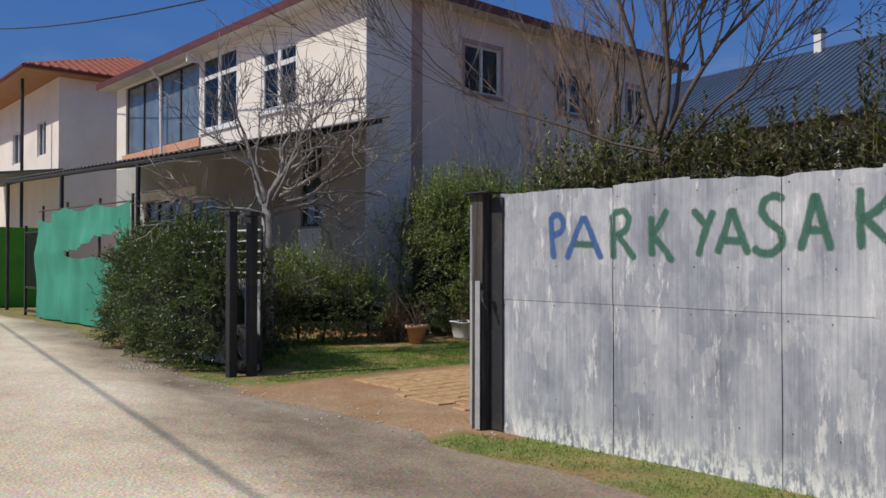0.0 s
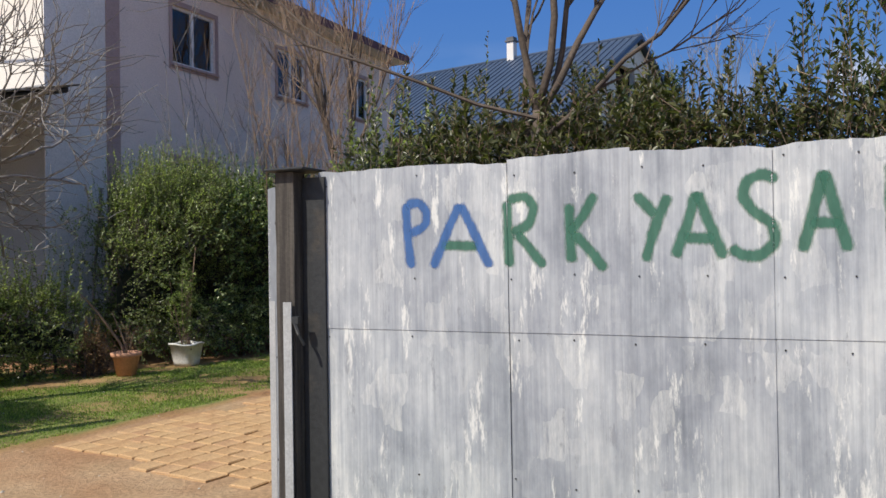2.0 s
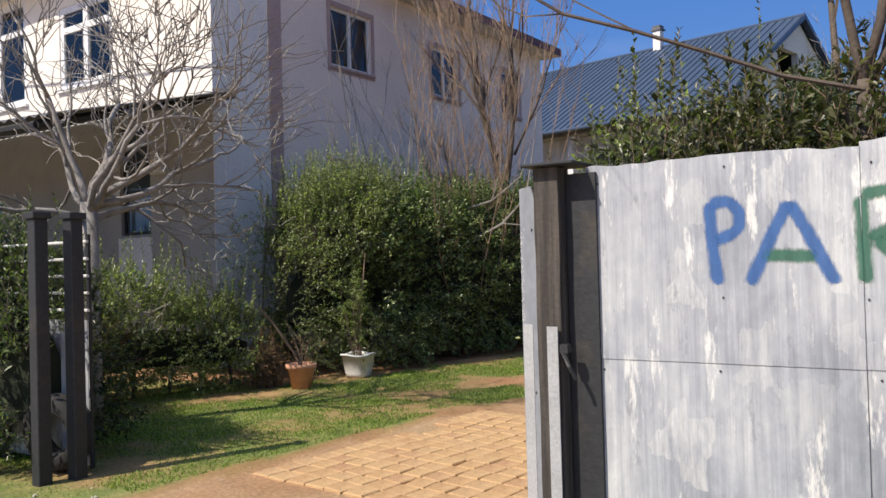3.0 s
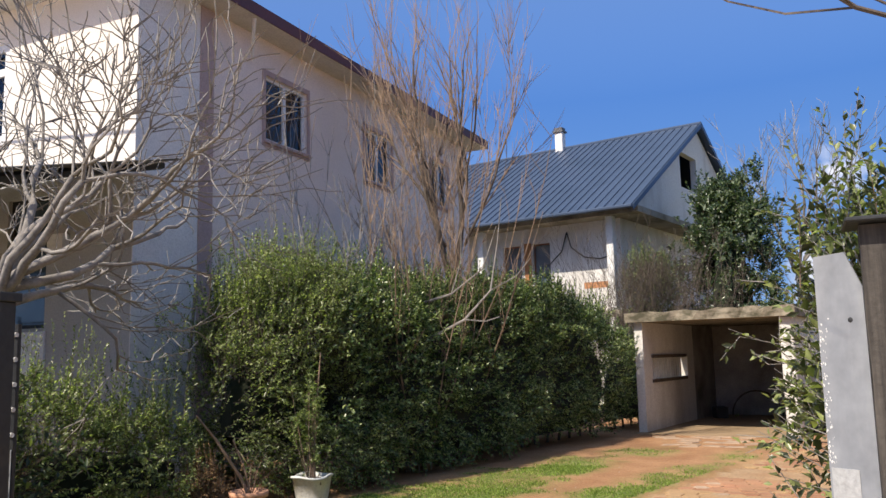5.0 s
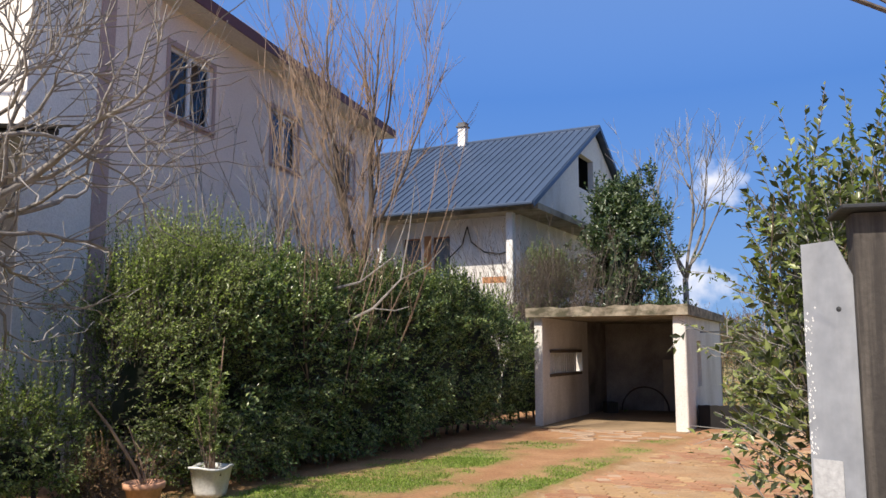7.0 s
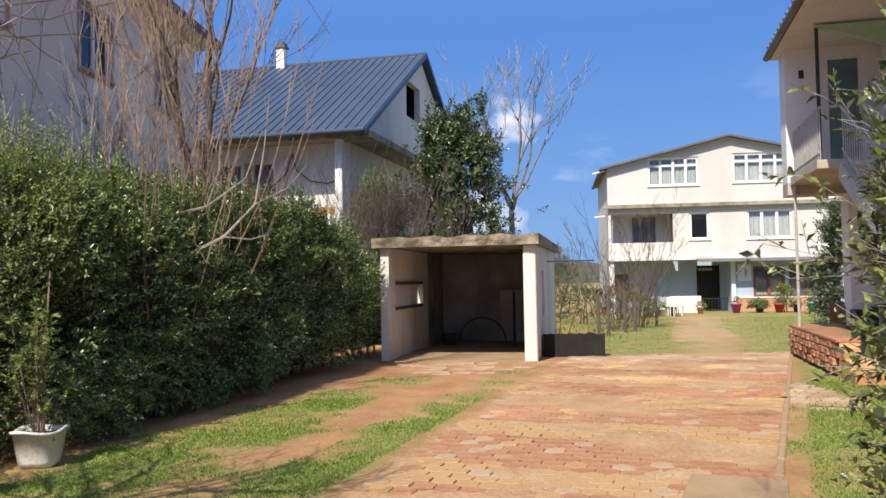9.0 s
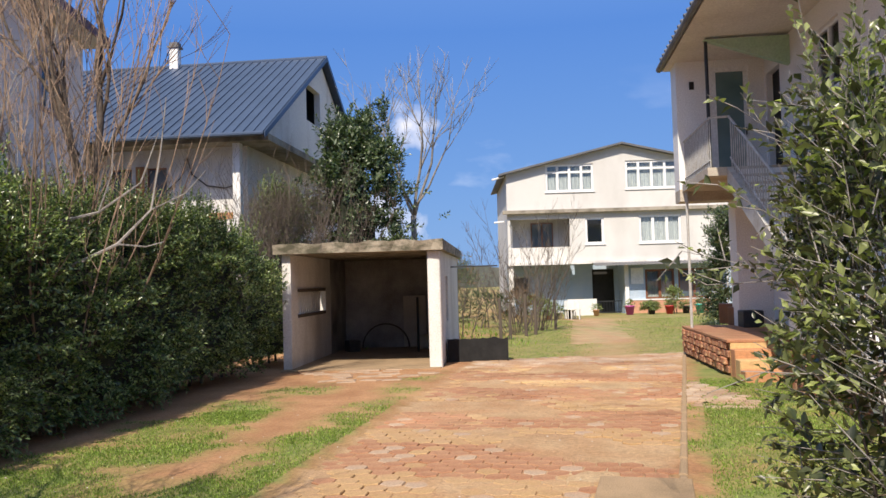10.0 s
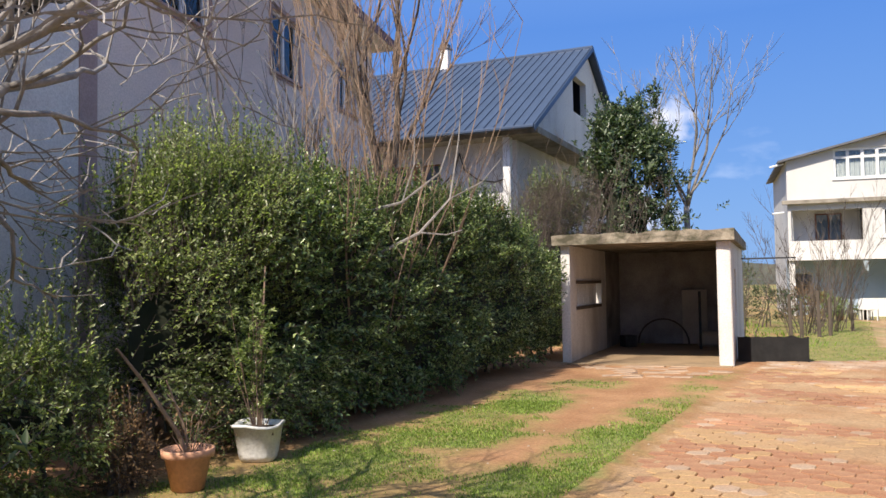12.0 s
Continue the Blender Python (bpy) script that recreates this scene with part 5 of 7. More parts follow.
    part("eave_post", Geo().tube([(-1.65, 1.5, 3.55), (-1.65, 1.5, 6.1)], 0.035, 8), M_DARK_METAL, h)
    steps, rise, going = 20, 0.1775, 0.335
    top_x = -2.6
    # stringer and flight
    x_end, z_end = top_x - steps * going, 0.0
    part("stringer", Geo().add([(top_x, 1.28, 3.55), (x_end, 1.28, 0.05), (x_end, 1.28, -0.2), (top_x, 1.28, 3.2), (top_x, 1.42, 3.55), (x_end, 1.42, 0.05), (x_end, 1.42, -0.2), (top_x, 1.42, 3.2)],
                               [(0, 1, 2, 3), (7, 6, 5, 4), (0, 4, 5, 1), (2, 6, 7, 3), (0, 3, 7, 4), (1, 5, 6, 2)]), M_RUST_RAIL, h, "grey stair stringer")
    for i in range(steps):
        x = top_x - i * going
        z = 3.55 - (i + 1) * rise
        part("tread", Geo().box(x - going - 0.02, x, 0.0, 1.28, z - 0.05, z), M_CONC_PALE, h, bevel=0.008)
        part("riser", Geo().box(x - 0.02, x, 0.0, 1.27, z, z + rise - 0.05), M_WHITE_WALL, h)
    x0, x1 = -5.35, -12.0
    def zs(x):
        return 3.2 + (x - top_x) * (3.4 / (top_x - x_end))
    xe = top_x - 3.1 / (3.4 / (top_x - x_end)) * 1.0
    part("stair_wall", Geo().add([(x0, 1.28, 0.62), (xe, 1.28, 0.62), (xe, 1.28, max(0.62, zs(xe))), (x0, 1.28, zs(x0)), (x0, 1.1, 0.62), (xe, 1.1, 0.62), (xe, 1.1, max(0.62, zs(xe))), (x0, 1.1, zs(x0))],
                                 [(0, 1, 2, 3), (7, 6, 5, 4), (3, 2, 6, 7), (0, 3, 7, 4), (0, 4, 5, 1)]), M_WHITE_WALL, h, "white wall under the stair")
    part("stair_plinth", Geo().box(xe, x0, 1.08, 1.26, -0.05, 0.6), M_MORTAR, h)
    rnd = random.Random(8)
    shared = [Geo().box(0.003, 0.197, 0, 0.045 + 0.02 * k, 0.004, 0.116).mesh("block", bevel=0.012) for k in range(3)]
    for r in range(5):
        x = xe + (0.1 if r % 2 else 0.0)
        while x + 0.2 <= x0:
            me = rnd.choice(shared)
            if not me.materials:
                me.materials.append(M_BRICK_SPLIT)
            b = new("brick", me)
            b.parent = h
            b.matrix_basis = pose(x, 1.258, 0.0 + r * 0.12)
            x += 0.2
    # railings
    rail = part("railing", Geo().tube([(0.0, 1.68, 4.45), (-2.55, 1.68, 4.45), (-2.6, 1.35, 4.45), (x_end + 0.3, 1.35, 1.05)], 0.022, 8)
                .tube([(0.0, 1.68, 3.68), (-2.55, 1.68, 3.68)], 0.015, 6).tube([(-2.6, 1.35, 3.72), (x_end + 0.3, 1.35, 0.32)], 0.015, 6), M_RUST_RAIL, h, "painted steel stair railing")
    for i in range(18):
        part("baluster", Geo().tube([(-0.08 - i * 0.145, 1.68, 3.56), (-0.08 - i * 0.145, 1.68, 4.45)], 0.011, 5), M_RUST_RAIL, rail)
    for i in range(44):
        x = -2.7 - i * 0.145
        z = 4.45 + (x + 2.6) * (3.4 / (-2.6 - x_end - 0.3)) 
        part("baluster", Geo().tube([(x, 1.35, z - 0.86), (x, 1.35, z)], 0.011, 5), M_RUST_RAIL, rail)
    return h


build_house_four()


def build_terrace():
    t = thing("terrace", "raised paved terrace with red split-block face and yellow steps", "terrace", at_uv(18.85, 3.75, 0), -12)
    L, W, H = 3.6, 1.9, 0.56
    part("core", Geo().box(-L, 0.6, -W, -0.03, -0.05, H - 0.05), M_MORTAR, t)
    part("paving", Geo().box(-L - 0.03, 0.65, -W, 0.03, H - 0.05, H), M_PAVER_RED, t, "red and yellow paver top", bevel=0.008)
    for i in range(4):
        z = H - (i + 0.0) * 0.14
        part("step", Geo().box(-L - 0.02 - (i + 0) * 0.3, -L + 0.0, -1.1, -0.02 - 0.004 * i, -0.05, z - 0.004 - 0.0), M_STEP_ORANGE if i % 2 else M_STEP_YELLOW, t, bevel=0.012)
    rnd = random.Random(3)
    shared = []
    for k in range(3):
        me = Geo().box(0.004, 0.246, 0.0, 0.05 + 0.018 * k, 0.005, 0.12).mesh("block", bevel=0.014)
        me.materials.append(M_BRICK_SPLIT)
        shared.append(me)
    for r in range(4):
        x = -L + (0.12 if r % 2 else 0.0)
        while x < 0.5:
            b = new("brick", rnd.choice(shared))
            b.parent = t
            b.matrix_basis = pose(x, -0.03, r * 0.127)
            x += 0.25
    for i in range(3):
        solid("crate", Geo().box(-0.25, 0.25, -0.2, 0.2, 0, 0.34 + 0.05 * i), M_BROWN_WOOD if i else M_DARK_METAL, "dark storage box on the terrace", "box", at_uv(18.6 + 0.75 * i, 2.55, H), 14 * i - 12, bevel=0.015)


build_terrace()


# ---- neighbour with the red tiled roof, net fence, parked car ----
def build_neighbour():
    h = thing("house", "neighbouring cream house with a red clay tile roof", "house", (9.3, 29.8, 0), -3)
    part("wall", Geo(turned(0, 9.0, 0, -90)).wall(9.0, 7.9, 0.25, [(6.2, 7.4, 5.3, 6.6), (2.5, 4.0, 5.3, 6.6), (5.5, 7.0, 1.1, 2.6)]), M_PLASTER_CREAM, h)
    part("wall", Geo().box(0.25, 9, 0.004, 0.25, 0, 7.9), M_PLASTER_GREY, h)
    part("wall", Geo().box(9, 9.25, 0.004, 9, 0, 7.9).box(0.25, 9, 8.75, 8.998, 0, 7.9), M_PLASTER_GREY, h)
    window(h, turned(0, 9.0, 0, -90) @ Matrix.Translation((6.2, 0, 5.3)), 1.2, 1.3, M_WHITE_PVC, 2)
    window(h, turned(0, 9.0, 0, -90) @ Matrix.Translation((2.5, 0, 5.3)), 1.5, 1.3, M_WHITE_PVC, 2)
    part("soffit", Geo().box(-1.3, 9.6, -0.7, 9.7, 7.9, 7.98), M_ORANGE_WOOD, h, "orange boarded eaves soffit")
    part("gutter", Geo().tube([(-1.3, -0.7, 8.0), (-1.3, 9.7, 8.0)], 0.07, 6).tube([(-1.3, -0.7, 8.0), (9.6, -0.7, 8.0)], 0.07, 6), M_BURGUNDY, h)
    q = [(-1.3, -0.75, 8.0), (9.6, -0.75, 8.0), (9.6, 9.7, 8.0), (-1.3, 9.7, 8.0), (3.8, 4.0, 9.9), (4.4, 5.0, 9.9)]
    part("roof", Geo().add(q, [(0, 1, 4), (1, 2, 5, 4), (2, 3, 5), (3, 0, 4, 5), (3, 2, 1, 0)]), M_TILE_RED, h)
    rows = Geo()
    for i in range(34):
        f = (i + 0.5) / 34
        x = -1.3 + 10.9 * f
        k = min(1.0, (x + 1.3) / 5.1, (9.6 - x) / 5.4)
        rows.tube([(x, -0.75, 8.03), (x, -0.75 + 4.75 * k, 8.03 + 1.9 * k)], 0.07, 5)
        y = -0.7 + 10.3 * f
        k2 = min(1.0, (y + 0.7) / 4.7, (9.7 - y) / 4.8)
        rows.tube([(-1.3, y, 8.03), (-1.3 + 5.1 * k2, y, 8.03 + 1.9 * k2)], 0.07, 5)
    tagged(part("tile_rows", rows, M_TILE_RED, h), kind="stuff")
    part("downpipe", Geo().tube([(-0.9, 1.2, 8.0), (-0.9, 1.2, 0)], 0.06, 8), M_DARK_METAL, h)
    part("porch_roof", Geo().slab([(-2.4, -0.6, 4.3), (-0.003, -0.6, 4.6), (-0.003, 8, 4.6), (-2.4, 8, 4.3)], 0.08), M_ROOF_DARK, h)


build_neighbour()


def build_net_fence():
    f = thing("net_fence", "torn green shade net sagging between thin poles", "net fence", (5.9, 15.4, 0), 0)
    for i in range(4):
        part("pole", Geo().tube([(0.03, i * 1.8, 0), (0.03 + 0.05 * (i % 2), i * 1.8 + 0.05, 2.75)], 0.03, 6), M_GREY_WOOD, f)
    k, r = 110, 40
    verts, faces = [], []
    for j in range(r + 1):
        for i in range(k + 1):
            y = 5.5 * i / k
            sag = 0.18 * math.sin(math.pi * ((y / 1.8) % 1.0)) + (0.35 if y > 4.5 and j > 8 else 0)
            top = 2.62 - sag * 0.6
            z = 0.03 + (top - 0.03) * j / r
            verts.append((0.10 * noise.noise(Vector((y * 1.6, z * 1.1, 4))) - 0.12 * max(0, 0.5 - abs(z - 1.6)) - 0.04, y, z))
    for j in range(r):
        for i in range(k):
            y, z = 5.5 * i / k, 2.6 * j / r
            if 0.5 < y < 3.6 and 1.45 < z < 1.55 + 0.17 * (3.6 - y) + 0.12 * noise.noise(Vector((y * 2, z, 1))):
                continue
            a = j * (k + 1) + i
            faces.append((a, a + 1, a + k + 2, a + k + 1))
    part("net", Geo().add(verts, faces), M_NET, f, "torn green shade net", smooth=True)
    part("rail", Geo().tube([(0, 0, 2.6), (0, 5.5, 2.62)], 0.018, 6), M_GREY_WOOD, f)
    g = thing("metal_gate", "dark metal lattice gate between posts", "gate", (6.0, 21.0, 0))
    part("gate_frame", Geo().box(-0.03, 0.03, 0, 0.06, 0, 2.3).box(-0.03, 0.03, 1.2, 1.26, 0, 2.3).box(-0.02, 0.02, 0.06, 1.2, 0.1, 0.15).box(-0.02, 0.02, 0.06, 1.2, 2.1, 2.15).box(-0.02, 0.02, 0.06, 1.2, 0.7, 0.75), M_DARK_METAL, g)
    for i in range(10):
        part("bar", Geo().box(-0.01, 0.01, 0.12 + i * 0.11, 0.14 + i * 0.11, 0.75, 2.1), M_DARK_METAL, g)
    s = solid("green_shed", Geo().box(0, 2.4, 0, 3.0, 0, 2.4), M_GREEN_PAINT, "bright green painted metal hut", "hut", (5.9, 26.2, 0), 0, bevel=0.02)
    c = thing("car", "silver car parked under the canopy", "car", (8.0, 19.6, 0), 82)
    prof = [(-2.0, 0.35), (-2.05, 0.75), (-1.9, 0.95), (-1.0, 1.02), (-0.45, 1.45), (0.75, 1.48), (1.45, 1.05), (2.0, 0.95), (2.05, 0.4)]
    k = len(prof)
    wv = [(x, -0.82 + (0.14 if z > 1.2 else 0), z) for x, z in prof] + [(x, 0.82 - (0.14 if z > 1.2 else 0), z) for x, z in prof]
    part("body", Geo().add(wv, [tuple(range(k)), tuple(range(2 * k - 1, k - 1, -1))] + [(i, k + i, k + (i + 1) % k, (i + 1) % k) for i in range(k)]), M_CAR, c, bevel=0.04)
    part("side_window", Geo().add([(-0.85, -0.835, 1.04), (-0.42, -0.71, 1.4), (0.7, -0.71, 1.42), (1.2, -0.835, 1.06)], [(0, 1, 2, 3)]), M_GLASS, c)
    part("side_window", Geo().add([(-0.85, 0.835, 1.04), (-0.42, 0.71, 1.4), (0.7, 0.71, 1.42), (1.2, 0.835, 1.06)], [(3, 2, 1, 0)]), M_GLASS, c)
    part("windscreen", Geo().add([(-0.99, -0.7, 1.06), (-0.99, 0.7, 1.06), (-0.5, 0.6, 1.43), (-0.5, -0.6, 1.43)], [(0, 1, 2, 3)]), M_GLASS, c)
    for x in (-1.3, 1.3):
        for y in (-0.8, 0.8):
            w = part("wheel", Geo().lathe([(0.18, -0.09), (0.3, -0.1), (0.32, -0.05), (0.32, 0.05), (0.3, 0.1), (0.18, 0.09)], 18), M_TYRE, c, smooth=True)
            w.matrix_basis = pose(x, y, 0.32, 90, 0, 0)
            part("rim", Geo().lathe([(0.0, -0.07), (0.19, -0.08), (0.19, 0.08), (0.0, 0.07)], 14), M_CAR, w)


build_net_fence()
solid("overhead_cable", Geo().tube([(8 - 0.0, 34 - 3.4 * i, 10.2 - 0.72 * i + 0.03 * i * i) for i in range(7)], 0.02, 5), M_TYRE, "black overhead cable strung between the houses", "cable", kind="structure")


def roadside_cable():
    """The bundled cable above the lane, whose shadow lies on the road."""
    def up(x, y, h):
        p = Vector((x, y, 0)) + to_sun * (h / to_sun.z)
        return (p.x, p.y, p.z)
    a, b = Vector((3.33, 11.97)), Vector((1.93, 4.13))
    d = b - a
    pts = []
    for i in range(-6, 20):
        q = a + d * (i / 6)
        f = i / 6 - 0.5
        pts.append(up(q.x, q.y, 6.6 + 0.12 * f * f))
    solid("overhead_cable", Geo().tube(pts, 0.02, 6), M_TYRE, "thick bundled cable strung along the lane", "cable", kind="structure")


roadside_cable()


# ---- plants: tools ----
def raw_mesh(name, verts, faces_n, mats):
    """A mesh from arrays: all faces with the same number of corners."""
    me = bpy.data.meshes.new(name)
    nf, k = faces_n.shape
    me.vertices.add(len(verts))
    me.vertices.foreach_set("co", np.ascontiguousarray(verts, dtype=np.float32).ravel())
    me.loops.add(nf * k)
    me.loops.foreach_set("vertex_index", np.ascontiguousarray(faces_n, dtype=np.int32).ravel())
    me.polygons.add(nf)
    me.polygons.foreach_set("loop_start", np.arange(0, nf * k, k, dtype=np.int32))
    me.update(calc_edges=True)
    for m in mats:
        me.materials.append(m)
    return me


def unit(a):
    return a / np.maximum(np.linalg.norm(a, axis=-1, keepdims=True), 1e-9)


def leaf_mesh(name, P, D, N, length, width, mat, fold=0.25):
    """Folded pointed leaves: each starts at P, runs along D, with its face towards N."""
    D = unit(D)
    S = unit(np.cross(D, N))
    U = np.cross(S, D)
    L, W = length[:, None], width[:, None]
    v = np.stack([P, P + D * L * 0.45 + S * W * 0.5 + U * W * fold, P + D * L - U * L * 0.12, P + D * L * 0.45 - S * W * 0.5 + U * W * fold], 1)
    k = len(P)
    b = np.arange(k)[:, None] * 4
    f = np.stack([b + [0, 1, 2], b + [0, 2, 3]], 1).reshape(-1, 3)
    return raw_mesh(name, v.reshape(-1, 3), f, [mat])


def sprigs(rng, P, D, L, per, leaf, aspect=0.42, droop=0.1, spread=0.9):
    """Leaves along short shoots: arrays of leaf foot, direction, face, length and width."""
    n = len(P)
    D = unit(D)
    t = (np.arange(per)[None, :] + rng.uniform(0.2, 0.8, (n, per))) / per
    t = t ** 0.8
    foot = P[:, None, :] + D[:, None, :] * (L[:, None] * t)[..., None]
    foot[..., 2] -= droop * (t ** 2) * L[:, None]
    side = unit(rng.normal(size=(n, per, 3)))
    side = unit(side - (side * D[:, None, :]).sum(-1, keepdims=True) * D[:, None, :])
    way = unit(D[:, None, :] * (0.55 + 0.5 * t[..., None]) + side * spread)
    face = unit(D[:, None, :] * 0.5 + np.array([-0.25, 0.0, 0.9]) + rng.normal(scale=0.45, size=(n, per, 3)))
    ln = leaf * rng.uniform(0.6, 1.2, (n, per)) * (1.1 - 0.45 * t)
    return foot.reshape(-1, 3), way.reshape(-1, 3), face.reshape(-1, 3), ln.ravel(), (ln * aspect * rng.uniform(0.8, 1.2, (n, per))).ravel()


def stems_mesh(name, P, Q, r0, r1, mat):
    """Thin three-sided stems from P to Q."""
    D = unit(Q - P)
    A = unit(np.cross(D, np.array([0.3, 0.2, 0.93])))
    B = np.cross(D, A)
    rings = []
    for base, r in ((P, r0), (Q, r1)):
        for k in range(3):
            t = 2 * math.pi * k / 3
            rings.append(base + (A * math.cos(t) + B * math.sin(t)) * np.reshape(r, (-1, 1)))
    v = np.stack(rings, 1)
    b = np.arange(len(P))[:, None] * 6
    f = np.stack([b + [0, 1, 4, 3], b + [1, 2, 5, 4], b + [2, 0, 3, 5]], 1).reshape(-1, 4)
    return raw_mesh(name, v.reshape(-1, 3), f, [mat])


def lumps(P, s, seed):
    return np.array([noise.noise(Vector((p[0] * s + seed, p[1] * s, p[2] * s))) for p in P])


def bush(name, label, category, path, height, half, leaf_mat, seed, count, leaf=0.06, per=12, shoot=0.32, top_shoots=0, top_len=0.6, stem_mat=None, core=True, aspect=0.42, rise=0.35, round_ends=True, kind="", taper=0.0, low=1.0, rough=1.0, fill=0.58, stem_r=0.03, stem_n=2.2, side_shoots=()):
    """A hedge or shrub along a ground path: lumpy outline, shoots with leaves all over it, stems and a near-black shell
    painted as inner shade.
    height and half (width) may vary along the path: pairs (start, end) or a function of 0..1."""
    rng = np.random.default_rng(seed)
    path = np.array(path, float)
    base = path.mean(0)
    seg = np.linalg.norm(np.diff(path, axis=0), axis=1)
    cum = np.concatenate([[0], np.cumsum(seg)])
    def at(s):
        return np.stack([np.interp(s * cum[-1], cum, path[:, i]) for i in range(2)], -1)
    def along(v, s):
        return np.interp(s, np.linspace(0, 1, len(v)), v)
    s = rng.uniform(0, 1, count)
    c = at(s)
    d = at(np.clip(s + 0.01, 0, 1)) - at(np.clip(s - 0.01, 0, 1))
    d = unit(d) if cum[-1] > 0.05 else np.tile([1.0, 0.0], (count, 1))
    nrm = np.stack([-d[:, 1], d[:, 0]], -1)
    H, W = along(height, s), along(half, s)
    ang = rng.uniform(-0.78, math.pi + 0.78, count)
    ce, se = np.cos(ang), np.sin(ang)
    q = rng.uniform(0.78, 1.02, count)
    ex = np.sign(ce) * np.abs(ce) ** 0.7
    ez = np.where(se > 0, np.maximum(se, 0) ** 0.75, se)
    endcap = (1 - np.abs(2 * s - 1) ** 8) if round_ends else 1.0
    over = rng.normal(scale=0.5, size=count) * W * 0.8
    z = 0.42 * H + ez * 0.58 * H * q * (0.75 + 0.25 * endcap)
    slim = (1 - taper * np.clip(z / H, 0, 1.2) ** 2) * (low + (1 - low) * np.clip(z / H / 0.55, 0, 1))
    p2 = c + nrm * (ex * W * q * slim)[:, None] + d * (over * slim)[:, None]
    P = np.stack([p2[:, 0], p2[:, 1], np.maximum(z, 0.04)], -1)
    lum = (lumps(P, 1.15, seed) * 0.36 + lumps(P, 3.3, seed + 5) * 0.2) * rough
    out = unit(np.stack([nrm[:, 0] * ex, nrm[:, 1] * ex, ez * 0.9 + rise], -1))
    P = P + out * (lum * np.minimum(W, H * 0.5) * 1.0)[:, None]
    D = unit(out + rng.normal(scale=0.38, size=P.shape))
    L = shoot * rng.uniform(0.5, 1.3, count)
    P0 = P - D * (L * 0.6)[:, None]
    if top_shoots:
        st = rng.uniform(0, 1, top_shoots)
        ct = at(st)
        Wt = along(half, st)
        off = rng.uniform(-0.7, 0.7, (top_shoots, 1)) * Wt[:, None]
        nt = np.tile(nrm.mean(0), (top_shoots, 1))
        Pt = np.concatenate([ct + nt * off, (along(height, st) * rng.uniform(0.72, 0.95, top_shoots))[:, None]], 1)
        Dt = unit(np.concatenate([rng.normal(scale=0.16, size=(top_shoots, 2)), np.ones((top_shoots, 1))], 1))
        Lt = top_len * rng.uniform(0.4, 1.25, top_shoots)
    b3 = np.array([base[0], base[1], gz(base[0], base[1])])
    e = thing(name, label, category, tuple(b3), 0, kind=kind)
    arrays = [sprigs(rng, P0, D, L, per, leaf, aspect)]
    stems_p, stems_q = [P0], [P0 + D * L[:, None]]
    if top_shoots:
        arrays.append(sprigs(rng, Pt, Dt, Lt, per * 2, leaf * 0.95, aspect, 0.0, 0.75))
        stems_p.append(Pt - Dt * 0.4)
        stems_q.append(Pt + Dt * Lt[:, None])
    for p, q in side_shoots:
        k = 7
        way_ = np.array(q, float) - np.array(p, float)
        Ps = np.array(p, float) + way_ * np.linspace(0.25, 1.0, k)[:, None]
        Ds = unit(way_ * 0.8 + rng.normal(scale=0.3, size=(k, 3)))
        arrays.append(sprigs(rng, Ps, Ds, np.full(k, 0.14), 5, leaf * 0.9, aspect))
        stems_p.append(np.concatenate([[np.array(p, float)], Ps]))
        stems_q.append(np.concatenate([[np.array(q, float)], Ps + Ds * 0.16]))
    foot, way, face, ln, wd = (np.concatenate(a) for a in zip(*arrays))
    keep = foot[:, 2] > 0.02
    tagged(part("foliage", leaf_mesh("foliage", foot[keep] - b3, way[keep], face[keep], ln[keep], wd[keep], leaf_mat), leaf_mat, e), kind="stuff")
    e.children[-1].data.materials.pop()
    sp, sq = np.concatenate(stems_p) - b3, np.concatenate(stems_q) - b3
    tagged(part("shoot_growth", stems_mesh("shoot_growth", sp, sq, np.full(len(sp), 0.0032), np.full(len(sp), 0.0014), stem_mat or M_BARK_DARK), stem_mat or M_BARK_DARK, e), kind="stuff")
    e.children[-1].data.materials.pop()
    # main stems
    g = Geo()
    rnd = random.Random(seed)
    many = max(3, int(cum[-1] * stem_n))
    for i in range(many):
        f = (i + 0.5) / many
        x, y = at(f) - base
        a = rnd.uniform(0, 6.28)
        r = along(half, f) * 0.5
        hh = along(height, f) * 0.7
        g.tube([(x, y, -0.03), (x + 0.3 * r * math.cos(a), y + 0.3 * r * math.sin(a), hh * 0.5), (x + r * math.cos(a), y + r * math.sin(a), hh)], [stem_r, stem_r * 0.75, stem_r * 0.35], 5)
    tagged(part("stem_growth", g, M_BARK_DARK, e), kind="stuff")
    # closed near-black shell, standing in for the shade deep among the leaves
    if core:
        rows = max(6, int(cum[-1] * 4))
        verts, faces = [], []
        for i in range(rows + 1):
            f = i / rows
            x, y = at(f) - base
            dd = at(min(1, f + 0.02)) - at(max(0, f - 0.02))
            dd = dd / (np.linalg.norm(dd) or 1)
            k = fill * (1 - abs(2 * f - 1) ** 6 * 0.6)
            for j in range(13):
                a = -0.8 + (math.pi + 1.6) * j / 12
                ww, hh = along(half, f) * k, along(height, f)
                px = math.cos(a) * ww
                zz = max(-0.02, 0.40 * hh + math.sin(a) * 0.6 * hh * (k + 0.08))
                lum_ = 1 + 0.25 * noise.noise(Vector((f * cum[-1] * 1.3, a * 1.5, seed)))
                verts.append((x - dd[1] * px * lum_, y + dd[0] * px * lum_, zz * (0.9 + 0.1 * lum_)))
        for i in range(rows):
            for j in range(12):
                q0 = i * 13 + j
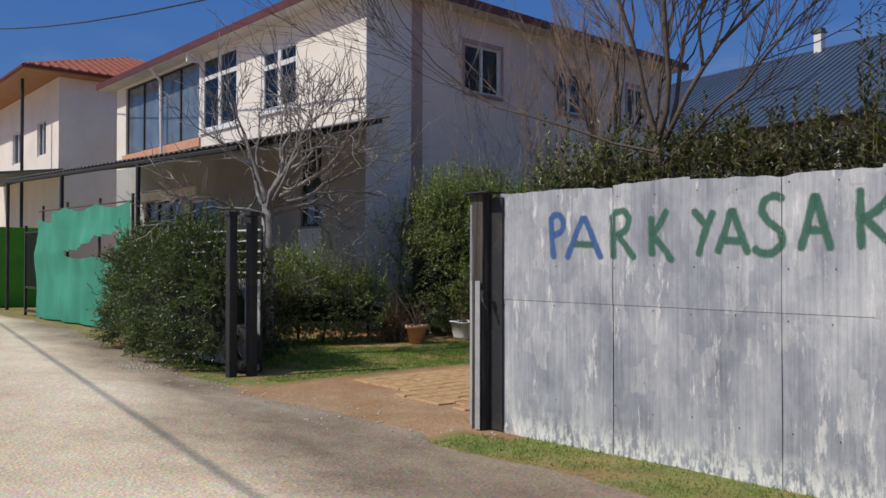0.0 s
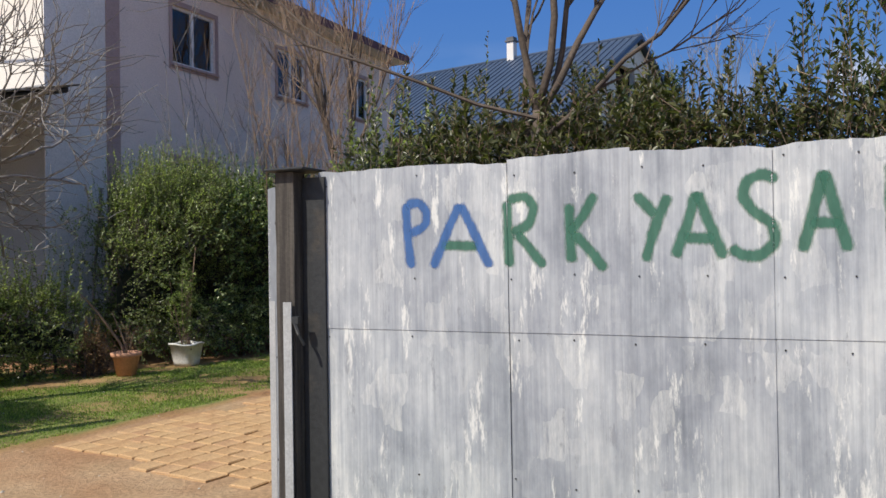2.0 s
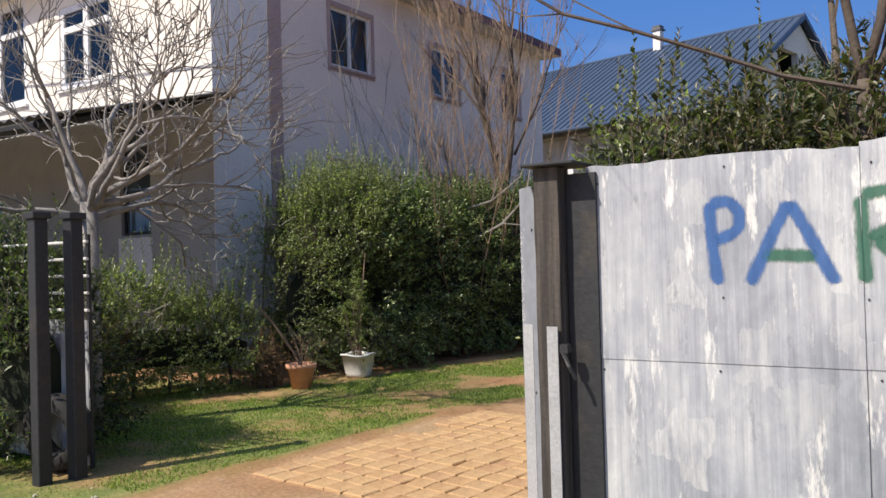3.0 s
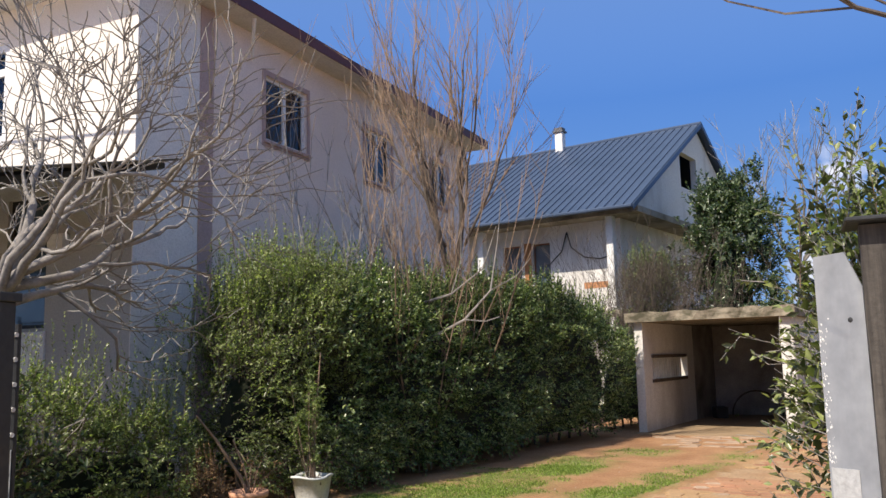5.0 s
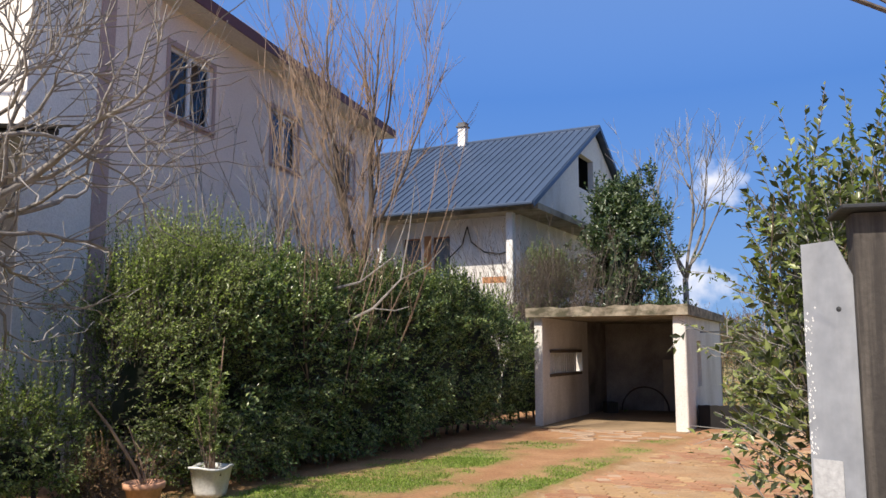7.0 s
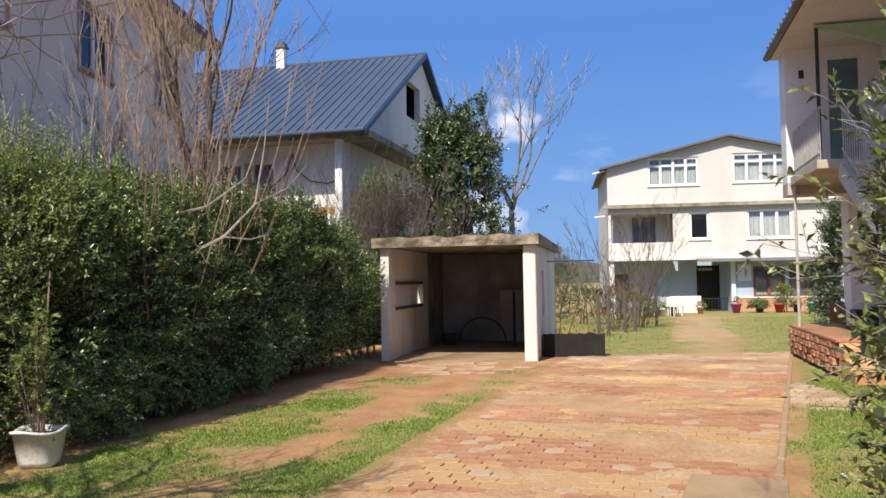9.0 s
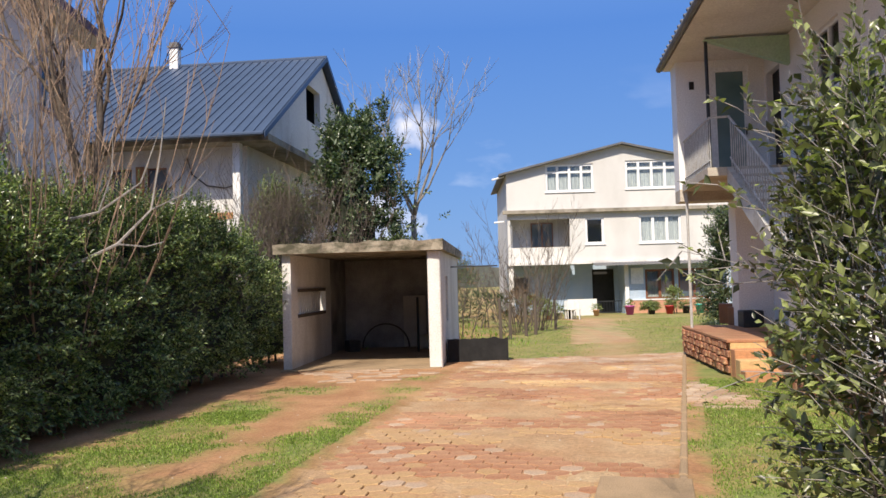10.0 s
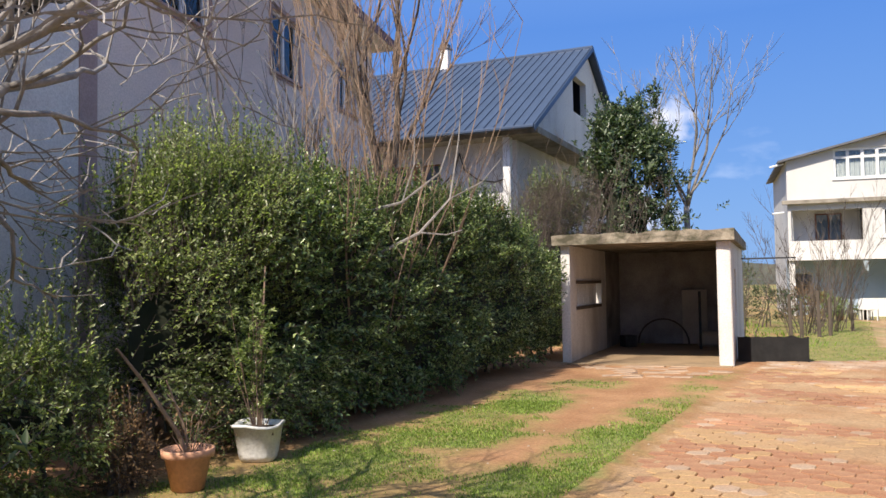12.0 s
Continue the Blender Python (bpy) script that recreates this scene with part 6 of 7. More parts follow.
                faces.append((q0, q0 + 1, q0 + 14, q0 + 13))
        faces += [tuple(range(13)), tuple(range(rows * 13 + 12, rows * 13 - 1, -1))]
        part("inner_growth", Geo().add(verts, faces), M_HEDGE_SHADE, e, "near-black filler shell with the inner shade painted in")
    return e


def bare_tree(name, label, category, at, seed, trunk, spread, mat, twig_mat, depth=4, first=(0, 0, 1), kids=(3, 5), shrink=0.68, wig=0.22, up=0.12, twist=0.75, min_r=0.004):
    """A leafless tree: tapered limbs that fork again and again. trunk: list of (offset, radius) for the main stem."""
    rnd = random.Random(seed)
    big, small = Geo(), Geo()

    def grow(p, d, length, r, level):
        n = 6 if level < 3 else 4
        pts, q, w = [p], p, d
        for i in range(n):
            w = (w + Vector((rnd.gauss(0, wig), rnd.gauss(0, wig), rnd.gauss(0, wig) + up))).normalized()
            q = q + w * length / n
            pts.append(q)
        last = level >= depth
        end = max(min_r * 0.6, r * (0.35 if last else 0.55))
        rad = [r + (end - r) * i / n for i in range(n + 1)]
        (big if r > 0.016 else small).tube(pts, rad, 7 if r > 0.03 else (5 if r > 0.012 else 3))
        if last:
            return
        for k in range(rnd.randint(*kids)):
            f = rnd.uniform(0.35, 1.0) if k else 1.0
            i = min(n, max(1, round(f * n)))
            base = pts[i]
            axis_d = (pts[i] - pts[i - 1]).normalized()
            side = Vector((rnd.gauss(0, 1), rnd.gauss(0, 1), rnd.gauss(0, 0.7)))
            side = (side - side.dot(axis_d) * axis_d).normalized()
            nd = (axis_d + side * twist * rnd.uniform(0.5, 1.2) * (0.5 if k == 0 else 1)).normalized()
            grow(base, nd, length * shrink * rnd.uniform(0.7, 1.2), max(min_r, rad[i] * (0.85 if k == 0 else 0.62)), level + 1)

    e = thing(name, label, category, at)
    pts = [Vector(p) for p, _ in trunk]
    rads = [r for _, r in trunk]
    big.tube(pts, rads, 9)
    for o, d, ln, r in spread:
        grow(Vector(o), Vector(d).normalized(), ln, r, 1)
    part("trunk", big, mat, e, smooth=True)
    tagged(part("twig_growth", small, twig_mat, e), kind="stuff")
    return e


def upright_shrub(name, label, at, seed, stems, height, lean, mat, spread=0.35, side=3, r=0.018):
    """Many straight upright stems with short side shoots."""
    rnd = random.Random(seed)
    e = thing(name, label, "shrub", at)
    g, t = Geo(), Geo()
    for i in range(stems):
        a, ra = rnd.uniform(0, 6.28), spread * math.sqrt(rnd.random())
        p = Vector((ra * math.cos(a), ra * math.sin(a), -0.03))
        h = height * rnd.uniform(0.55, 1.05)
        d = Vector((math.cos(a) * lean * rnd.uniform(0.2, 1.3), math.sin(a) * lean * rnd.uniform(0.2, 1.3), 1)).normalized()
        pts, q = [p], p
        for k in range(9):
            d = (d + Vector((rnd.gauss(0, 0.085), rnd.gauss(0, 0.085), 0.06))).normalized()
            q = q + d * h / 9
            pts.append(q)
        rr = r * rnd.uniform(0.6, 1.2)
        g.tube(pts, [rr * (1 - 0.08 * k) for k in range(10)], 5)
        for s in range(rnd.randint(side, side * 2 + 1)):
            k = rnd.randint(3, 9)
            b = pts[k]
            w = (d + Vector((rnd.gauss(0, 0.5), rnd.gauss(0, 0.5), 0.3))).normalized()
            ln = h * rnd.uniform(0.08, 0.25)
            m = b + w * ln * 0.5
            w2 = (w + Vector((rnd.gauss(0, 0.2), rnd.gauss(0, 0.2), 0.25))).normalized()
            t.tube([b, m, m + w2 * ln * 0.5], [rr * 0.4, rr * 0.28, 0.003], 3)
            for _ in range(2):
                w3 = (w2 + Vector((rnd.gauss(0, 0.5), rnd.gauss(0, 0.5), 0.2))).normalized()
                t.tube([m, m + w3 * ln * 0.4], [0.004, 0.002], 3)
    tagged(part("stem_growth", g, mat, e), kind="stuff")
    tagged(part("twig_growth", t, mat, e), kind="stuff")
    return e


# ---- hedges and shrubs ----
bush("hedge", "tall deep green evergreen hedge beside the drive", "hedge", [(11.2, 11.0), (13.5, 10.5), (16.5, 9.75), (19.4, 9.1)], (2.9, 2.9, 3.0, 2.95, 2.65), (1.05, 1.0, 0.95, 0.9, 0.85), M_LEAF_DEEP, 11, 8500, 0.078, 12, 0.34, 900, 0.55, aspect=0.46, rough=1.25, fill=0.68)
bush("shrub", "large rounded privet shrub behind the flower pots", "shrub", [(9.75, 11.35), (10.5, 11.25), (11.6, 11.1)], (2.45, 2.75, 2.75), (0.7, 0.95, 0.95), M_LEAF_HEDGE, 12, 4000, 0.058, 12, 0.42, 900, 0.85, aspect=0.5, rough=2.3, fill=0.33)
bush("shrub", "low privet shrub in the shade of the house", "shrub", [(6.2, 12.0), (7.6, 11.7), (8.9, 11.4)], (1.15, 1.4, 1.1), (0.6, 0.65, 0.5), M_LEAF_HEDGE, 13, 1700, 0.065, 12, 0.36, 130, 0.8, rough=2.2, fill=0.25)
bush("shrub", "purple-brown twiggy shrub at the house front", "shrub", [(5.9, 11.6), (6.9, 12.0)], (0.9, 1.2), (0.5, 0.6), M_DRY, 14, 800, 0.035, 9, 0.35, 90, 0.5, core=False)
bush("shrub", "dense evergreen shrub by the gate posts at the roadside", "shrub", [(4.75, 9.3), (4.8, 10.8), (5.2, 12.6), (5.5, 14.2)], (1.75, 2.0, 1.9, 1.5), (0.55, 0.75, 0.8, 0.65), M_LEAF_GATE, 15, 4200, 0.068, 12, 0.36, 220, 0.5, rough=1.7)
bush("hedge", "evergreen hedge growing above the metal fence", "hedge", [(5.3, 4.45), (5.45, 2.0), (5.5, -1.0), (5.5, -3.5)], (2.6, 2.5, 2.45, 2.55), (0.45, 0.55, 0.55, 0.55), M_LEAF_FENCE, 16, 5200, 0.072, 12, 0.34, 220, 0.42, stem_mat=M_TWIG_TAN)
bush("laurel_shoots", "tall leafy laurel shoots above the hedge", "shrub", [(5.6, 1.9), (5.7, 0.3), (5.8, -1.6)], (2.6, 2.7, 2.7), (0.3, 0.4, 0.4), M_LEAF_SHOOT, 17, 600, 0.085, 12, 0.35, 190, 1.1, stem_mat=M_TWIG_TAN, core=False, aspect=0.36)
bush("laurel", "glossy laurel bush growing beside the gate post", "shrub", [(5.2, 4.5), (5.5, 4.55), (6.05, 4.0)], (2.2, 2.35, 2.4), (0.32, 0.38, 0.42), M_LEAF_LAUREL, 18, 1200, 0.066, 10, 0.34, 46, 0.75, stem_mat=M_BARK, aspect=0.52, rise=0.3, core=False, low=0.35, rough=1.7, stem_r=0.008, stem_n=11,
     side_shoots=[((5.9, 4.4, 1.55), (5.9, 5.12, 1.72)), ((5.85, 4.5, 1.7), (5.85, 4.98, 1.98)), ((5.8, 4.5, 2.0), (5.9, 4.86, 2.3)), ((5.9, 4.4, 1.6), (5.95, 5.0, 1.58))])
bush("evergreen_tree", "glossy dark evergreen tree behind the garage", "tree", [at_uv(27.6, 13.2)[:2], at_uv(28.4, 12.6)[:2]], (7.0, 7.6), (1.75, 1.7), M_LEAF_MAGNOLIA, 19, 3600, 0.21, 9, 0.62, 60, 1.0, taper=0.5, rough=2.0, fill=0.4, aspect=0.46)


bush("shrub", "brown twiggy shrub with few leaves beside the garage", "shrub", [at_uv(22.4, 14.3)[:2], at_uv(24.8, 13.6)[:2]], (4.2, 4.7), (0.9, 0.9), M_THICKET, 42, 1300, 0.06, 6, 0.9, 160, 0.9, stem_mat=M_BARK_DARK, fill=0.3, rough=2.0)
bush("shrub", "dark evergreen shrub against the unfinished house", "shrub", [at_uv(24.8, 14.9)[:2], at_uv(25.3, 14.2)[:2]], (5.0, 4.6), (0.7, 0.7), M_LEAF_DEEP, 44, 1300, 0.1, 9, 0.45, 40, 0.6, rough=1.6, fill=0.4)
bush("shrub", "dry brown low growth behind the terracotta pot", "shrub", [(8.5, 10.8), (8.8, 10.7)], (0.5, 0.55), (0.2, 0.2), M_DRY, 43, 240, 0.04, 9, 0.28, 30, 0.3, core=False)


bush("shrub", "shaded evergreen shrub along the garage side wall", "shrub", [(20.3, 8.95), (22.2, 8.55)], (1.9, 1.9), (0.45, 0.45), M_LEAF_DEEP, 47, 600, 0.08, 9, 0.3, fill=0.6)


# ---- leafless trees ----
bare_tree("walnut_tree", "bare tree with pale crooked knotty branches by the entrance", "tree", (5.85, 10.4, 0), 3,
          [((0, 0, -0.05), 0.12), ((0.05, 0.05, 1.0), 0.1), ((0.02, 0.0, 2.3), 0.085)],
          [((0.02, 0, 2.1 + 0.05 * (k % 4)), (math.cos(radians(k * 45 - 10)), math.sin(radians(k * 45 - 10)), (0.6, 1.0, 0.75, 1.3)[k % 4]), (1.2, 1.05, 1.15)[k % 3], (0.042, 0.034, 0.038)[k % 3]) for k in range(8)]
          + [((0.02, 0, 2.25), (0.85, -0.5, 0.4), 1.6, 0.044), ((0.02, 0, 2.25), (0.9, -0.2, 0.5), 1.5, 0.042), ((0.02, 0, 2.3), (0.75, -0.45, 0.85), 1.6, 0.044), ((0.02, 0, 2.3), (0.2, -0.3, 1.3), 1.2, 0.036)],
          M_BARK, M_BARK, 4, kids=(3, 5), shrink=0.73, wig=0.23, up=0.045, twist=0.85, min_r=0.0066)
bare_tree("tree", "slender bare tree with upswept branches behind the fence", "tree", (5.15, 3.3, 0), 5,
          [((0, 0, -0.05), 0.045), ((0.0, 0.02, 1.3), 0.04), ((0.03, 0.0, 2.4), 0.036)],
          [((0.03, 0, 2.3), (0.15, 0.3, 1), 1.5, 0.026), ((0.03, 0, 2.35), (0.15, -0.5, 0.9), 1.5, 0.025), ((0, 0, 2.35), (0.08, 1.0, 0.08), 2.2, 0.013), ((0, 0, 2.2), (0.1, -0.9, 0.7), 1.4, 0.018), ((0.02, 0, 2.4), (0.1, 0.05, 1), 1.7, 0.027), ((0.02, 0, 2.3), (0.3, -0.2, 1), 1.5, 0.022), ((0.02, 0, 2.0), (0.3, 0.55, 1), 1.6, 0.022)],
          M_BARK_DARK, M_BARK_DARK, 4, kids=(6, 8), shrink=0.62, wig=0.12, up=0.1, twist=0.68, min_r=0.0026)
bare_tree("tree", "tall bare tree standing behind the garage", "tree", (32.3, 4.7, -0.15), 7,
          [((0, 0, -0.05), 0.15), ((0.02, 0, 2.0), 0.12), ((0.0, 0.03, 4.3), 0.10)],
          [((0, 0, 4.25), (0.0, 0.42, 1), 3.0, 0.06), ((0, 0, 4.2), (0.1, -0.42, 0.95), 3.2, 0.06), ((0, 0, 4.3), (-0.2, -0.05, 1), 3.3, 0.06), ((0, 0, 4.6), (0, -0.75, 0.85), 2.8, 0.045), ((0, 0, 4.5), (0.1, 0.65, 0.95), 2.6, 0.045)],
          M_BARK, M_BARK, 4, kids=(3, 5), shrink=0.58, wig=0.13, up=0.08, twist=0.62, min_r=0.009)
bare_tree("tree", "dark forked tree rising out of the hedge", "tree", (14.65, 10.5, 0), 9,
          [((0, 0, -0.05), 0.11), ((0.0, 0.0, 1.6), 0.1), ((0.05, -0.12, 2.9), 0.085)],
          [((0.05, -0.1, 2.85), (0.0, 0.22, 1), 2.6, 0.065), ((0.05, -0.12, 2.85), (0.12, -0.32, 1), 2.6, 0.062), ((0.05, -0.1, 2.8), (-0.45, 0.1, 1), 2.2, 0.04), ((0.05, 0.0, 3.6), (0.1, 0.5, 1), 2.2, 0.032), ((0.08, -0.35, 3.6), (0.0, -0.6, 1), 2.0, 0.03)],
          M_BARK_DARK, M_TWIG_TAN, 4, kids=(4, 6), shrink=0.66, wig=0.09, up=0.13, twist=0.42, min_r=0.0045)
for x, y, n, h, le, sd, m, sp in ((12.95, 10.4, 24, 6.0, 0.2, 21, M_TWIG_TAN, 0.35), (13.7, 10.6, 13, 6.4, 0.17, 22, M_TWIG_TAN, 0.4), (14.3, 10.4, 11, 5.8, 0.22, 23, M_TWIG_TAN, 0.45), (12.0, 11.15, 9, 6.0, 0.14, 25, M_BARK, 0.3), (11.3, 11.6, 5, 5.0, 0.2, 26, M_BARK, 0.35)):
    upright_shrub("bare_shrub", "clump of tall upright leafless stems in the hedge", (x, y, 0), sd, n, h, le, m, sp, 6, 0.016)
for i, (u, v, n, h) in enumerate(((22.4, 14.7, 60, 4.7), (23.6, 14.2, 70, 5.2), (24.8, 13.4, 60, 4.8))):
    x, y, _ = at_uv(u, v)
    upright_shrub("bare_shrub", "brown leafless thicket beside the garage", (x, y, gz(x, y)), 80 + i, n, h, 0.5, M_BARK_DARK, 0.8, 6, 0.013)
lb = Geo().tube([(-0.1, 0.5, -0.3), (0, 0, 0), (0.2, -0.6, 0.32), (0.4, -0.95, 0.75), (0.5, -1.05, 1.5), (0.6, -1.1, 2.2)], [0.03, 0.026, 0.02, 0.015, 0.01, 0.005], 6)
lb.tube([(0.2, -0.6, 0.32), (0.15, -0.95, 0.28), (0.2, -1.15, 0.34)], [0.012, 0.009, 0.005], 5).tube([(0.15, 0.3, 0.55), (0.3, -0.35, 0.72), (0.5, -0.8, 1.1), (0.6, -1.0, 1.75)], [0.022, 0.017, 0.012, 0.005], 5)
lb.tube([(0.4, -0.95, 0.75), (0.45, -1.35, 0.95), (0.5, -1.6, 1.25)], [0.01, 0.008, 0.004], 5).tube([(0.3, -0.35, 0.72), (0.35, -0.5, 1.2), (0.4, -0.5, 1.7)], [0.01, 0.008, 0.004], 5)
solid("branch", lb, M_BARK, "pale bare branch arching out of the hedge", "branch", (12.6, 10.0, 1.88))
solid("stake", Geo().tube([(0, 0, -0.05), (0.12, 0.03, 1.3), (0.3, 0.05, 2.75)], 0.025, 6), M_BARK, "leaning pale wooden stake against the house", "stake", (10.05, 12.3, 0))


# ---- flower pots by the hedge ----
def build_pots():
    p = thing("flower_pot", "terracotta flower pot with a half-dead leaning plant", "flower pot", (8.79, 10.27, 0.0))
    part("pot", Geo().lathe([(0.0, 0.0), (0.125, 0.0), (0.175, 0.25), (0.2, 0.255), (0.205, 0.31), (0.19, 0.315), (0.165, 0.26), (0.0, 0.25)], 28), M_TERRACOTTA, p, smooth=True)
    part("soil", Geo().lathe([(0.0, 0.272), (0.164, 0.262)], 20), M_SOIL, p)
    rnd = random.Random(6)
    g = Geo()
    g.tube([(0, 0, 0.26), (-0.06, 0.06, 0.45), (-0.28, 0.2, 0.85), (-0.50, 0.28, 1.12)], [0.02, 0.018, 0.014, 0.009], 6)
    g.tube([(0.02, 0, 0.26), (-0.03, 0.02, 0.5), (-0.14, 0.1, 0.85)], [0.012, 0.01, 0.006], 5)
    for i in range(11):
        a = rnd.uniform(0, 6.28)
        r = rnd.uniform(0.1, 0.42)
        h = rnd.uniform(0.15, 0.5)
        g.tube([(0.03 * math.cos(a), 0.03 * math.sin(a), 0.25), (r * 0.5 * math.cos(a), r * 0.5 * math.sin(a), 0.27 + h * 0.6), (r * math.cos(a + 0.4), r * math.sin(a + 0.4), 0.27 + h)], [0.005, 0.004, 0.002], 3)
    tagged(part("stalk_growth", g, M_TWIG_TAN, p), kind="stuff")
    rng = np.random.default_rng(3)
    k = 110
    P = np.stack([rng.normal(0.05, 0.16, k), rng.normal(0, 0.16, k), rng.uniform(0.3, 0.65, k)], 1)
    D = unit(rng.normal(size=(k, 3)) + [0, 0, 0.3])
    me = leaf_mesh("leaves", P, D, rng.normal(size=(k, 3)), rng.uniform(0.03, 0.06, k), rng.uniform(0.012, 0.024, k), M_DRY)
    o = new("leaves", me)
    o.parent = p

    w = thing("bucket_planter", "square white plastic bucket planted with a leafy shrub", "planter", (9.89, 10.20, 0.0), 12)
    rings = [(0.15, 0.0), (0.165, 0.05), (0.205, 0.30), (0.222, 0.302), (0.226, 0.325), (0.21, 0.33), (0.192, 0.29), (0.15, 0.06)]
    verts, faces = [], []
    for r, z in rings:
        for q in range(24):
            t = 2 * math.pi * q / 24
            c, s = math.cos(t), math.sin(t)
            m = (abs(c) ** 4 + abs(s) ** 4) ** -0.25
            verts.append((r * m * c, r * m * s, z + 0.012 * math.sin(3 * t) * (z > 0.28)))
    for i in range(len(rings) - 1):
        for q in range(24):
            faces.append((i * 24 + q, i * 24 + (q + 1) % 24, (i + 1) * 24 + (q + 1) % 24, (i + 1) * 24 + q))
    faces.append(tuple(range(23, -1, -1)))
    part("bucket", Geo().add(verts, faces), M_POT_WHITE, w, smooth=True)
    part("soil", Geo().box(-0.17, 0.17, -0.17, 0.17, 0.24, 0.275), M_SOIL, w)
    g = Geo()
    P, D, L = [], [], []
    for i in range(15):
        a, r, h = rnd.uniform(0, 6.28), rnd.uniform(0.05, 0.32), rnd.uniform(0.5, 1.25)
        top = Vector((r * math.cos(a) + 0.08, r * math.sin(a), 0.27 + h))
        g.tube([(0.05 * math.cos(a), 0.05 * math.sin(a), 0.26), (r * 0.6 * math.cos(a), r * 0.6 * math.sin(a), 0.27 + h * 0.55), top], [0.0055, 0.004, 0.002], 4)
        for f in (0.25, 0.4, 0.55, 0.7, 0.85, 1.0):
            P.append((r * f * math.cos(a), r * f * math.sin(a), 0.27 + h * f))
            D.append((math.cos(a + f * 9), math.sin(a + f * 9), 0.8))
            L.append(0.18)
    g.tube([(0.08, 0, 0.26), (0.16, 0.02, 0.8), (0.2, 0.0, 1.3), (0.3, 0.0, 1.75)], [0.014, 0.012, 0.01, 0.006], 5)
    tagged(part("stalk_growth", g, M_TWIG_TAN, w), kind="stuff")
    rng = np.random.default_rng(4)
    me = leaf_mesh("leaves", *sprigs(rng, np.array(P), np.array(D, float), np.array(L), 15, 0.062, 0.42), M_LEAF_HEDGE)
    o = new("leaves", me)
    o.parent = w


build_pots()


# ---- yard of the far house: stakes, shrubs, pots, junk ----
def far_yard():
    rnd = random.Random(12)
    for u, v in ((25.3, 8.0), (25.8, 7.75), (27.2, 7.3), (28.0, 7.0), (30.8, 6.3)):
        x, y, _ = at_uv(u, v)
        h = rnd.uniform(1.05, 1.45)
        solid("fence_stake", Geo().tube([(0, 0, -0.05), (rnd.uniform(-0.05, 0.05), rnd.uniform(-0.05, 0.05), h)], [0.06, 0.045], 6), M_GREY_WOOD, "rough grey wooden stake in the grass", "fence stake", (x, y, gz(x, y)), rnd.uniform(0, 90), "stakes of the garden fence")
    for i, (u, v, n, h) in enumerate(((28.3, 7.7, 9, 2.3), (30.5, 7.0, 22, 4.3), (29.3, 7.6, 16, 3.4), (32.0, 6.6, 9, 2.3), (27.0, 9.3, 9, 2.0), (33.5, 7.6, 10, 2.4))):
        x, y, _ = at_uv(u, v)
        upright_shrub("bare_shrub", "leafless brown garden shrub by the stake fence", (x, y, gz(x, y)), 60 + i, n, h, 0.6, M_BARK_DARK, 0.5, 7, 0.014)
    # dark block beside the garage; its black also paints the garage's shadow there
    t = Geo()
    k = 24
    verts = []
    for i in range(k + 1):
        verts += [(0, -1.3 * i / k, 0), (0.004 * math.sin(i * 0.7), -1.3 * i / k, 0.5 + 0.05 * noise.noise(Vector((i * 0.3, 0, 1)))), (0.5, -1.3 * i / k, 0.42 + 0.05 * noise.noise(Vector((i * 0.3, 3, 1)))), (0.5, -1.3 * i / k, 0)]
    faces = [(i * 4 + a, i * 4 + a + 1, i * 4 + a + 5, i * 4 + a + 4) for i in range(k) for a in range(3)] + [(0, 1, 2, 3), (k * 4 + 3, k * 4 + 2, k * 4 + 1, k * 4)]
    solid("tarpaulin", t.add(verts, faces), M_DARK_BLOCK, "low dark block beside the garage, the garage's shadow painted into it", "heap", (20.1, 4.75, -0.07), -8)
    pots = [(40.0, -1.9, M_TERRACOTTA, 0.2), (40.3, -2.9, M_TYRE, 0.24), (40.0, -2.4, M_POT_WHITE, 0.18), (42.6, -4.9, M_TERRACOTTA, 0.16), (42.5, -6.6, M_PINK_POT, 0.24), (42.4, -7.7, M_SOIL, 0.2), (42.2, -8.55, M_RED_POT, 0.22), (42.2, -9.4, M_TYRE, 0.2), (42.1, -10.1, M_TEAL_POT, 0.24)]
    words = {"terracotta": "terracotta", "black_rubber": "black", "scuffed_white_plastic": "white", "magenta_plastic_pot": "magenta", "potting_soil": "dark brown", "red_plastic_pot": "red", "teal_plastic_pot": "teal"}
    rng = np.random.default_rng(9)
    for x, y, m, r in pots:
        p = thing("flower_pot", f"{words[m.name]} flower pot with a plant before the far house", "flower pot", (x, y, gz(x, y) - 0.01), 0, "pots before the far house")
        part("pot", Geo().lathe([(0.0, 0.0), (r * 0.7, 0.0), (r, r * 1.7), (r * 1.08, r * 1.72), (r * 1.08, r * 1.95), (r * 0.92, r * 1.95), (r * 0.85, r * 1.6), (0, r * 1.6)], 16), m, p, smooth=True)
        k = 160
        D = unit(rng.normal(size=(k, 3)) + [0, 0, 0.9])
        P = D * rng.uniform(0.05, 0.3, (k, 1)) + [0, 0, r * 2.0]
        o = new("leaves", leaf_mesh("leaves", P, D, rng.normal(size=(k, 3)), rng.uniform(0.06, 0.12, k), rng.uniform(0.03, 0.05, k), M_LEAF_HEDGE))
        o.parent = p
    for i in range(3):
        x, y = 39.3 + 0.5 * i, -3.0 + 0.1 * i
        c = thing("garden_chair", "white plastic garden chair before the far house", "chair", (x, y, gz(x, y)), 160 + 20 * i, "garden chairs")
        part("seat", Geo().box(-0.22, 0.22, -0.22, 0.22, 0.42, 0.45), M_POT_WHITE, c, bevel=0.01)
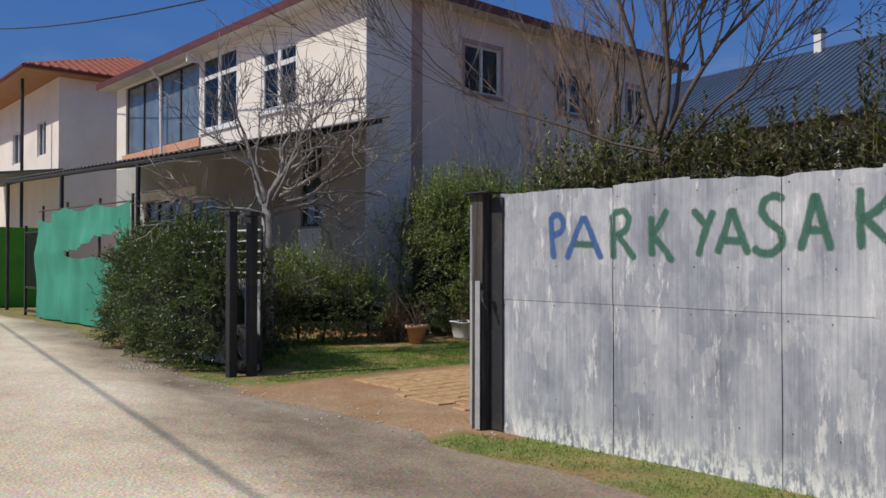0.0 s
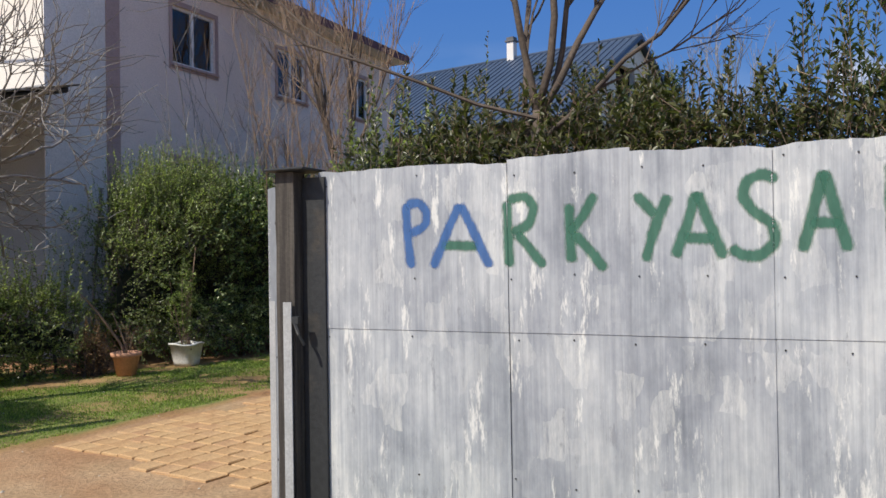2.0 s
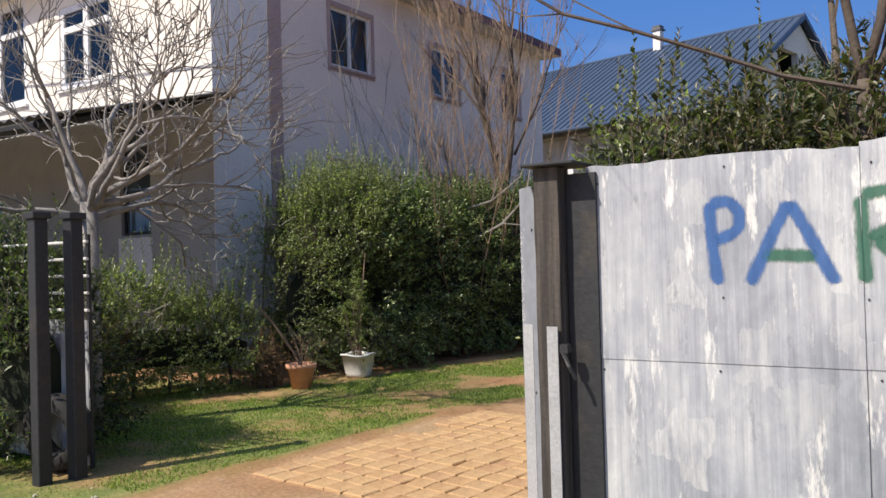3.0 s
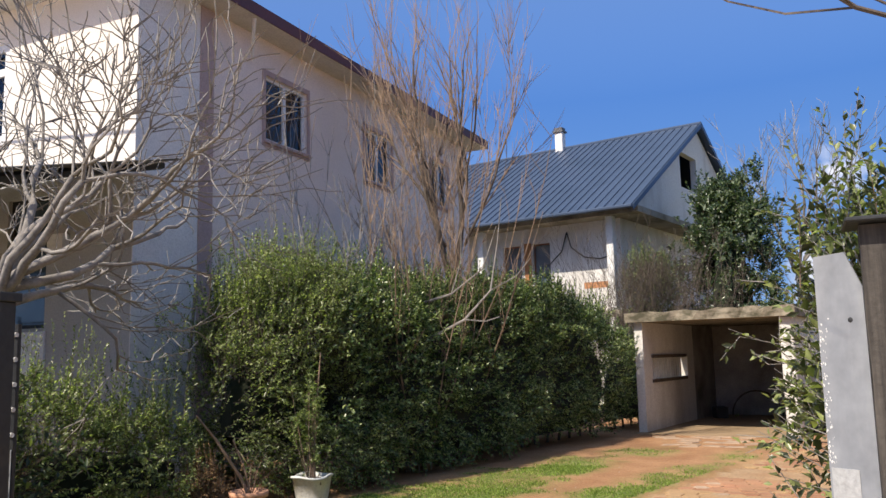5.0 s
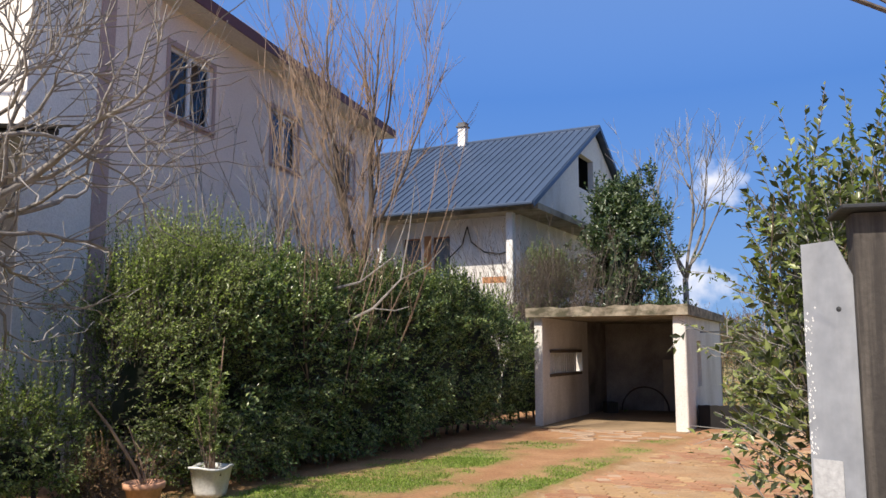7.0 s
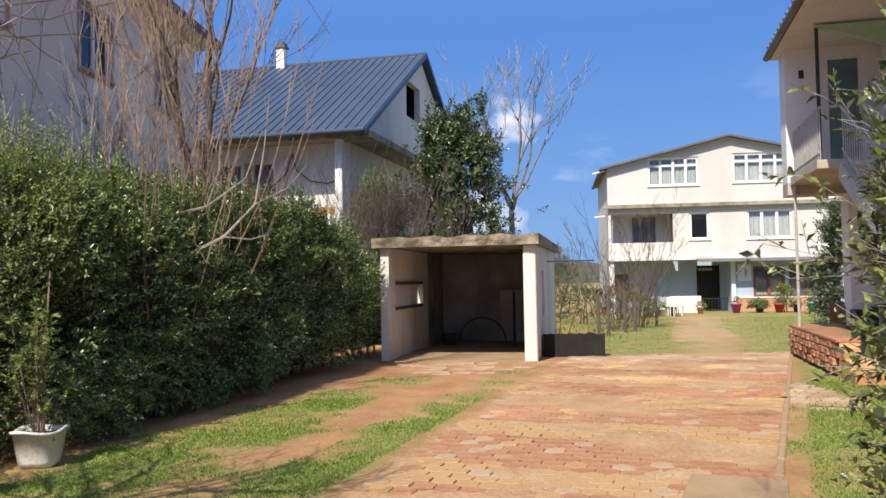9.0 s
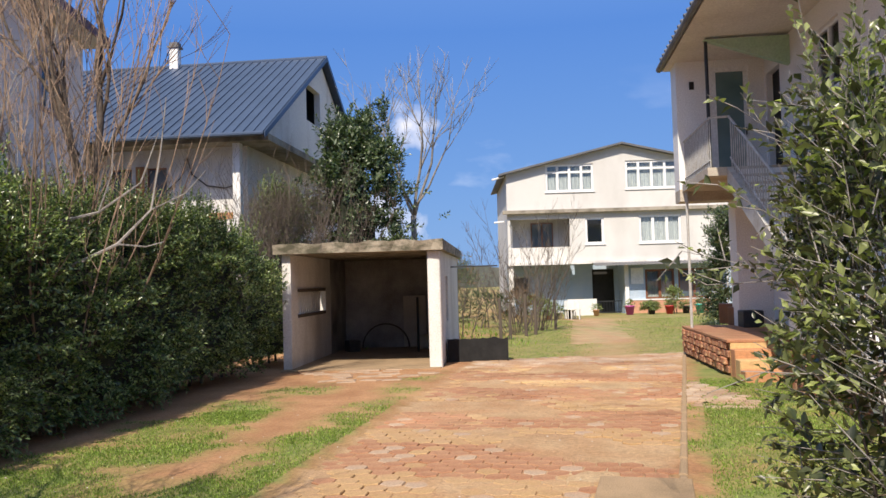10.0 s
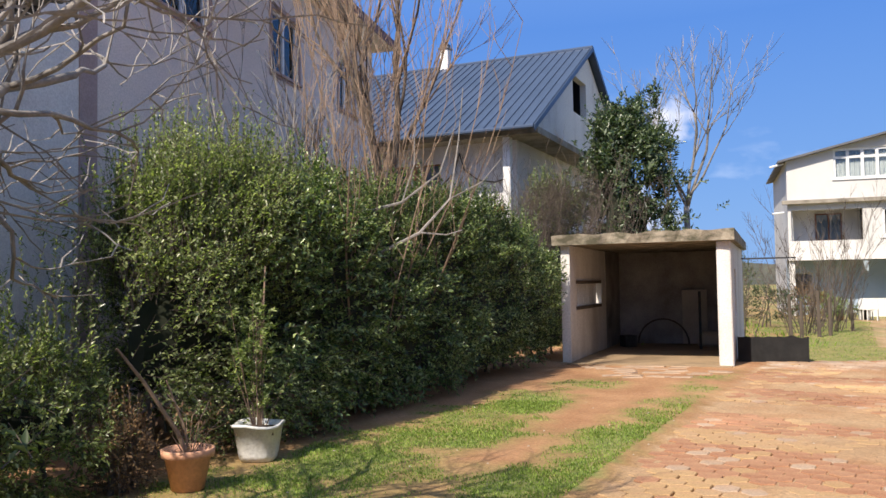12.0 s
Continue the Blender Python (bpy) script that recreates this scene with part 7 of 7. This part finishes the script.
        part("backrest", Geo().box(0.18, 0.22, -0.22, 0.22, 0.45, 0.85), M_POT_WHITE, c, bevel=0.01)
        for a in (-0.2, 0.16):
            for b in (-0.2, 0.16):
                part("leg", Geo().box(a, a + 0.04, b, b + 0.04, 0, 0.42), M_POT_WHITE, c)
    bush("evergreen_tree", "dark evergreen bush beside the white house", "tree", [(30.0, -6.7), (31.0, -7.5)], (4.2, 4.0), (1.3, 1.3), M_LEAF_MAGNOLIA, 41, 2400, 0.15, 9, 0.5, fill=0.4, rough=1.4)
    for i, (x, y, w, hh, m) in enumerate(((38.5, -0.6, 0.6, 1.1, M_LEAF_HEDGE), (36.6, 0.4, 0.7, 1.3, M_DRY), (39.5, -1.3, 0.5, 0.8, M_LEAF_HEDGE), (42.3, -7.4, 0.35, 0.45, M_LEAF_HEDGE), (42.2, -8.6, 0.3, 1.2, M_LEAF_HEDGE), (34.0, 2.2, 0.9, 1.4, M_LEAF_SHOOT))):
        bush("garden_bush", "small leafy garden bush before the far house", "bush", [(x, y), (x + 0.3, y - 0.5)], (hh, hh * 0.9), (w, w), m, 90 + i, 260, 0.1, 9, 0.3, core=False)
    for i, (x, y, hh) in enumerate(((37.0, 8.2, 3.2), (41.0, 6.0, 3.6), (44.0, 3.2, 3.0), (34.0, 9.8, 2.6))):
        bush("scrub", "grey-brown leafless thicket beyond the stake fence", "scrub", [(x, y), (x + 1.0, y - 2.2)], (hh, hh * 0.8), (1.2, 1.1), M_DRY if i % 2 else M_LEAF_SHOOT, 110 + i, 600, 0.12, 7, 0.9, 90, 1.0, core=False, stem_mat=M_BARK_DARK, rough=1.6)
    # meadow scrub and a line of far trees
    for i in range(11):
        x, y = 52 + rnd.uniform(0, 45), 12 + rnd.uniform(-11, 26)
        bush("scrub", "hazy brown winter scrub beyond the gardens", "scrub", [(x, y), (x + 2.5, y - 3)], (rnd.uniform(2.0, 4.2), rnd.uniform(2.5, 4.5)), (1.8, 2.0), M_LEAF_SHOOT if i % 3 else M_DRY, 70 + i, 420, 0.22, 8, 0.8, 30, 1.0, core=False)


far_yard()


def far_woods():
    """A low wooded skyline all round, far off."""
    g = Geo()
    n = 220
    verts, faces = [], []
    for i in range(n):
        a = 2 * math.pi * i / n
        r = 330 + 40 * noise.noise(Vector((math.cos(a) * 3, math.sin(a) * 3, 0)))
        h = 7 + 6 * noise.noise(Vector((math.cos(a) * 5, math.sin(a) * 5, 2))) + 3 * noise.noise(Vector((math.cos(a) * 30, math.sin(a) * 30, 2)))
        verts += [(r * math.cos(a), r * math.sin(a), -3), (r * math.cos(a), r * math.sin(a), max(2.5, h)), ((r + 30) * math.cos(a), (r + 30) * math.sin(a), -3)]
    for i in range(n):
        j = (i + 1) % n
        faces += [(i * 3, j * 3, j * 3 + 1, i * 3 + 1), (i * 3 + 1, j * 3 + 1, j * 3 + 2, i * 3 + 2)]
    solid("far_woods", g.add(verts, faces), worn("far_winter_wood", (0.10, 0.11, 0.10), (0.16, 0.15, 0.12), 1.0, 0.08, 0.6), "low wooded skyline in the distance", "woods", kind="structure")


far_woods()


# ---- grass ----
def build_grass():
    rng = np.random.default_rng(5)
    P = []
    def scatter(n, x0, x1, y0, y1, need=0.45):
        c = np.stack([rng.uniform(x0, x1, n), rng.uniform(y0, y1, n)], 1)
        for x, y in c:
            if rng.random() < (cover_at(x, y)[0] - need) * 2.2:
                P.append((x, y, gz(x, y) - 0.02))
    scatter(150000, 4.6, 14.0, 7.2, 11.8, 0.36)
    scatter(24000, 13.5, 20, 4.5, 9.5, 0.35)
    scatter(26000, 8.0, 14.0, 5.5, 7.2, 0.36)
    scatter(70000, 8.5, 15.5, -0.5, 4.3, 0.3)
    scatter(9000, 3.7, 4.5, -2.0, 4.5, 0.4)
    scatter(7000, 3.2, 5.2, 8.3, 17, 0.4)
    scatter(45000, 19, 38, -9, 8, 0.35)
    P = np.array(P)
    k = len(P)
    D = unit(np.stack([rng.normal(0, 0.45, k), rng.normal(0, 0.45, k), np.ones(k)], 1))
    N = rng.normal(size=(k, 3))
    L = rng.uniform(0.014, 0.036, k) * (1 + P[:, 0] * 0.015)
    o = new("grass", leaf_mesh("grass", P, D, N, L, rng.uniform(0.005, 0.009, k) * (1 + P[:, 0] * 0.04), M_GRASS, 0.1))
    tagged(o, "short tufty green grass with bare patches", "grass", kind="stuff")
    m = 9000
    Q = np.stack([rng.uniform(24, 60, m), rng.uniform(2, 26, m), np.full(m, -0.2)], 1)
    Q[:, 2] = -0.006 * np.clip(Q[:, 0] - 10, 0, 50) - 0.02
    o = new("meadow", leaf_mesh("meadow", Q, unit(np.stack([rng.normal(0, 0.3, m), rng.normal(0, 0.3, m), np.ones(m)], 1)), rng.normal(size=(m, 3)), rng.uniform(0.06, 0.2, m), rng.uniform(0.03, 0.06, m), M_GRASS, 0.1))
    tagged(o, "pale overgrown meadow grass behind the garage", "grass", kind="stuff")


build_grass()


# ---- stones and litter ----
def build_stones():
    rng = random.Random(15)
    g = Geo()
    for i in range(1500):
        if i >= 640:
            x, y = rng.gauss(3.85, 0.22), rng.gauss(11.0, 0.75)
        elif i < 500:
            x, y = rng.uniform(2.6, 4.4), rng.uniform(4.2, 16)
        else:
            x, y = rng.uniform(4.5, 14), rng.uniform(4, 10)
        r = rng.uniform(0.006, 0.02) * (0.7 if 500 <= i < 640 else 1)
        a = rng.uniform(0, 6.28)
        c, s = math.cos(a), math.sin(a)
        z = gz(x, y) + (0.006 if x < 4 else -0.008)
        g.add([(x + r * c, y + r * s, z), (x - r * s, y + r * c, z), (x - r * c * 1.2, y - r * s, z), (x + r * s, y - r * c, z), (x + 0.2 * r, y, z + r * 0.8)], [(0, 1, 4), (1, 2, 4), (2, 3, 4), (3, 0, 4)])
    tagged(solid("gravel", g, M_CONC_PALE, "scattered pale gravel and small stones", "gravel"), kind="stuff")


build_stones()


# ---- paving of the drive ----
def block_mesh(name, a, b, h, mat, seed, bev=0.012, loose=0.006):
    rnd = random.Random(seed)
    j = lambda: rnd.uniform(-loose, loose)
    low = [(-a / 2 + j(), -b / 2 + j(), -0.05), (a / 2 + j(), -b / 2 + j(), -0.05), (a / 2 + j(), b / 2 + j(), -0.05), (-a / 2 + j(), b / 2 + j(), -0.05)]
    rim = [(x, y, h - bev) for x, y, _ in low]
    top = [(x * (1 - 2 * bev / a), y * (1 - 2 * bev / b), h + rnd.uniform(-0.003, 0.003)) for x, y, _ in low]
    g = Geo().add(low + rim + top, [(i, (i + 1) % 4, 4 + (i + 1) % 4, 4 + i) for i in range(4)] + [(4 + i, 4 + (i + 1) % 4, 8 + (i + 1) % 4, 8 + i) for i in range(4)] + [(8, 9, 10, 11)])
    me = g.mesh(name)
    me.materials.append(mat)
    return me


def hex_mesh(name, a, h, mat, seed, bev=0.006, loose=0.006):
    """A worn six-sided paver, a across its flats."""
    rnd = random.Random(seed)
    low = [((a / 1.732) * math.cos(radians(30 + 60 * k)) + rnd.uniform(-loose, loose), (a / 1.732) * math.sin(radians(30 + 60 * k)) + rnd.uniform(-loose, loose), -0.05) for k in range(6)]
    rim = [(x, y, h - bev) for x, y, _ in low]
    top = [(x * (1 - 2 * bev / a), y * (1 - 2 * bev / a), h + rnd.uniform(-0.003, 0.003)) for x, y, _ in low]
    g = Geo().add(low + rim + top, [(r * 6 + i, r * 6 + (i + 1) % 6, r * 6 + 6 + (i + 1) % 6, r * 6 + 6 + i) for r in range(2) for i in range(6)] + [tuple(range(12, 18))])
    me = g.mesh(name)
    me.materials.append(mat)
    return me


def build_entrance_paving():
    """Rough tan blocks behind the gate, sunk into sandy soil, losing their order towards the edges."""
    e = thing("pavement", "worn tan and reddish paving blocks behind the gate", "pavement", (6.5, 6.0, 0), -6, kind="structure")
    rnd = random.Random(21)
    kinds = [block_mesh("block", 0.188, 0.188, 0.016, M_BLOCK_TAN, k, 0.008) for k in range(6)]
    rest = Geo()
    cells = []
    for i in range(-11, 19):
        for j in range(-11, 12):
            x, y = i * 0.2, j * 0.2
            wx, wy = 6.5 + x * 0.9945 + y * 0.1045, 6.0 - x * 0.1045 + y * 0.9945
            le, ri = drive_edges(wx)
            if not (5.0 + 0.35 * noise.noise(Vector((wy * 1.5, 0, 0))) < wx and ri - 0.1 < wy < le - 0.15 - 0.3 * abs(noise.noise(Vector((wx * 1.3, wy, 4))))):
                continue
            if wx > 8.35 or noise.noise(Vector((wx * 0.7, wy * 0.7, 11))) > 0.42:
                continue
            cells.append((x, y))
    cells.sort(key=lambda c: c[0])
    for n, (x, y) in enumerate(cells):
        m = pose(x + rnd.uniform(-0.008, 0.008), y + rnd.uniform(-0.008, 0.008), rnd.uniform(-0.004, 0.001) - 0.009 + 0.014 * noise.noise(Vector((x * 0.9, y * 0.9, 7))), rnd.uniform(-1, 1), rnd.uniform(-1, 1), rnd.uniform(-4, 4))
        me = rnd.choice(kinds)
        if n < 300:
            b = new("paving_block", me)
            b.parent = e
            b.matrix_basis = m
        else:
            rest.m = m
            rest.add([v.co for v in me.vertices], [tuple(p.vertices) for p in me.polygons])
    rest.m = None
    tagged(part("paving_rest", rest, M_BLOCK_TAN, e), kind="stuff")


build_entrance_paving()


def build_drive_paving():
    """Six-sided pavers in red and yellow bands, up to the far grass."""
    e = thing("drive_paving", "faded red and yellow six-sided pavers of the drive", "drive", (14, 4, 0), 0, kind="structure")
    rnd = random.Random(22)
    tilt = radians(-18.5)
    c, s = math.cos(tilt), math.sin(tilt)
    geos = {"red": Geo(), "yellow": Geo(), "pale": Geo()}
    a, b = 0.2, 0.1732
    kinds = {k: [hex_mesh("paver", a - 0.012, 0.02, m, q) for q in range(4)] for k, m in (("red", M_PAVER_RED), ("yellow", M_PAVER_YELLOW), ("pale", M_PAVER_PALE))}
    cells = []
    for i in range(-38, 55):
        for j in range(-29, 29):
            x, y = i * b, j * a + (a / 2 if i % 2 else 0)
            wx, wy = 13.0 + x * c - y * s, 4.3 + x * s + y * c
            le, ri = drive_edges(wx)
            if not (8.2 < wx < 20.3 and ri + 0.05 < wy < le - 0.1 + 0.15 * noise.noise(Vector((wx, wy, 3)))):
                continue
            if wx < 8.9 and wy > 6.0 + 0.5 * noise.noise(Vector((wx, 2, 3))):
                continue
            hole = noise.noise(Vector((wx * 0.55, wy * 0.55, 30)))
            if hole > 0.26:
                continue
            band = (x + 0.55 * noise.noise(Vector((y * 0.7, x * 0.5, 5)))) % 2.3
            k = "yellow" if band < 0.95 else "red"
            if wx > 18.6 or (wx > 16.2 and wy < ri + 1.0):
                k = "pale"
            if rnd.random() < 0.16:
                k = rnd.choice(("red", "yellow", "pale"))
            cells.append((wx, wy, k))
    # a pale footpath branching off towards the stair
    for i in range(30):
        for j in range(5):
            x, y = i * b, j * a + (a / 2 if i % 2 else 0)
            wx, wy = 12.4 + x * c + y * 0.32, 1.35 + x * s * 0.2 + y * 0.95 + i * 0.013
            if wy < drive_edges(wx)[1] and rnd.random() < 0.86:
                cells.append((wx, wy, "pale"))
    stones = [block_mesh("stone", 0.34, 0.2, 0.03, M_PAVER_PALE, 40 + q, 0.01, 0.03) for q in range(4)]
    for q in range(30):
        wx, wy = 17.0 + 2.0 * rnd.random() ** 0.7, 7.6 - 2.4 * rnd.random()
        o = new("paving_stone", rnd.choice(stones))
        o.parent = e
        o.matrix_basis = pose(wx - 14, wy - 4, gz(wx, wy) - 0.03 + rnd.uniform(0, 0.008), rnd.uniform(-2, 2), rnd.uniform(-2, 2), 80 + rnd.uniform(-25, 25))
    cells.sort()
    for n, (wx, wy, k) in enumerate(cells):
        m = pose(wx - 14, wy - 4, gz(wx, wy) - 0.0215 + 0.022 * noise.noise(Vector((wx * 0.9, wy * 0.9, 50))) + rnd.uniform(-0.006, 0.003), rnd.uniform(-1, 1), rnd.uniform(-1, 1), -18.5 + 90 + rnd.uniform(-2, 2))
        if n < 300:
            o = new("paver", rnd.choice(kinds[k]))
            o.parent = e
            o.matrix_basis = m
        else:
            me = rnd.choice(kinds[k])
            g = geos[k]
            g.m = m
            g.add([v.co for v in me.vertices], [tuple(p.vertices) for p in me.polygons])
    for k, g in geos.items():
        g.m = None
        tagged(part("paving_rest", g, {"red": M_PAVER_RED, "yellow": M_PAVER_YELLOW, "pale": M_PAVER_PALE}[k], e, f"{k} pavers further along the drive"), kind="stuff")
    for i in range(20):
        x = 8.6 + i * 0.6
        y = drive_edges(x)[1]
        k = new("kerb_stone", KERB)
        k.parent = e
        k.matrix_basis = pose(x - 14 + 0.3, y - 4 - 0.12, gz(x, y), 0, 0, -21.8)


solid("cover_slab", Geo().box(-0.42, 0.42, -0.36, 0.36, -0.05, 0.018), M_MORTAR, "square brown concrete cover slab in the drive", "slab", (8.75, 4.35, 0.0), -20, bevel=0.008)
KERB = block_mesh("kerb", 0.58, 0.07, 0.012, M_MORTAR, 3)
build_drive_paving()
